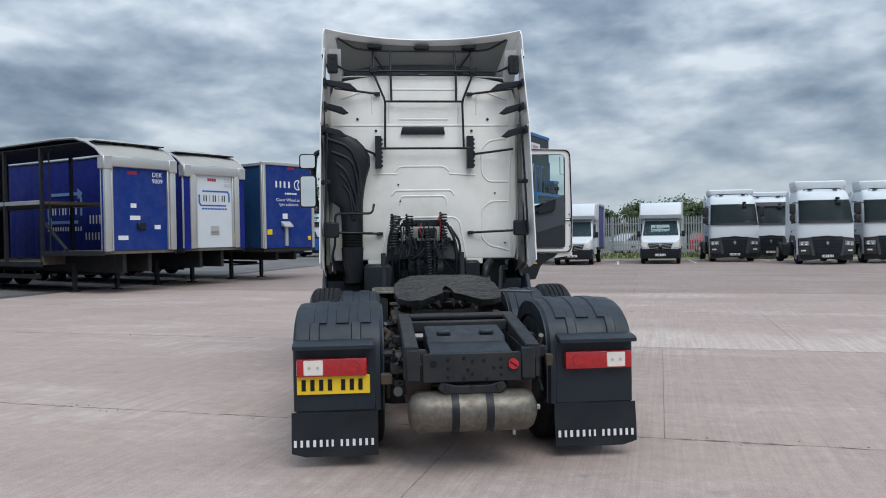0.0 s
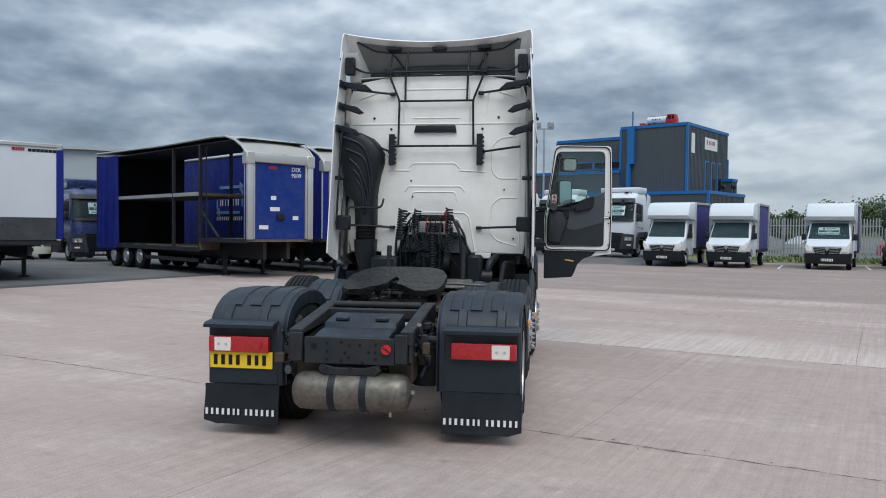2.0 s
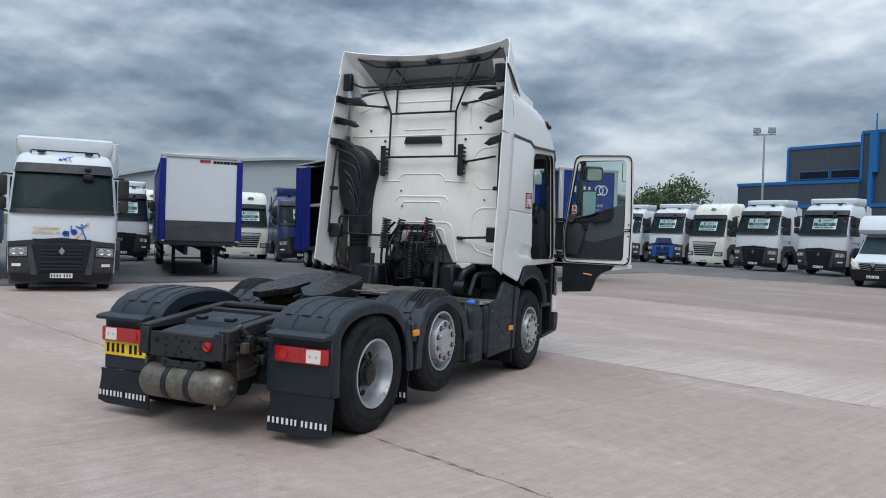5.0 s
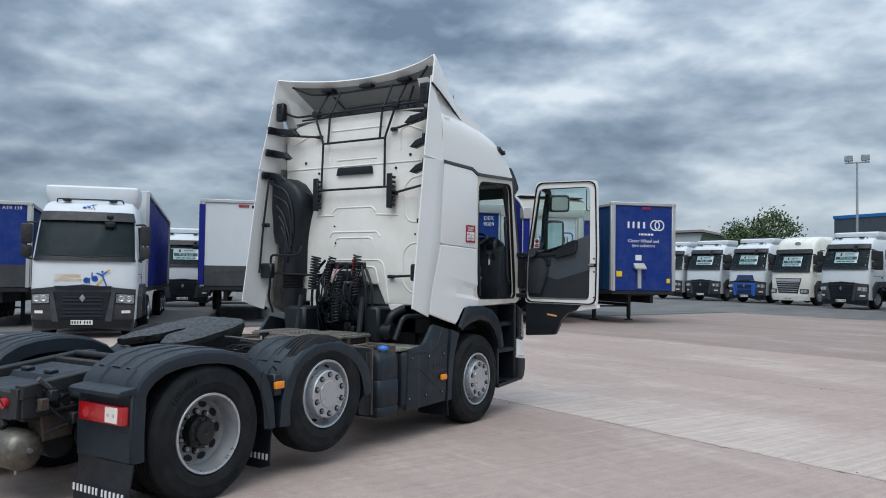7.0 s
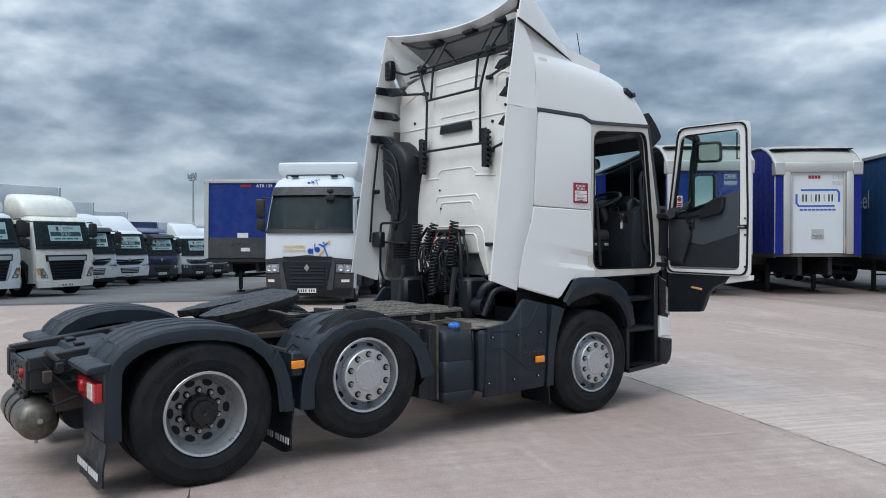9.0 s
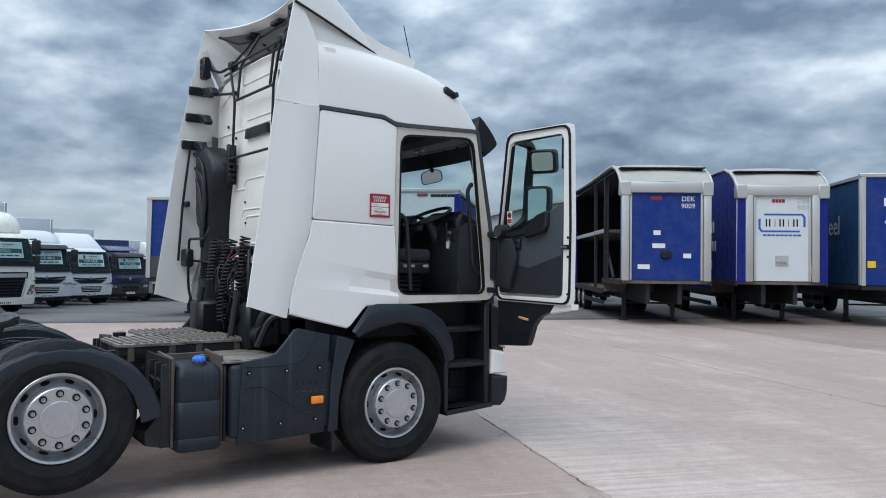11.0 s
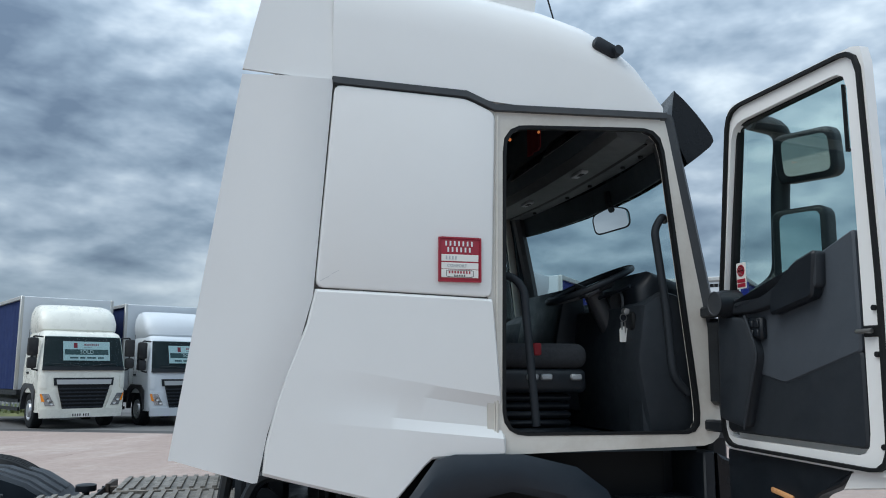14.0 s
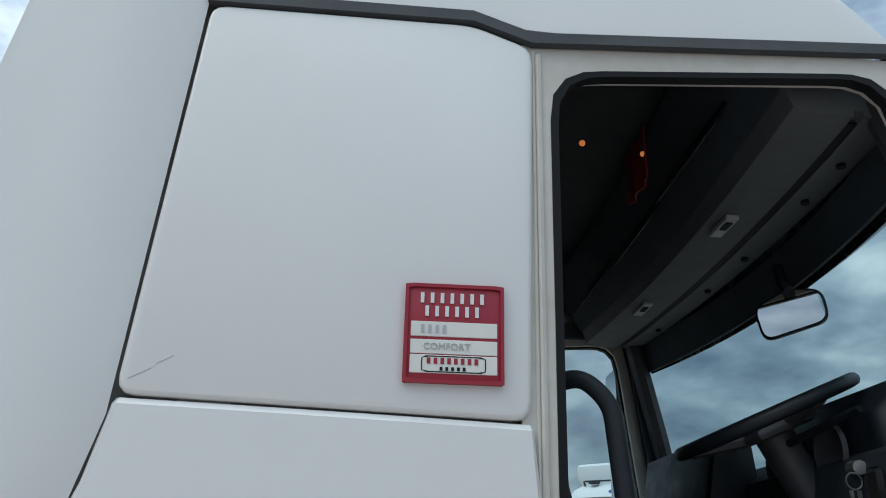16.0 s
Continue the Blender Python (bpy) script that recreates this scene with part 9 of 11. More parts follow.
share("hinge_block", mesh_of(bm, "hinge_block", BLACK, 40), rack)

# ---- air intake on the left ----
duct = new("air_intake")
duct.parent = tractor
OUTL = [(2.86, -1.19, -0.93), (2.80, -1.20, -0.80), (2.72, -1.20, -0.72), (2.62, -1.20, -0.66), (2.50, -1.20, -0.655), (2.35, -1.18, -0.70), (2.20, -1.17, -0.73), (2.08, -1.14, -0.745), (2.0, -1.03, -0.75), (1.85, -1.01, -0.75), (1.70, -1.01, -0.75)]
bm = new_bm()
rows = []
for z, a, b in OUTL:
    w = b - a
    rows.append([(a, 3.84, z), (a + 0.01, 3.66, z), (a + 0.06, 3.62, z), ((a + b) / 2, 3.605, z), (b - 0.06, 3.62, z), (b - 0.01, 3.66, z), (b, 3.84, z)])
sheet(bm, rows, 0.01)
share("duct_shell", mesh_of(bm, "duct_shell", BLACK, 50), duct)
for k in range(5):
    bm = new_bm()
    x0 = -1.15 + 0.045 * k
    zt = 2.78 - 0.13 * k if k else 2.80
    pts = [(x0, 3.605, zt), (-0.98 + 0.02 * k + 0.10 * (k < 2), 3.600, zt - 0.10), (-0.86 + 0.02 * (4 - k), 3.600, zt - 0.36 - 0.02 * k), (-0.86 + 0.02 * (4 - k), 3.600, max(zt - 0.62, 1.95))]
    tube(bm, rounded(pts, 0.22, 8), 0.018, 8)
    share("duct_ridge", mesh_of(bm, "duct_ridge", BLACK, 50), duct)
bm = new_bm()
prof = []
for k in range(11):
    z = 1.70 - 0.018 * k
    prof += [(z, 0.128), (z - 0.009, 0.116)]
lathe(bm, prof, (-0.88, 3.73, 0), axis="z", seg=28)
share("bellows", mesh_of(bm, "bellows", RUBBER, 30), duct)
bm = new_bm()
rows = []
for z, a, b, yy in ((1.52, -1.01, -0.75, 3.61), (1.35, -1.0, -0.76, 3.62), (1.20, -0.96, -0.74, 3.64), (1.10, -0.98, -0.76, 3.66)):
    rows.append([(a, 3.86, z), (a, yy + 0.04, z), (a + 0.04, yy, z), (b - 0.04, yy, z), (b, yy + 0.04, z), (b, 3.86, z)])
sheet(bm, rows, 0.01)
share("duct_foot", mesh_of(bm, "duct_foot", BLACK, 50), duct)
bm = new_bm()
tube(bm, rounded([(-1.08, 3.60, 1.22), (-1.12, 3.56, 1.40), (-1.08, 3.54, 1.55), (-1.07, 3.54, 1.92), (-0.64, 3.56, 1.92), (-0.62, 3.60, 2.03)], 0.05), 0.014, 8)
tube(bm, [(-1.10, 3.60, 1.70), (-0.64, 3.62, 1.69)], 0.012, 8)
share("duct_bar", mesh_of(bm, "duct_bar", BLACK, 50), duct)

# ---- coiled lines behind the cab ----
lines = new("trailer_line_set")
lines.parent = tractor


def coil(p0, p1, r, turns, wire, mat, name, sag=0.0):
    p0, p1 = Vector(p0), Vector(p1)
    d = (p1 - p0).normalized()
    a = d.orthogonal().normalized()
    b = d.cross(a)
    n = turns * 14
    pts = []
    for k in range(n + 1):
        q = 2 * math.pi * turns * k / n
        c = p0.lerp(p1, k / n) + Vector((0, -sag * math.sin(math.pi * k / n), 0))
        pts.append(c + r * (math.cos(q) * a + math.sin(q) * b))
    bm = new_bm()
    tube(bm, pts, wire, 6)
    share(name, mesh_of(bm, name, mat, 60), lines)


coil((-0.37, 3.58, 1.90), (-0.40, 3.56, 1.52), 0.052, 12, 0.0105, BLACK, "coiled_hose")
coil((-0.20, 3.68, 1.90), (-0.22, 3.62, 1.50), 0.042, 13, 0.009, BLACK, "coiled_hose", 0.05)
coil((0.20, 3.64, 1.92), (0.20, 3.60, 1.46), 0.042, 14, 0.009, BLACK, "coiled_hose")
coil((0.0, 3.60, 1.72), (0.02, 3.50, 1.16), 0.036, 17, 0.008, BLACK, "coiled_hose", 0.04)
coil((-0.14, 3.66, 1.60), (-0.10, 3.60, 1.15), 0.026, 18, 0.006, BLACK, "coiled_cable", 0.03)
coil((0.09, 3.68, 1.60), (0.08, 3.62, 1.18), 0.024, 20, 0.006, BLACK, "coiled_cable", 0.03)
for pts, mat, r in (
    ([(-0.30, 3.66, 1.86), (-0.44, 3.62, 1.70), (-0.47, 3.62, 1.40), (-0.46, 3.64, 1.08)], BLACK, 0.016),
    ([(-0.28, 3.70, 1.80), (-0.40, 3.66, 1.62), (-0.42, 3.66, 1.30), (-0.40, 3.68, 1.05)], BLACK, 0.014),
    ([(0.24, 3.66, 1.80), (0.34, 3.62, 1.60), (0.36, 3.62, 1.30), (0.34, 3.64, 1.05)], BLACK, 0.018),
    ([(0.28, 3.70, 1.76), (0.40, 3.66, 1.58), (0.41, 3.66, 1.28), (0.40, 3.68, 1.05)], BLACK, 0.014),
    ([(0.16, 3.64, 1.90), (0.17, 3.60, 1.80), (0.15, 3.60, 1.70), (0.19, 3.62, 1.60)], RED_PLASTIC, 0.006),
    ([(-0.06, 3.62, 1.80), (-0.09, 3.58, 1.72), (-0.05, 3.58, 1.62)], RED_PLASTIC, 0.005),
    ([(0.02, 3.60, 1.50), (0.05, 3.56, 1.30), (-0.05, 3.56, 1.15), (-0.18, 3.58, 1.14)], BLACK, 0.012),
):
    bm = new_bm()
    tube(bm, rounded(pts, 0.12, 6), r, 8)
    share("air_hose", mesh_of(bm, "air_hose", mat, 60), lines)
bm = new_bm()
box(bm, -0.28, 0.24, 3.70, 3.76, 1.76, 1.84, 0.01)
for x in (-0.22, -0.08, 0.06, 0.18):
    cyl(bm, (x, 3.62, 1.80), (x, 3.72, 1.80), 0.034, seg=14)
box(bm, -0.10, 0.12, 3.64, 3.72, 1.62, 1.74, 0.015)
share("socket_bar", mesh_of(bm, "socket_bar", BLACK, 40), lines)
for x, z in ((0.15, 1.85), (0.17, 1.62)):
    bm = new_bm()
    box(bm, x - 0.012, x + 0.012, 3.61, 3.65, z - 0.025, z + 0.025, 0.006)
    share("red_tap", mesh_of(bm, "red_tap", RED_PLASTIC, 40), lines)
# a tangle of thin lines and fittings below the socket bar
rnd = random.Random(21)
for k in range(13):
    x0, x1 = -0.32 + 0.60 * rnd.random(), -0.40 + 0.78 * rnd.random()
    z1 = 1.02 + 0.25 * rnd.random()
    pts = [(x0, 3.70, 1.84 - 0.1 * rnd.random()), (x0 + 0.08 * (rnd.random() - 0.5), 3.58 - 0.06 * rnd.random(), 1.70 - 0.15 * rnd.random()), ((x0 + x1) / 2 + 0.12 * (rnd.random() - 0.5), 3.57 - 0.05 * rnd.random(), 1.45 - 0.1 * rnd.random()), (x1, 3.62, z1 + 0.15), (x1 + 0.1 * (rnd.random() - 0.5), 3.70, z1)]
    bm = new_bm()
    tube(bm, rounded(pts, 0.14, 5), 0.006 + 0.007 * rnd.random(), 6)
    share("thin_line", mesh_of(bm, "thin_line", BLACK, 60), lines)
for k in range(16):
    x, z = -0.40 + 0.80 * rnd.random(), 1.05 + 0.75 * rnd.random()
    w, h = 0.02 + 0.04 * rnd.random(), 0.02 + 0.05 * rnd.random()
    bm = new_bm()
    box(bm, x - w, x + w, 3.66, 3.74, z - h, z + h, 0.008)
    share("valve_block", mesh_of(bm, "valve_block", BLACK, 40), lines)
# cables and pipes lying between the coupling and the catwalk
rnd = random.Random(5)
for k in range(9):
    x0 = -0.42 + 0.1 * k
    pts = [(x0, 1.62, 0.97), (x0 + 0.12 * (rnd.random() - 0.5), 1.85, 1.0 + 0.05 * rnd.random()), (x0 + 0.2 * (rnd.random() - 0.5), 2.05, 0.99 + 0.05 * rnd.random()), (x0 + 0.1 * (rnd.random() - 0.5), 2.26, 1.0)]
    bm = new_bm()
    tube(bm, rounded(pts, 0.1, 4), 0.008 + 0.008 * rnd.random(), 6)
    part("floor_line", bm, rnd.choice((BLACK, RUST, CHASSIS)), tractor)
bm = new_bm()
tube(bm, [(-0.50, 1.98, 0.985), (0.56, 2.02, 0.985)], 0.022, 8)
part("cross_pipe", bm, RUST, tractor)
# fittings between the frame and the guards
rnd = random.Random(33)
for k in range(54):
    s = -1 if k % 3 else 1
    x, y, z = s * (0.47 + 0.12 * rnd.random()), -0.25 + 1.3 * rnd.random(), 0.50 + 0.42 * rnd.random()
    bm = new_bm()
    if k % 2:
        d = Vector((rnd.gauss(0, 1), rnd.gauss(0, 1), rnd.gauss(0, 1))).normalized() * (0.03 + 0.04 * rnd.random())
        cyl(bm, Vector((x, y, z)) - d, Vector((x, y, z)) + d, 0.014 + 0.022 * rnd.random(), seg=10)
    else:
        a, b, c = (0.02 + 0.03 * rnd.random() for _ in range(3))
        box(bm, x - a, x + a, y - b, y + b, z - c, z + c, 0.006)
    part("valve_fitting", bm, rnd.choice((CHASSIS, CHASSIS, RUST, WORN_STEEL)), tractor)
for k in range(9):
    s = -1 if k % 3 else 1
    bm = new_bm()
    pts = [(s * (0.46 + 0.1 * rnd.random()), -0.3 + 0.28 * j + 0.1 * rnd.random(), 0.58 + 0.3 * rnd.random()) for j in range(5)]
    tube(bm, rounded(pts, 0.12, 5), 0.007 + 0.005 * rnd.random(), 6)
    part("air_line", bm, BLACK, tractor)
# machinery under and behind the cab
bm = new_bm()
box(bm, -0.36, 0.30, 3.92, 4.6, 0.95, 1.62)
part("engine_tunnel", bm, INK, tractor)
bm = new_bm()
cyl(bm, (-0.22, 3.80, 1.24), (0.20, 3.80, 1.24), 0.13, seg=22)
cyl(bm, (0.50, 3.60, 1.08), (0.74, 3.62, 1.08), 0.09, seg=18)
box(bm, -0.75, -0.42, 3.45, 3.8, 0.92, 1.32, 0.03)
box(bm, 0.42, 0.62, 3.50, 3.75, 0.95, 1.35, 0.03)
tube(bm, rounded([(0.66, 3.6, 1.0), (0.70, 3.6, 1.25), (0.78, 3.75, 1.32)], 0.08), 0.05, 10)
tube(bm, rounded([(0.85, 3.5, 1.0), (0.88, 3.6, 1.25), (1.0, 3.9, 1.25)], 0.08), 0.03, 8)
part("gearbox_fitting", bm, BLACK, tractor)
bm = new_bm()
box(bm, -1.0, 1.0, 3.95, 5.5, 1.05, 1.34)
part("cab_floor_frame", bm, INK, tractor)
bm = new_bm()
tube(bm, [(-0.52, 3.42, 0.9), (-0.52, 3.50, 1.45)], 0.03, 8)
tube(bm, [(0.40, 3.42, 0.9), (0.40, 3.50, 1.45)], 0.03, 8)
box(bm, -0.56, 0.44, 3.40, 3.48, 0.90, 1.02)
part("cab_mount", bm, CHASSIS, tractor)

# ---- red badge plate on the sleeper side ----
badge = new("badge_plate")
badge.parent = tractor
YC, ZC = 4.418, 2.185
bm = new_bm()
box(bm, 1.224, 1.234, YC - 0.097, YC + 0.097, ZC - 0.099, ZC + 0.099, 0.004, 2)
share("plate", mesh_of(bm, "plate", PRINT_RED, 40), badge, label="dark red plastic plate with a raised rim")
bm = new_bm()
ring(bm, [(YC - 0.097, ZC - 0.099), (YC + 0.097, ZC - 0.099), (YC + 0.097, ZC + 0.099), (YC - 0.097, ZC + 0.099)], [(YC - 0.090, ZC - 0.092), (YC + 0.090, ZC - 0.092), (YC + 0.090, ZC + 0.092), (YC - 0.090, ZC + 0.092)], 1.232, 1.238, n=64)
share("raised_rim", mesh_of(bm, "raised_rim", PRINT_RED, 40), badge)
for z0, z1 in ((-0.008, 0.022), (-0.042, -0.014), (-0.080, -0.044)):
    bm = new_bm()
    box(bm, 1.233, 1.2355, YC - 0.084, YC + 0.084, ZC + z0, ZC + z1, 0.001)
    share("white_field", mesh_of(bm, "white_field", PLATE_WHITE, 0), badge)
bars([0.017] * 7, 0.021, 0.0025, PRINT, badge, at(1.236, YC, ZC + 0.070) @ FACE_RIGHT, "print_strip", 0.001, 0.42)
bars([0.017] * 6, 0.021, 0.0025, PRINT, badge, at(1.236, YC, ZC + 0.043) @ FACE_RIGHT, "print_strip", 0.001, 0.42)
letters("COMFORT", 0.019, PRINT_GREY, badge, at(1.2365, YC - 0.014, ZC - 0.028) @ FACE_RIGHT, "lettering", 0.0008)
bars([0.011, 0.011, 0.011, 0.011], 0.016, 0.003, PRINT_GREY, badge, at(1.2362, YC - 0.038, ZC + 0.007) @ FACE_RIGHT, "print_strip", 0.0008, 0.6)
bm = new_bm()
ring(bm, soft_poly([(YC - 0.062, ZC - 0.078), (YC + 0.062, ZC - 0.078), (YC + 0.062, ZC - 0.046), (YC - 0.062, ZC - 0.046)], 0.006, 3), soft_poly([(YC - 0.060, ZC - 0.076), (YC + 0.060, ZC - 0.076), (YC + 0.060, ZC - 0.048), (YC - 0.060, ZC - 0.048)], 0.005, 3), 1.2355, 1.2362, n=64)
share("logo_outline", mesh_of(bm, "logo_outline", INK, 0), badge)
bars([0.0115] * 8, 0.0115, 0.0015, PRINT_RED, badge, at(1.2362, YC, ZC - 0.056) @ FACE_RIGHT, "print_strip", 0.0006, 0.6)
bars([0.009] * 5, 0.007, 0.002, INK, badge, at(1.2362, YC, ZC - 0.071) @ FACE_RIGHT, "print_strip", 0.0006, 0.6)
# a scratch beside the shut line
bm = new_bm()
box(bm, 1.2262, 1.2268, 3.815, 3.86, -0.0007, 0.0007)
box(bm, 1.2262, 1.2268, 3.87, 3.905, 0.004, 0.005)
share("scratch", mesh_of(bm, "scratch", PRINT_GREY, 0), cab, at(0, 0, 2.075) @ at(0, 3.815, 0) @ Matrix.Rotation(radians(28), 4, "X") @ at(0, -3.815, 0))

# ---- cab interior ----
inside = new("cabin")
inside.parent = tractor
bm = new_bm()
box(bm, -1.13, 1.13, 3.92, 5.60, 1.34, 1.385)
share("cabin_floor", mesh_of(bm, "cabin_floor", LINING, 40), inside)
bm = new_bm()
box(bm, -1.12, 1.12, 3.905, 3.94, 1.36, 3.45)
for s in (-1, 1):
    box(bm, min(s * 1.11, s * 1.145), max(s * 1.11, s * 1.145), 3.92, 4.62, 1.36, 3.1)
share("cabin_back_wall", mesh_of(bm, "cabin_back_wall", LINING_GREY, 40), inside)
# left door, with its window
bm = new_bm()
ring(bm, [(4.60, 1.36), (5.70, 1.36), (5.68, 1.80), (5.54, 2.96), (4.60, 2.95)], soft_poly([(4.70, 2.02), (5.58, 1.98), (5.47, 2.89), (4.70, 2.87)], 0.06), -1.20, -1.12, n=96)
share("left_door", mesh_of(bm, "left_door", LINING, 40), inside)
bm = new_bm()
prism(bm, [(4.69, 2.0), (5.59, 1.97), (5.48, 2.90), (4.69, 2.88)], -1.175, -1.170)
share("left_door_glass", mesh_of(bm, "left_door_glass", GLASS, 0), inside).visible_shadow = False
# roof lining and overhead lockers
bm = new_bm()
rows = []
for y, zt in [(y, lerp_line(ROOF, y)) for y in (3.95, 4.3, 4.7, 5.0, 5.2, 5.33)]:
    rows.append([(x, y, zt - 0.05 - 0.12 * abs(x / 1.1) ** 4) for x in (-1.1, -0.9, -0.5, 0, 0.5, 0.9, 1.1)])
sheet(bm, rows, 0.01)
share("roof_lining", mesh_of(bm, "roof_lining", LINING_GREY, 40), inside)
def bowed(bm, profile, x0, x1, bow, n=12, half=1.1):
    """A closed (y, z) profile carried across the cab, bowed forward in the middle."""
    rows = []
    for k in range(n + 1):
        x = x0 + (x1 - x0) * k / n
        b = bow * (1 - (x / half) ** 2)
        rows.append([bm.verts.new((x, y + b, z)) for y, z in profile])
    m = len(profile)
    for p, q in zip(rows, rows[1:]):
        for i in range(m):
            bm.faces.new((p[i], p[(i + 1) % m], q[(i + 1) % m], q[i]))
    bm.faces.new(rows[0][::-1])
    bm.faces.new(rows[-1])
    bmesh.ops.recalc_face_normals(bm, faces=bm.faces)
    return bm


# pale underside, dark fronts with three doors, blind
bm = new_bm()
bowed(bm, [(5.24, 2.91), (5.26, 2.845), (5.31, 2.83), (5.41, 2.827), (5.415, 2.845), (5.435, 2.845), (5.44, 2.827), (5.53, 2.83), (5.56, 2.85), (5.54, 2.92)], -1.09, 1.09, 0.05)
locker = share("overhead_locker", mesh_of(bm, "overhead_locker", LOCKER, 40), inside, label="pale grey locker underside")
bm = new_bm()
bowed(bm, [(5.235, 2.905), (5.10, 3.08), (5.08, 3.16), (5.22, 3.14), (5.34, 3.0), (5.46, 2.905)], -1.09, 1.09, 0.05)
share("locker_front", mesh_of(bm, "locker_front", LINING, 40), inside)
bm = new_bm()
bowed(bm, [(5.410, 2.836), (5.410, 2.830), (5.440, 2.830), (5.440, 2.836)], -1.05, 1.05, 0.05)
share("locker_groove", mesh_of(bm, "locker_groove", INK, 0), inside)
for x in (-0.62, 0.0, 0.62):
    M = at(x, 5.16 + 0.05 * (1 - (x / 1.1) ** 2), 2.985) @ Matrix.Rotation(radians(-28), 4, "X")
    bm = new_bm()
    box(bm, -0.27, 0.27, -0.012, 0.0, -0.075, 0.075, 0.006)
    box(bm, -0.06, 0.06, -0.018, -0.01, -0.05, -0.03, 0.003)
    share("locker_door", mesh_of(bm, "locker_door", BLACK, 40), inside, M)
for x in (-0.45, 0.42):
    bm = new_bm()
    y = 5.31 + 0.05 * (1 - (x / 1.1) ** 2)
    box(bm, x - 0.075, x + 0.075, y - 0.022, y + 0.022, 2.815, 2.833, 0.004)
    share("reading_light", mesh_of(bm, "reading_light", PRINT_GREY, 40), inside)
    bm = new_bm()
    box(bm, x - 0.01, x + 0.05, y - 0.014, y + 0.012, 2.811, 2.817, 0.003)
    share("light_switch", mesh_of(bm, "light_switch", INK, 40), inside)
for x in (-0.75, -0.2, 0.15, 0.62, 0.85):
    bm = new_bm()
    y = 5.49 + 0.05 * (1 - (x / 1.1) ** 2)
    cyl(bm, (x, y, 2.818), (x, y, 2.832), 0.013, seg=10)
    share("locker_stud", mesh_of(bm, "locker_stud", INK, 40), inside)
bm = new_bm()
bowed(bm, [(5.53, 2.85), (5.54, 2.77), (5.55, 2.70), (5.562, 2.70), (5.56, 2.82)], -1.06, 1.06, 0.12)
share("sun_blind", mesh_of(bm, "sun_blind", LINING, 40), inside)
# red curtain and two small glowing orange spheres
bm = new_bm()
sheet(bm, [[(x, 5.09 + 0.008 * math.sin(x * 60), z) for z in (2.94, 3.04, 3.13)] for x in [0.30 + 0.015 * k for k in range(15)]], 0.006)
share("red_curtain", mesh_of(bm, "red_curtain", SEAT_RED, 60), inside)
for x, y, z in ((0.80, 4.80, 2.88), (0.50, 5.075, 3.03)):
    bm = new_bm()
    bmesh.ops.create_uvsphere(bm, u_segments=10, v_segments=6, radius=0.009, matrix=at(x, y, z))
    share("courtesy_bulb", mesh_of(bm, "courtesy_bulb", glow_material("warm_bulb", (1.0, 0.30, 0.09), 0.4), 60), inside)
# windscreen, mirrors
bm = new_bm()
rows = []
for k in range(9):
    x = -1.12 + 2.24 * k / 8
    b = 0.15 * (x / 1.12) ** 2
    rows.append([(x, 5.86 - b, 1.90), (x, 5.77 - b, 2.40), (x, 5.66 - b, 2.96)])
sheet(bm, rows, 0.005)
share("windscreen", mesh_of(bm, "windscreen", SCREEN, 60), inside).visible_shadow = False
bm = new_bm()
for s in (-1, 1):
    tube(bm, [(s * 1.12, 5.70, 1.85), (s * 1.11, 5.60, 2.40), (s * 1.08, 5.49, 2.88)], 0.045, 8)
share("windscreen_pillar", mesh_of(bm, "windscreen_pillar", GREY_PLASTIC, 60), inside)
mir = new("interior_mirror")
mir.parent = tractor
M = at(0.24, 5.63, 2.60) @ Matrix.Rotation(radians(60), 4, "Z") @ Matrix.Rotation(radians(4), 4, "X") @ Matrix.Rotation(radians(-10), 4, "Y")
bm = new_bm()
prism(bm, soft_poly([(-0.11, -0.075), (0.11, -0.06), (0.12, 0.05), (0.02, 0.085), (-0.11, 0.05)], 0.04), 0.0, 0.03, axis="y", bevel=0.006)
share("mirror_back", mesh_of(bm, "mirror_back", BLACK, 40), mir, M)
bm = new_bm()
prism(bm, soft_poly([(-0.102, -0.068), (0.102, -0.054), (0.11, 0.044), (0.018, 0.077), (-0.102, 0.044)], 0.035), -0.004, -0.001, axis="y")
share("mirror_glass", mesh_of(bm, "mirror_glass", MIRROR, 0), mir, M)
bm = new_bm()
tube(bm, rounded([(0.27, 5.62, 2.66), (0.22, 5.63, 2.70), (0.20, 5.63, 2.78)], 0.02), 0.020, 8)
share("mirror_arm", mesh_of(bm, "mirror_arm", BLACK, 40), mir)
# dashboard
dash = new("dashboard")
dash.parent = tractor
bm = new_bm()
prism(bm, [(5.38, 1.40), (5.32, 1.75), (5.36, 2.02), (5.48, 2.09), (5.72, 2.02), (5.70, 1.40)], -1.12, 1.12, bevel=0.03, seg=2)
share("dash_body", mesh_of(bm, "dash_body", DASH_AND_SHADE, 40), dash)
bm = new_bm()
prism(bm, [(5.40, 1.90), (5.38, 2.12), (5.46, 2.20), (5.64, 2.14), (5.68, 1.90)], 0.45, 1.03, bevel=0.06, seg=3)
share("instrument_hood", mesh_of(bm, "instrument_hood", BLACK, 40), dash)
for x in (0.55, 0.82):
    bm = new_bm()
    lathe(bm, [(0, 0.0001), (0.006, 0.06), (0.012, 0.066), (0.0, 0.07)], (0, 0, 0), axis="y", seg=24)
    share("dial", mesh_of(bm, "dial", GREY_PLASTIC, 40), dash, at(x, 5.372, 2.05) @ Matrix.Rotation(math.pi, 4, "Z"))
bm = new_bm()
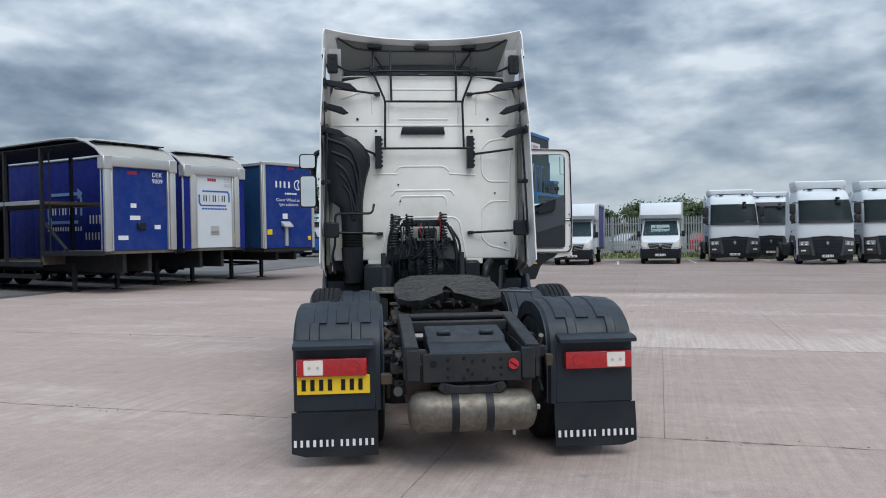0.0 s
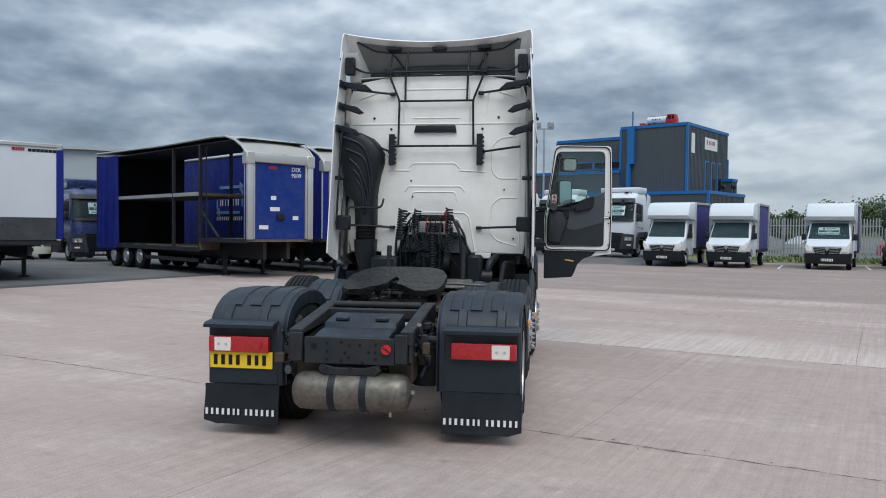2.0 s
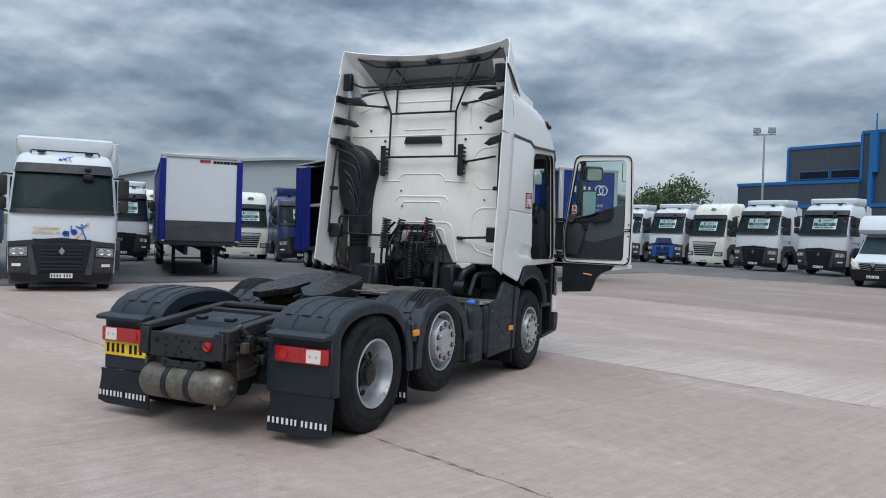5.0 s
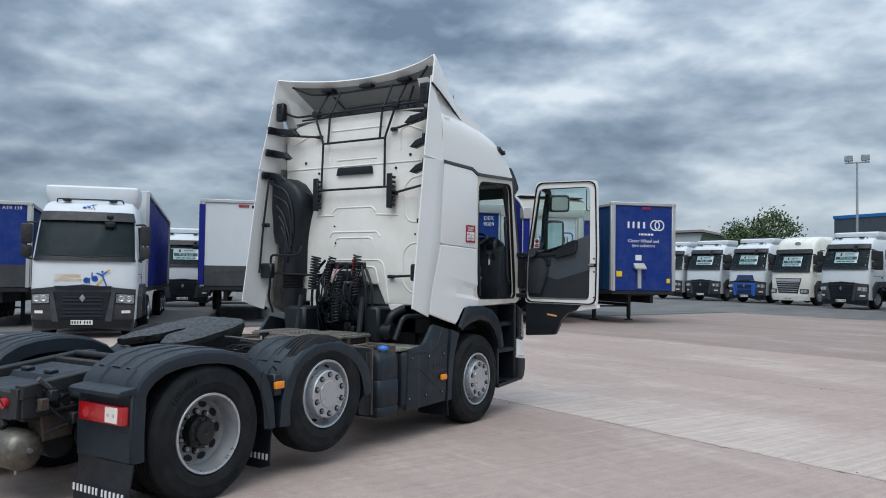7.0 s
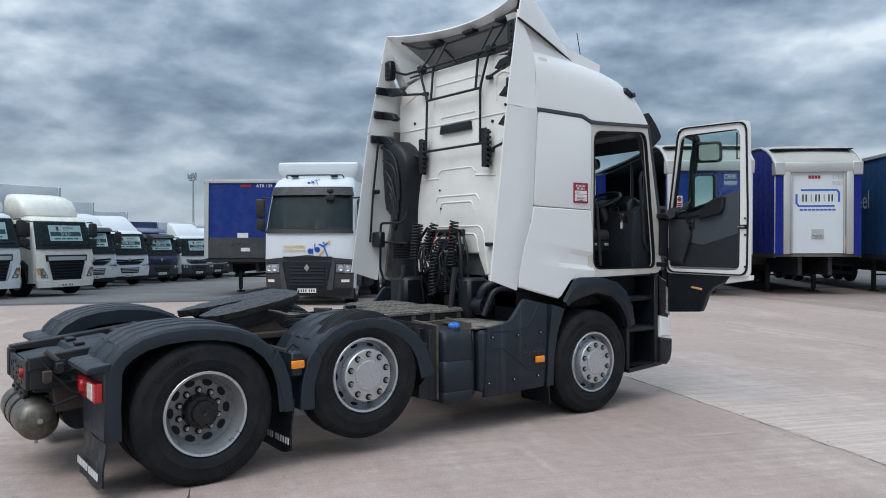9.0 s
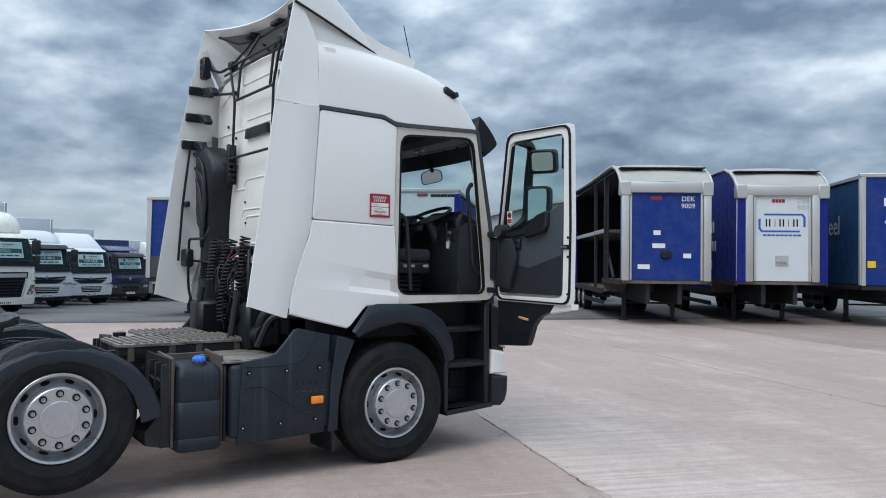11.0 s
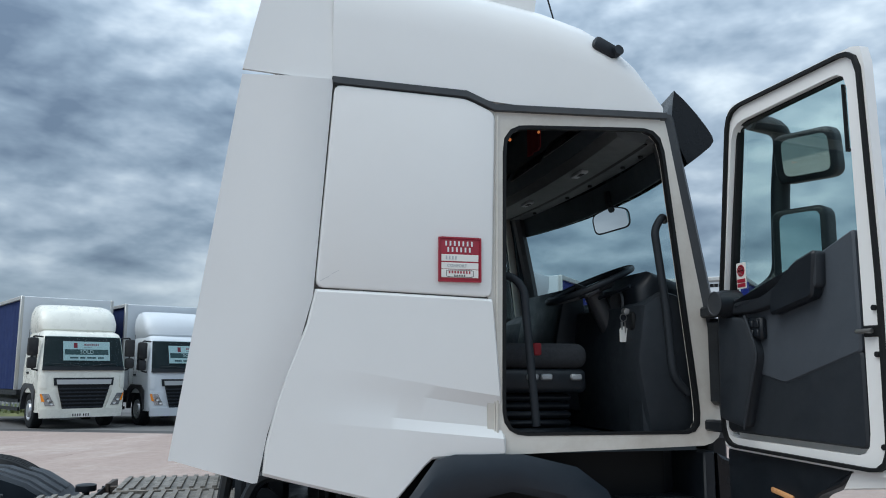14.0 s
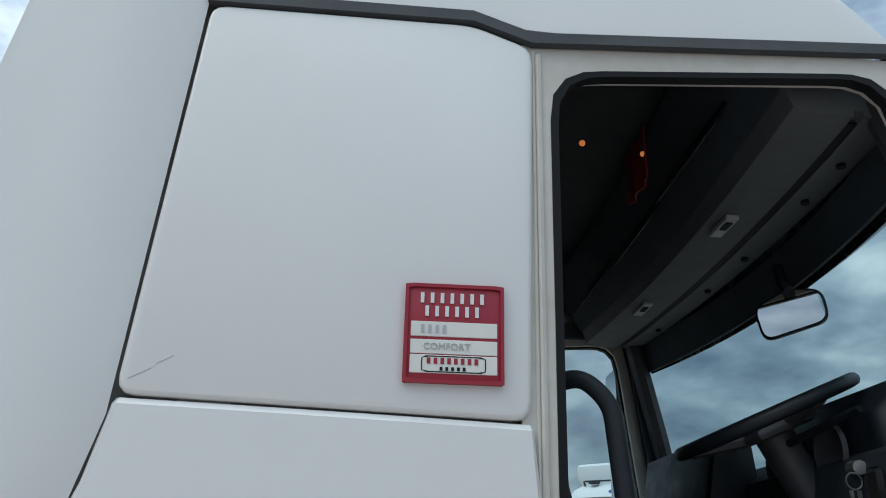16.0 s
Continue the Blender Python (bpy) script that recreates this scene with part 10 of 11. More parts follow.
prism(bm, [(5.24, 1.50), (5.22, 1.86), (5.28, 2.16), (5.40, 2.19), (5.46, 1.45)], -0.34, 0.34, bevel=0.03, seg=2)
share("centre_console", mesh_of(bm, "centre_console", BLACK, 40), dash)
bm = new_bm()
for z in (1.62, 1.74):
    box(bm, 0.99, 1.05, 5.335, 5.355, z + 0.16, z + 0.25, 0.012)
share("switch_panel", mesh_of(bm, "switch_panel", INK, 40), dash)
bm = new_bm()
prism(bm, [(5.36, 1.40), (5.34, 1.80), (5.38, 2.02), (5.52, 2.02), (5.54, 1.40)], 0.92, 1.10, bevel=0.02)
share("side_pod", mesh_of(bm, "side_pod", DASH_AND_SHADE, 40), dash)
# steering wheel
wheel_m = at(0.70, 5.27, 2.15) @ Matrix.Rotation(radians(24), 4, "X")
sw = new("steering_wheel")
sw.parent = tractor
bm = new_bm()
tube(bm, [(0.235 * math.cos(2 * math.pi * k / 40), 0.235 * math.sin(2 * math.pi * k / 40), 0) for k in range(40)], 0.017, 10, closed=True)
share("rim", mesh_of(bm, "rim", BLACK, 60), sw, wheel_m)
bm = new_bm()
box(bm, -0.10, 0.10, -0.09, 0.09, -0.05, -0.015, 0.02, 2)
for a in (0.15, math.pi - 0.15, -math.pi / 2):
    tube(bm, [(0.08 * math.cos(a), 0.08 * math.sin(a), -0.03), (0.225 * math.cos(a), 0.225 * math.sin(a), -0.003)], 0.020, 8)
cyl(bm, (0, 0, -0.05), (0, 0.02, -0.35), 0.05, seg=14)
share("spoke_hub", mesh_of(bm, "spoke_hub", GREY_PLASTIC, 40), sw, wheel_m)
bm = new_bm()
tube(bm, [(0.05, 0.0, -0.08), (0.30, 0.06, -0.06)], 0.010, 6)
share("stalk", mesh_of(bm, "stalk", BLACK, 40), sw, wheel_m)
# keys with a white tag
keys = new("key_bunch")
keys.parent = tractor
KX, KY, KZ = 0.97, 5.325, 1.965
bm = new_bm()
tube(bm, [(KX, KY + 0.018 * math.cos(q), KZ + 0.018 * math.sin(q)) for q in (2 * math.pi * k / 16 for k in range(16))], 0.002, 5, closed=True)
box(bm, KX - 0.003, KX + 0.003, KY + 0.004, KY + 0.012, KZ - 0.075, KZ - 0.02)
box(bm, KX - 0.003, KX + 0.003, KY - 0.014, KY - 0.006, KZ - 0.06, KZ - 0.02)
cyl(bm, (KX, KY + 0.02, KZ + 0.03), (KX - 0.05, KY + 0.03, KZ + 0.035), 0.016, seg=10)
share("key", mesh_of(bm, "key", STEEL, 40), keys)
bm = new_bm()
prism(bm, soft_poly([(KY - 0.022, KZ - 0.12), (KY + 0.022, KZ - 0.12), (KY + 0.022, KZ - 0.055), (KY, KZ - 0.042), (KY - 0.022, KZ - 0.055)], 0.005), KX - 0.002, KX + 0.002)
share("tag", mesh_of(bm, "tag", PLATE_WHITE, 0), keys)
# driver's seat
seat = new("driver_seat")
seat.parent = tractor
bm = new_bm()
box(bm, 0.45, 0.99, 4.62, 5.13, 1.715, 1.835, 0.05, 4)
share("cushion", mesh_of(bm, "cushion", SEAT_CLOTH, 50), seat)
bm = new_bm()
box(bm, 0.97, 0.995, 4.845, 4.885, 1.775, 1.835, 0.006)
share("red_tag", mesh_of(bm, "red_tag", SEAT_RED, 40), seat)
bm = new_bm()
box(bm, 0.47, 0.985, 4.60, 5.12, 1.60, 1.715, 0.03, 3)
share("seat_pan", mesh_of(bm, "seat_pan", BLACK, 40), seat)
bm = new_bm()
for y in (4.84, 4.91, 5.06):
    box(bm, 0.975, 1.0, y - 0.03, y + 0.03, 1.66, 1.69, 0.008)
share("seat_lever", mesh_of(bm, "seat_lever", GALV, 40), seat)
bm = new_bm()
for k in range(5):
    box(bm, 0.52 + 0.008 * (k % 2), 0.94 - 0.008 * (k % 2), 4.66, 5.06, 1.40 + 0.04 * k, 1.435 + 0.04 * k, 0.015)
share("seat_bellows", mesh_of(bm, "seat_bellows", BLACK, 40), seat)
bm = new_bm()
rows = []
for k in range(9):
    z = 1.80 + 0.82 * k / 8
    y = 4.66 - 0.20 * k / 8
    w = 0.25 - 0.05 * (k / 8) ** 2
    rows.append([(0.72 - w, y + 0.02, z), (0.72 - w * 0.9, y + 0.07, z), (0.72, y + 0.05, z), (0.72 + w * 0.9, y + 0.07, z), (0.72 + w, y + 0.02, z)])
sheet(bm, rows, 0.10)
share("backrest", mesh_of(bm, "backrest", SEAT_CLOTH, 50), seat)
bm = new_bm()
tube(bm, [(0.975, 4.66, 1.80), (0.97, 4.58, 2.10), (0.93, 4.50, 2.45)], 0.028, 8)
share("red_bolster", mesh_of(bm, "red_bolster", SEAT_RED, 50), seat)
# left seat, glimpsed
bm = new_bm()
box(bm, -0.95, -0.45, 4.55, 5.05, 1.55, 1.80, 0.06, 4)
box(bm, -0.93, -0.47, 4.42, 4.58, 1.75, 2.55, 0.06, 4)
share("passenger_seat", mesh_of(bm, "passenger_seat", SEAT_CLOTH, 50), inside)
# grab handles
for pts in (
    [(1.09, 5.50, 2.44), (1.14, 5.46, 2.45), (1.14, 5.415, 2.38), (1.14, 5.465, 2.0), (1.14, 5.49, 1.68), (1.13, 5.57, 1.60)],
    [(1.08, 4.64, 2.13), (1.13, 4.69, 2.135), (1.14, 4.745, 2.08), (1.14, 4.80, 1.46)],
):
    bm = new_bm()
    tube(bm, rounded(pts, 0.06, 6), 0.019, 10)
    share("grab_handle", mesh_of(bm, "grab_handle", DASH_AND_SHADE, 60), inside)
bm = new_bm()
cyl(bm, (1.14, 4.622, 1.905), (1.20, 4.622, 1.905), 0.012, seg=8)
box(bm, 1.14, 1.205, 4.605, 4.64, 1.885, 1.925, 0.006)
share("door_striker", mesh_of(bm, "door_striker", STEEL, 40), inside)
# sun visor over the windscreen
bm = new_bm()
bowed(bm, [(5.545, 3.09), (5.60, 3.045), (5.66, 2.985), (5.715, 2.92), (5.75, 2.87), (5.755, 2.845), (5.735, 2.815), (5.68, 2.77), (5.605, 2.715), (5.545, 2.84), (5.525, 2.93), (5.535, 3.02)], -1.15, 1.15, 0.14, 14, 1.15)
part("sun_visor", bm, SMOKED, tractor, "smoked black sun visor", 75)
# white header between roof and windscreen
bm = new_bm()
bowed(bm, [(5.40, 2.93), (5.42, 2.99), (5.50, 2.96), (5.515, 2.915)], -1.13, 1.13, 0.13)
part("windscreen_header", bm, CAB_WHITE, tractor)

# ---- the open driver's door; it stands square to the cab ----
door = new("driver_door")
door.parent = tractor
door.matrix_basis = at(1.31, 5.665, 0) @ Matrix.Rotation(radians(0.6), 4, "Z") @ at(-1.31, -5.665, 0)
DY = 5.66
OUTD = [(1.335, 1.37), (2.295, 1.36), (2.305, 2.0), (2.285, 2.885), (1.475, 2.90), (1.40, 2.30), (1.335, 1.85)]
GLASSW = [(1.395, 2.0), (2.212, 2.10), (2.208, 2.82), (1.502, 2.815)]
INW = soft_poly([(1.358, 1.42), (2.192, 1.42), (2.20, 2.0), (2.20, 2.81), (1.508, 2.81), (1.41, 2.20), (1.358, 1.85)], 0.07, 5)
bm = new_bm()
ring(bm, soft_poly(OUTD, 0.05), INW, DY - 0.045, DY - 0.006, axis="y", n=140, c=(1.83, 2.05))
share("door_shell", mesh_of(bm, "door_shell", CAB_WHITE, 35), door)
bm = new_bm()
ring(bm, soft_poly([(1.343, 1.380), (2.284, 1.370), (2.294, 2.0), (2.274, 2.874), (1.483, 2.888), (1.407, 2.30), (1.343, 1.85)], 0.09), soft_poly([(1.356, 1.393), (2.271, 1.383), (2.281, 2.0), (2.261, 2.861), (1.496, 2.875), (1.420, 2.30), (1.356, 1.85)], 0.085), DY - 0.062, DY - 0.044, axis="y", n=140, c=(1.83, 2.05))
share("door_seal", mesh_of(bm, "door_seal", INK, 35), door)
# outer skin below the window
bm = new_bm()
prism(bm, [(1.35, 1.40), (2.22, 1.40), (2.23, 2.10), (1.41, 2.02), (1.36, 1.85)], DY + 0.020, DY + 0.032, axis="y", bevel=0.006)
share("outer_skin", mesh_of(bm, "outer_skin", CAB_WHITE, 40), door)
# trim, upper grey and lower dark
bm = new_bm()
prism(bm, soft_poly([(1.378, 1.86), (1.60, 1.70), (1.78, 1.66), (2.188, 1.78), (2.19, 2.22), (2.05, 2.17), (1.80, 2.07), (1.60, 2.03), (1.43, 2.03)], 0.02), DY - 0.055, DY + 0.02, axis="y", bevel=0.008)
share("upper_trim", mesh_of(bm, "upper_trim", TRIM_GREY, 40), door)
bm = new_bm()
prism(bm, soft_poly([(1.376, 1.445), (2.184, 1.445), (2.188, 1.79), (1.78, 1.67), (1.60, 1.71), (1.378, 1.87)], 0.03), DY - 0.050, DY + 0.02, axis="y", bevel=0.008)
share("lower_trim", mesh_of(bm, "lower_trim", TRIM_DARK, 40), door)
bm = new_bm()
prism(bm, soft_poly([(1.385, 1.50), (1.56, 1.47), (1.665, 1.78), (1.60, 1.93), (1.40, 1.96)], 0.03), DY - 0.10, DY - 0.03, axis="y", bevel=0.02, seg=2)
share("map_pocket", mesh_of(bm, "map_pocket", TRIM_DARK, 40), door)
bm = new_bm()
tube(bm, rounded([(1.56, DY - 0.098, 1.47), (1.675, DY - 0.098, 1.78), (1.60, DY - 0.098, 1.94)], 0.05), 0.006, 8)
share("pocket_edge", mesh_of(bm, "pocket_edge", TRIM_DARK, 40), door)
bm = new_bm()
prism(bm, soft_poly([(1.39, 1.95), (1.62, 1.95), (1.78, 1.97), (2.04, 2.02), (2.05, 2.16), (1.90, 2.12), (1.72, 2.03), (1.55, 2.02), (1.46, 2.03)], 0.02), DY - 0.10, DY - 0.04, axis="y", bevel=0.02, seg=2)
share("armrest", mesh_of(bm, "armrest", TRIM_DARK, 40), door)
bm = new_bm()
prism(bm, soft_poly([(1.765, 1.93), (2.02, 1.985), (2.045, 2.165), (1.92, 2.13), (1.78, 2.03)], 0.025), DY - 0.105, DY - 0.05, axis="y", bevel=0.01)
share("pull_handle", mesh_of(bm, "pull_handle", BLACK, 40), door)
bm = new_bm()
box(bm, 1.60, 1.69, DY - 0.085, DY - 0.055, 1.84, 1.93, 0.008)
for k in range(4):
    box(bm, 1.612 + 0.036 * (k % 2), 1.64 + 0.036 * (k % 2), DY - 0.092, DY - 0.08, 1.85 + 0.038 * (k // 2), 1.88 + 0.038 * (k // 2), 0.003)
share("window_switch", mesh_of(bm, "window_switch", BLACK, 40), door)
bm = new_bm()
lathe(bm, [(-0.03, 0.0001), (-0.03, 0.05), (0.02, 0.062), (0.08, 0.062)], (1.47, DY - 0.12, 2.0), axis="y", seg=24)
sp = share("speaker", mesh_of(bm, "speaker", BLACK, 40), door)
bm = new_bm()
lathe(bm, [(-0.034, 0.054), (-0.036, 0.047), (-0.032, 0.044)], (1.47, DY - 0.12, 2.0), axis="y", seg=24)
share("speaker_ring", mesh_of(bm, "speaker_ring", GREY_PLASTIC, 40), door)
bm = new_bm()
prism(bm, GLASSW, DY - 0.003, DY + 0.003, axis="y")
share("window_glass", mesh_of(bm, "window_glass", SHADE_GREEN, 0), door).visible_shadow = False
bm = new_bm()
ring(bm, [(1.385, 1.99), (2.216, 2.10), (2.212, 2.825), (1.498, 2.82)], [(1.405, 2.01), (2.198, 2.12), (2.194, 2.806), (1.515, 2.801)], DY - 0.02, DY + 0.015, axis="y", n=96)
share("window_seal", mesh_of(bm, "window_seal", INK, 40), door)
bm = new_bm()
box(bm, 2.132, 2.138, DY - 0.008, DY + 0.008, 2.52, 2.78)
box(bm, 2.135, 2.19, DY - 0.008, DY + 0.008, 2.52, 2.526)
share("glass_divider", mesh_of(bm, "glass_divider", INK, 0), door)
# latch and studs on the leading frame
bm = new_bm()
box(bm, 2.20, 2.29, DY - 0.052, DY - 0.040, 1.83, 1.87, 0.004)
for z in (1.93, 1.77, 1.46):
    cyl(bm, (2.255, DY - 0.055, z), (2.255, DY - 0.04, z), 0.010, seg=10)
share("latch", mesh_of(bm, "latch", INK, 40), door)
bm = new_bm()
cyl(bm, (2.19, DY - 0.07, 1.85), (2.26, DY - 0.07, 1.85), 0.008, seg=8)
share("latch_pin", mesh_of(bm, "latch_pin", STEEL, 40), door)
# black lower flap of the door
bm = new_bm()
prism(bm, soft_poly([(1.335, 0.955), (1.745, 0.985), (1.78, 1.06), (1.82, 1.17), (1.90, 1.25), (2.02, 1.30), (2.10, 1.365), (1.335, 1.375)], 0.02), DY - 0.03, DY + 0.035, axis="y", bevel=0.008)
share("lower_flap", mesh_of(bm, "lower_flap", BLACK, 40), door)
bm = new_bm()
prism(bm, [(2.02, 1.285), (2.30, 1.33), (2.302, 1.375), (2.08, 1.37)], DY - 0.028, DY + 0.04, axis="y", bevel=0.006)
share("flap_corner", mesh_of(bm, "flap_corner", CAB_WHITE, 40), door)
bm = new_bm()
box(bm, -0.065, 0.065, -0.014, 0.0, -0.011, 0.011, 0.006, 2)
share("courtesy_reflector", mesh_of(bm, "courtesy_reflector", material("orange_reflector", (0.62, 0.32, 0.14), 0.3, vary=0.1), 40), door, at(1.70, DY - 0.028, 1.225) @ Matrix.Rotation(radians(8), 4, "Y"))
# prohibition sticker
STK = at(1.475, DY - 0.012, 2.125) @ FACE_BACK
bm = new_bm()
box(bm, -0.033, 0.033, -0.055, 0.06, 0.0, 0.002)
share("sticker", mesh_of(bm, "sticker", PLATE_WHITE, 0), door, STK)
bm = new_bm()
lathe(bm, [(0.002, 0.026), (0.004, 0.026), (0.004, 0.021), (0.002, 0.021)], (0, 0.025, 0), axis="z", seg=24)
prism(bm, [(-0.019, 0.041), (-0.015, 0.045), (0.019, 0.009), (0.015, 0.005)], 0.002, 0.004, axis="z")
box(bm, -0.028, 0.028, -0.028, -0.012, 0.002, 0.004)
box(bm, -0.028, 0.028, -0.048, -0.032, 0.002, 0.004)
share("prohibition_sign", mesh_of(bm, "prohibition_sign", PRINT_RED, 0), door, STK)
bars([0.006, 0.016, 0.006], 0.007, 0.003, INK, door, STK @ at(0, 0.025, 0.003), "print_strip", 0.001)
# hinges
for z in (1.46, 1.98):
    bm = new_bm()
    box(bm, 1.20, 1.36, 5.60, 5.66, z - 0.025, z + 0.025, 0.008)
    part("door_hinge", bm, BLACK, tractor)
bm = new_bm()
box(bm, 1.20, 1.36, 5.63, 5.70, 1.55, 1.95, 0.02)
part("door_bellows", bm, BLACK, tractor)
# door mirrors on their arm
dm = new("door_mirror")
dm.parent = tractor
dm.matrix_basis = door.matrix_basis.copy()
bm = new_bm()
tube(bm, rounded([(1.52, 5.70, 2.83), (1.54, 5.86, 2.80), (1.49, 5.86, 2.50), (1.47, 5.86, 2.12), (1.45, 5.72, 2.02)], 0.08), 0.042, 10)
share("mirror_arm", mesh_of(bm, "mirror_arm", BLACK, 50), dm)
for x0, x1, z0, z1, rot in ((1.54, 1.81, 2.53, 2.75, 27), (1.49, 1.74, 1.95, 2.42, 24)):
    M = at((x0 + x1) / 2, 5.86, (z0 + z1) / 2) @ Matrix.Rotation(radians(rot), 4, "Z") @ Matrix.Rotation(radians(9 if z0 > 2.5 else -1), 4, "X")
    w, h = (x1 - x0) / 2, (z1 - z0) / 2
    bm = new_bm()
    prism(bm, soft_poly([(-w, -h), (w, -h), (w, h), (-w, h)], 0.05), -0.03, 0.07, axis="y", bevel=0.02, seg=3)
    share("mirror_housing", mesh_of(bm, "mirror_housing", BLACK, 50), dm, M)
    bm = new_bm()
    prism(bm, soft_poly([(-w + 0.045, -h + 0.028), (w - 0.024, -h + 0.028), (w - 0.024, h - 0.028), (-w + 0.045, h - 0.028)], 0.035), -0.036, -0.030, axis="y")
    share("mirror_glass", mesh_of(bm, "mirror_glass", MIRROR, 0), dm, M)


# mirrors of the left door, seen through its window
lm = new("left_mirror")
lm.parent = tractor
bm = new_bm()
tube(bm, rounded([(-1.24, 5.56, 2.86), (-1.42, 5.58, 2.84), (-1.45, 5.58, 2.50), (-1.42, 5.58, 2.12), (-1.24, 5.62, 2.02)], 0.08), 0.040, 10)
share("mirror_arm", mesh_of(bm, "mirror_arm", BLACK, 50), lm)
for z0, z1 in ((2.60, 2.82), (2.06, 2.52)):
    bm = new_bm()
    prism(bm, soft_poly([(-1.64, z0), (-1.40, z0), (-1.40, z1), (-1.64, z1)], 0.05), 5.50, 5.60, axis="y", bevel=0.02, seg=3)
    share("mirror_housing", mesh_of(bm, "mirror_housing", BLACK, 50), lm)
    bm = new_bm()
    prism(bm, soft_poly([(-1.62, z0 + 0.02), (-1.42, z0 + 0.02), (-1.42, z1 - 0.02), (-1.62, z1 - 0.02)], 0.035), 5.492, 5.499, axis="y")
    share("mirror_glass", mesh_of(bm, "mirror_glass", MIRROR, 0), lm)

# ---- loose pieces of one build become parts of their own ----
SPLIT = {"print_strip", "crossmember", "gearbox_fitting", "air_bellows", "catch_block", "windscreen_pillar", "rear_corner", "seat_lever", "corner_curtain", "door_window", "side_fairing", "tank_cradle", "catwalk_bracket", "catwalk_clip", "axle", "brake_drum", "corner_post", "tank_rib", "step_plate", "latch", "sidewall_mark", "cab_mount", "skirt_screw", "screw_head", "vent_slot", "moulded_tick", "tank_strap", "skirt_crease", "coupling_web", "towing_lug", "duct_bar", "spoiler_strut", "cabin_back_wall", "switch_panel", "bulb", "landing_leg", "headboard_frame", "inner_post", "deck", "warning_label", "grille_bar", "bolt_hole", "plug", "air_line_clutter", "downpipe", "floodlight", "tail_cover", "rail", "coupling_box", "passenger_seat", "frame_bead", "marker_bracket", "guard_stay", "seat_bellows", "drain_valve", "logo_strip", "curtain_print", "logo_swoosh", "logo_ring"}
for ob in list(scene.objects):
    if ob.type != "MESH" or ob.name.split(".")[0] not in SPLIT:
        continue
    bm = new_bm()
    bm.from_mesh(ob.data)
    islands, seen = [], set()
    for v in bm.verts:
        if v in seen:
            continue
        group, todo = [], [v]
        seen.add(v)
        while todo:
            w = todo.pop()
            group.append(w)
            for e in w.link_edges:
                o = e.other_vert(w)
                if o not in seen:
                    seen.add(o)
                    todo.append(o)
        islands.append(group)
    if len(islands) > 1 and len(islands) <= 40:
        base, mats = ob.name.split(".")[0], ob.data.materials[0]
        for k, group in enumerate(islands):
            ids = {w: i for i, w in enumerate(group)}
            me = bpy.data.meshes.new(base)
            me.from_pydata([w.co[:] for w in group], [], [[ids[w] for w in f.verts] for f in bm.faces if f.verts[0] in ids])
            me.materials.append(mats)
            me.shade_smooth()
            me.set_sharp_from_angle(angle=radians(38))
            if k == 0:
                ob.data = me
            else:
                share(base, me, ob.parent, ob.matrix_basis.copy())
    bm.free()

# ---- concrete bays ----
yard = thing("pavement", "pinkish brushed concrete yard in cracked bays", "pavement", kind="structure")
LEN, WID = 6.6, 5.1


def bay_mesh(seed, u0=0.0, u1=LEN, mat=CONCRETE):
    """One bay with worn, slightly crumbled edges."""
    rnd = random.Random(seed)
    bm = new_bm()
    g = 0.0009

    def side(a, b, n):
        out = []
        worn = [rnd.random() for _ in range(7)]
        for k in range(n):
            p = Vector(a).lerp(Vector(b), (k + (0.5 * (rnd.random() - 0.5) if k else 0)) / n)
            w = max(0.0, lerp_line(list(enumerate(worn)), 6 * k / n) - 0.45) * 1.8
            d = (0.045 if abs(b[1] - a[1]) < 0.1 else 0.010) * w * rnd.random() ** 3 if k else 0.0
            nrm = Vector((-(Vector(b) - Vector(a)).y, (Vector(b) - Vector(a)).x)).normalized()
            out.append(p + nrm * d)
        return out

    c = [(u0 + g, g), (u1 - g, g), (u1 - g, WID - g), (u0 + g, WID - g)]
    ring = [q for i in range(4) for q in side(c[i], c[(i + 1) % 4], 90 if i % 2 == 0 else 70)]
    top = [bm.verts.new((q.x, q.y, 0.0)) for q in ring]
    low = [bm.verts.new((q.x, q.y, -0.03)) for q in ring]
    bm.faces.new(top)
    for i in range(len(ring)):
        j = (i + 1) % len(ring)
        bm.faces.new((top[i], low[i], low[j], top[j]))
    bmesh.ops.recalc_face_normals(bm, faces=bm.faces)
    return mesh_of(bm, "concrete_bay", mat, 0)


BAYS = [bay_mesh(s) for s in range(6)]
FAR_BAYS = [bay_mesh(20 + s, mat=FAR_CONCRETE) for s in range(4)]
rnd = random.Random(11)
for r in range(-9, 10):
    v = 0.95 + WID * r
    off = {-1: -0.22, 0: 1.4, 1: 3.3}.get(r, rnd.random() * LEN)
    first = math.ceil((EDGE_U - off) / LEN)
    u = off + LEN * first
    if u - EDGE_U > 0.3:
        share("concrete_bay", bay_mesh(50 + r, 0, u - EDGE_U, FAR_CONCRETE if r > 2 else CONCRETE), yard, uv_matrix(EDGE_U, v))
    while u < 46:
        share("concrete_bay", rnd.choice(FAR_BAYS if r > 2 else BAYS), yard, uv_matrix(u, v))
        u += LEN
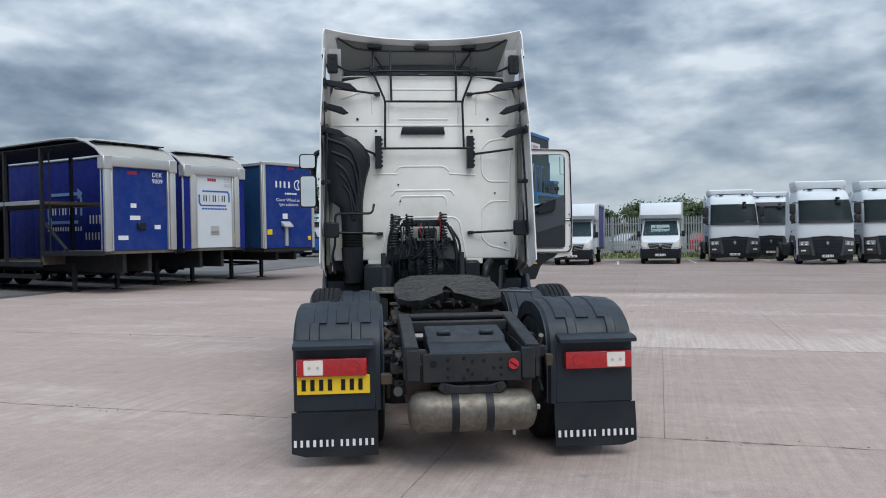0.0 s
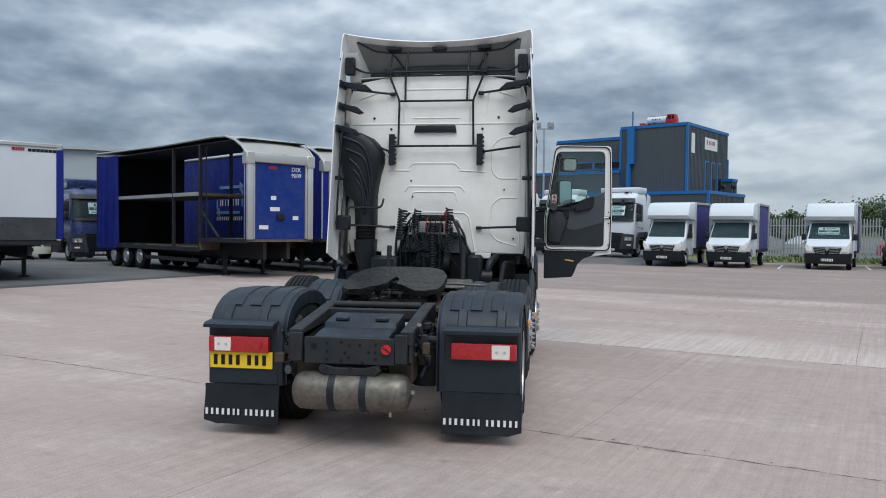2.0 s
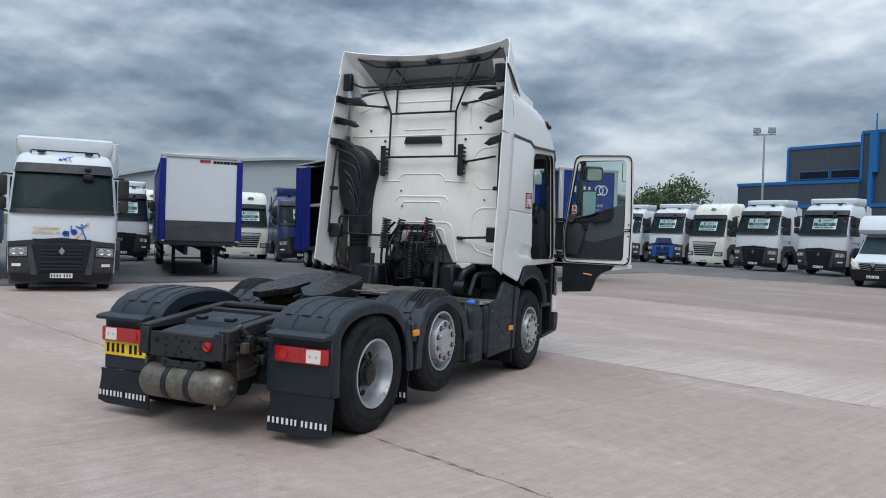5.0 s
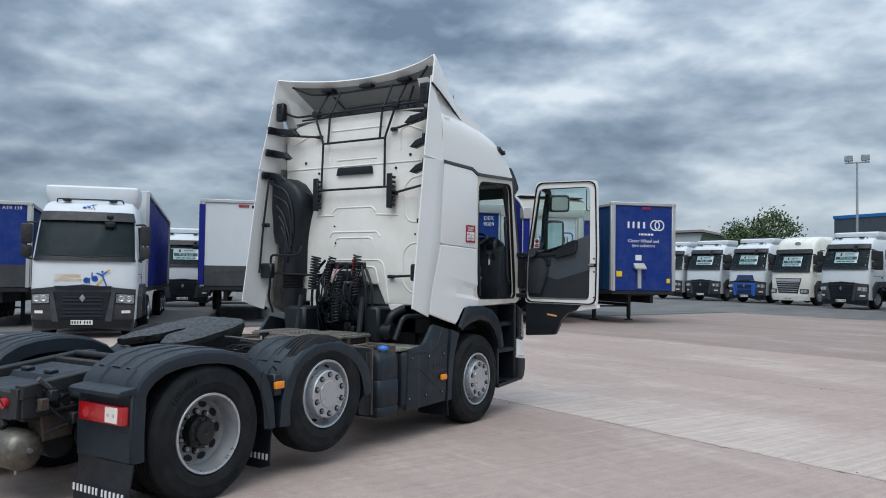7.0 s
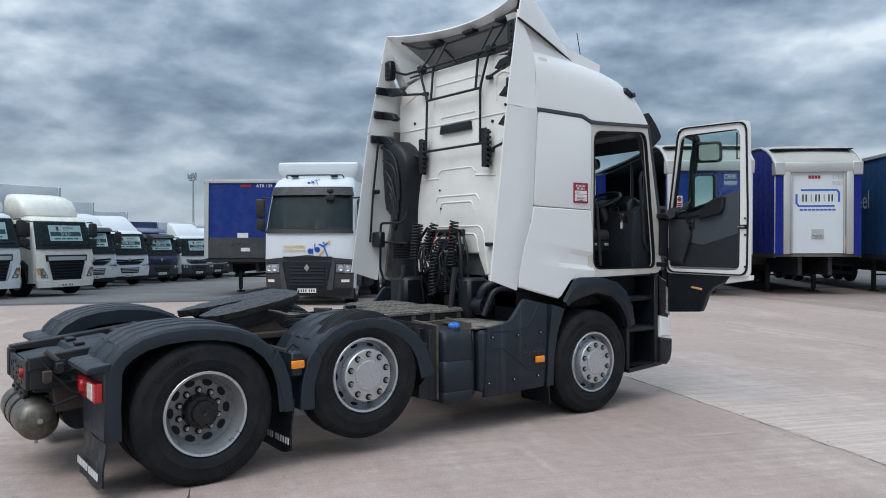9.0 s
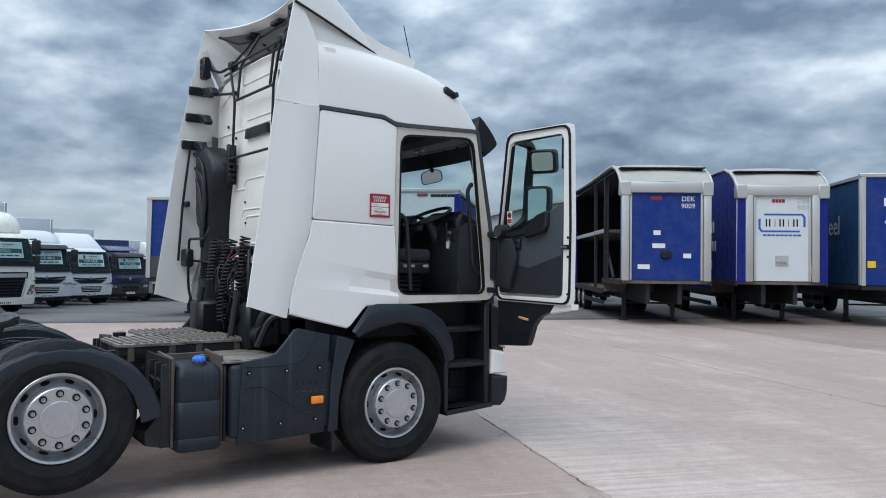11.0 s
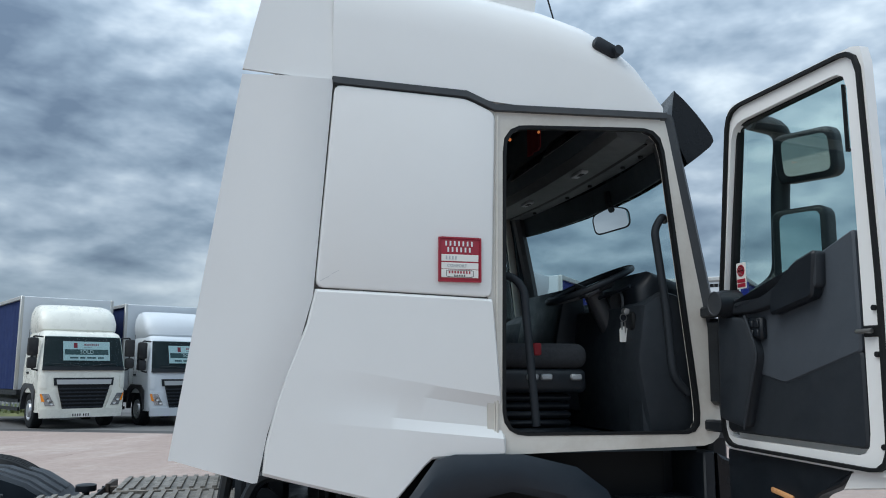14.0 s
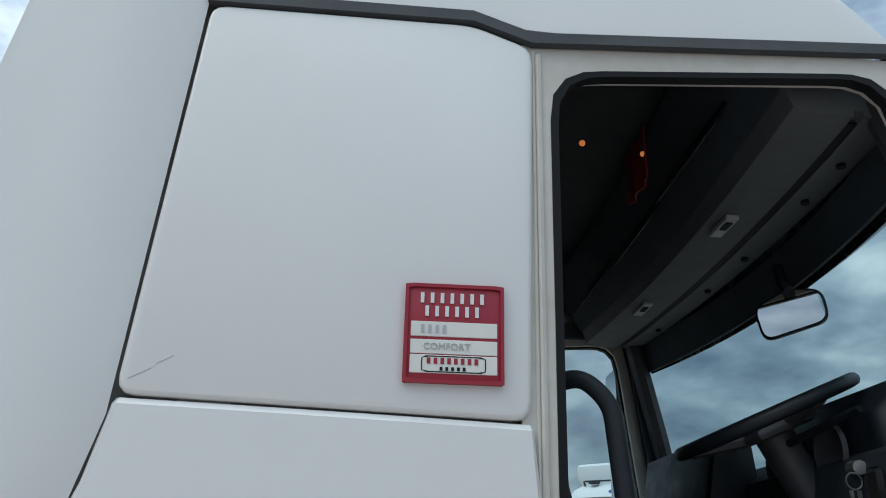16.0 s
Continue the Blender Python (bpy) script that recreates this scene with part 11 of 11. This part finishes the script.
# the dirt in the joints
bm = new_bm()
box(bm, EDGE_U, 52, 0.95 - WID * 9, 0.95 + WID * 10, -0.05, -0.0105)
bed = part("joint_filler", bm, material("joint_dirt", (0.18, 0.155, 0.14), 0.95, vary=0.3, scale=6), yard)
bed.matrix_basis = uv_matrix(0, 0)
# long joints that have crumbled into ragged cracks, with crumbs beside them
CRACK = material("crack_dirt", (0.085, 0.069, 0.060), 0.95, vary=0.4, scale=30)
CRUMB = material("concrete_crumb", (0.36, 0.32, 0.29), 0.9, vary=0.3, scale=40)
for v0, u0, u1, wide in ((0.95, -12.0, 9.0, 0.8), (6.05, -10.0, 11.0, 1.0), (11.15, -12.0, 6.0, 0.6)):
    rc = random.Random(int(v0 * 10))
    bm = new_bm()
    row, u, drift = [], u0, 0.0
    while u < u1:
        drift = 0.75 * drift + rc.gauss(0, 0.010)
        w = wide * (0.0012 + 0.010 * rc.random() ** 4 + (0.012 * rc.random() if rc.random() < 0.05 else 0.0))
        row.append([(u, v0 + drift - w, 0.0022), (u, v0 + drift + w, 0.0022)])
        u += 0.03 + 0.05 * rc.random()
    sheet(bm, row)
    part("crack", bm, CRACK, yard).matrix_basis = uv_matrix(0, 0)
    bm = new_bm()
    for _ in range(260):
        u, v = u0 + (u1 - u0) * rc.random(), v0 + rc.gauss(0, 0.07)
        r = 0.003 + 0.008 * rc.random() ** 2
        bmesh.ops.create_icosphere(bm, subdivisions=1, radius=r, matrix=at(u, v, r * 0.4) @ Matrix.Diagonal((1.3, 1, 0.6, 1)))
    crumbs = part("crumbs", bm, CRUMB, yard)
    crumbs.matrix_basis = uv_matrix(0, 0)
    tagged(crumbs, kind="stuff")
# white parking lines by the vans
for k in range(5):
    bm = new_bm()
    box(bm, -0.05, 0.05, -4.5, 0, 0.003, 0.007)
    ln = new("parking_line", mesh_of(bm, "parking_line", PLATE_WHITE, 0))
    ln.matrix_basis = heading(11.8 + 4.2 * k, 32.6 + 0.4 * k, -0.30, -0.954)
    tagged(ln, "worn white painted parking line", "road marking", "parking lines", kind="structure")
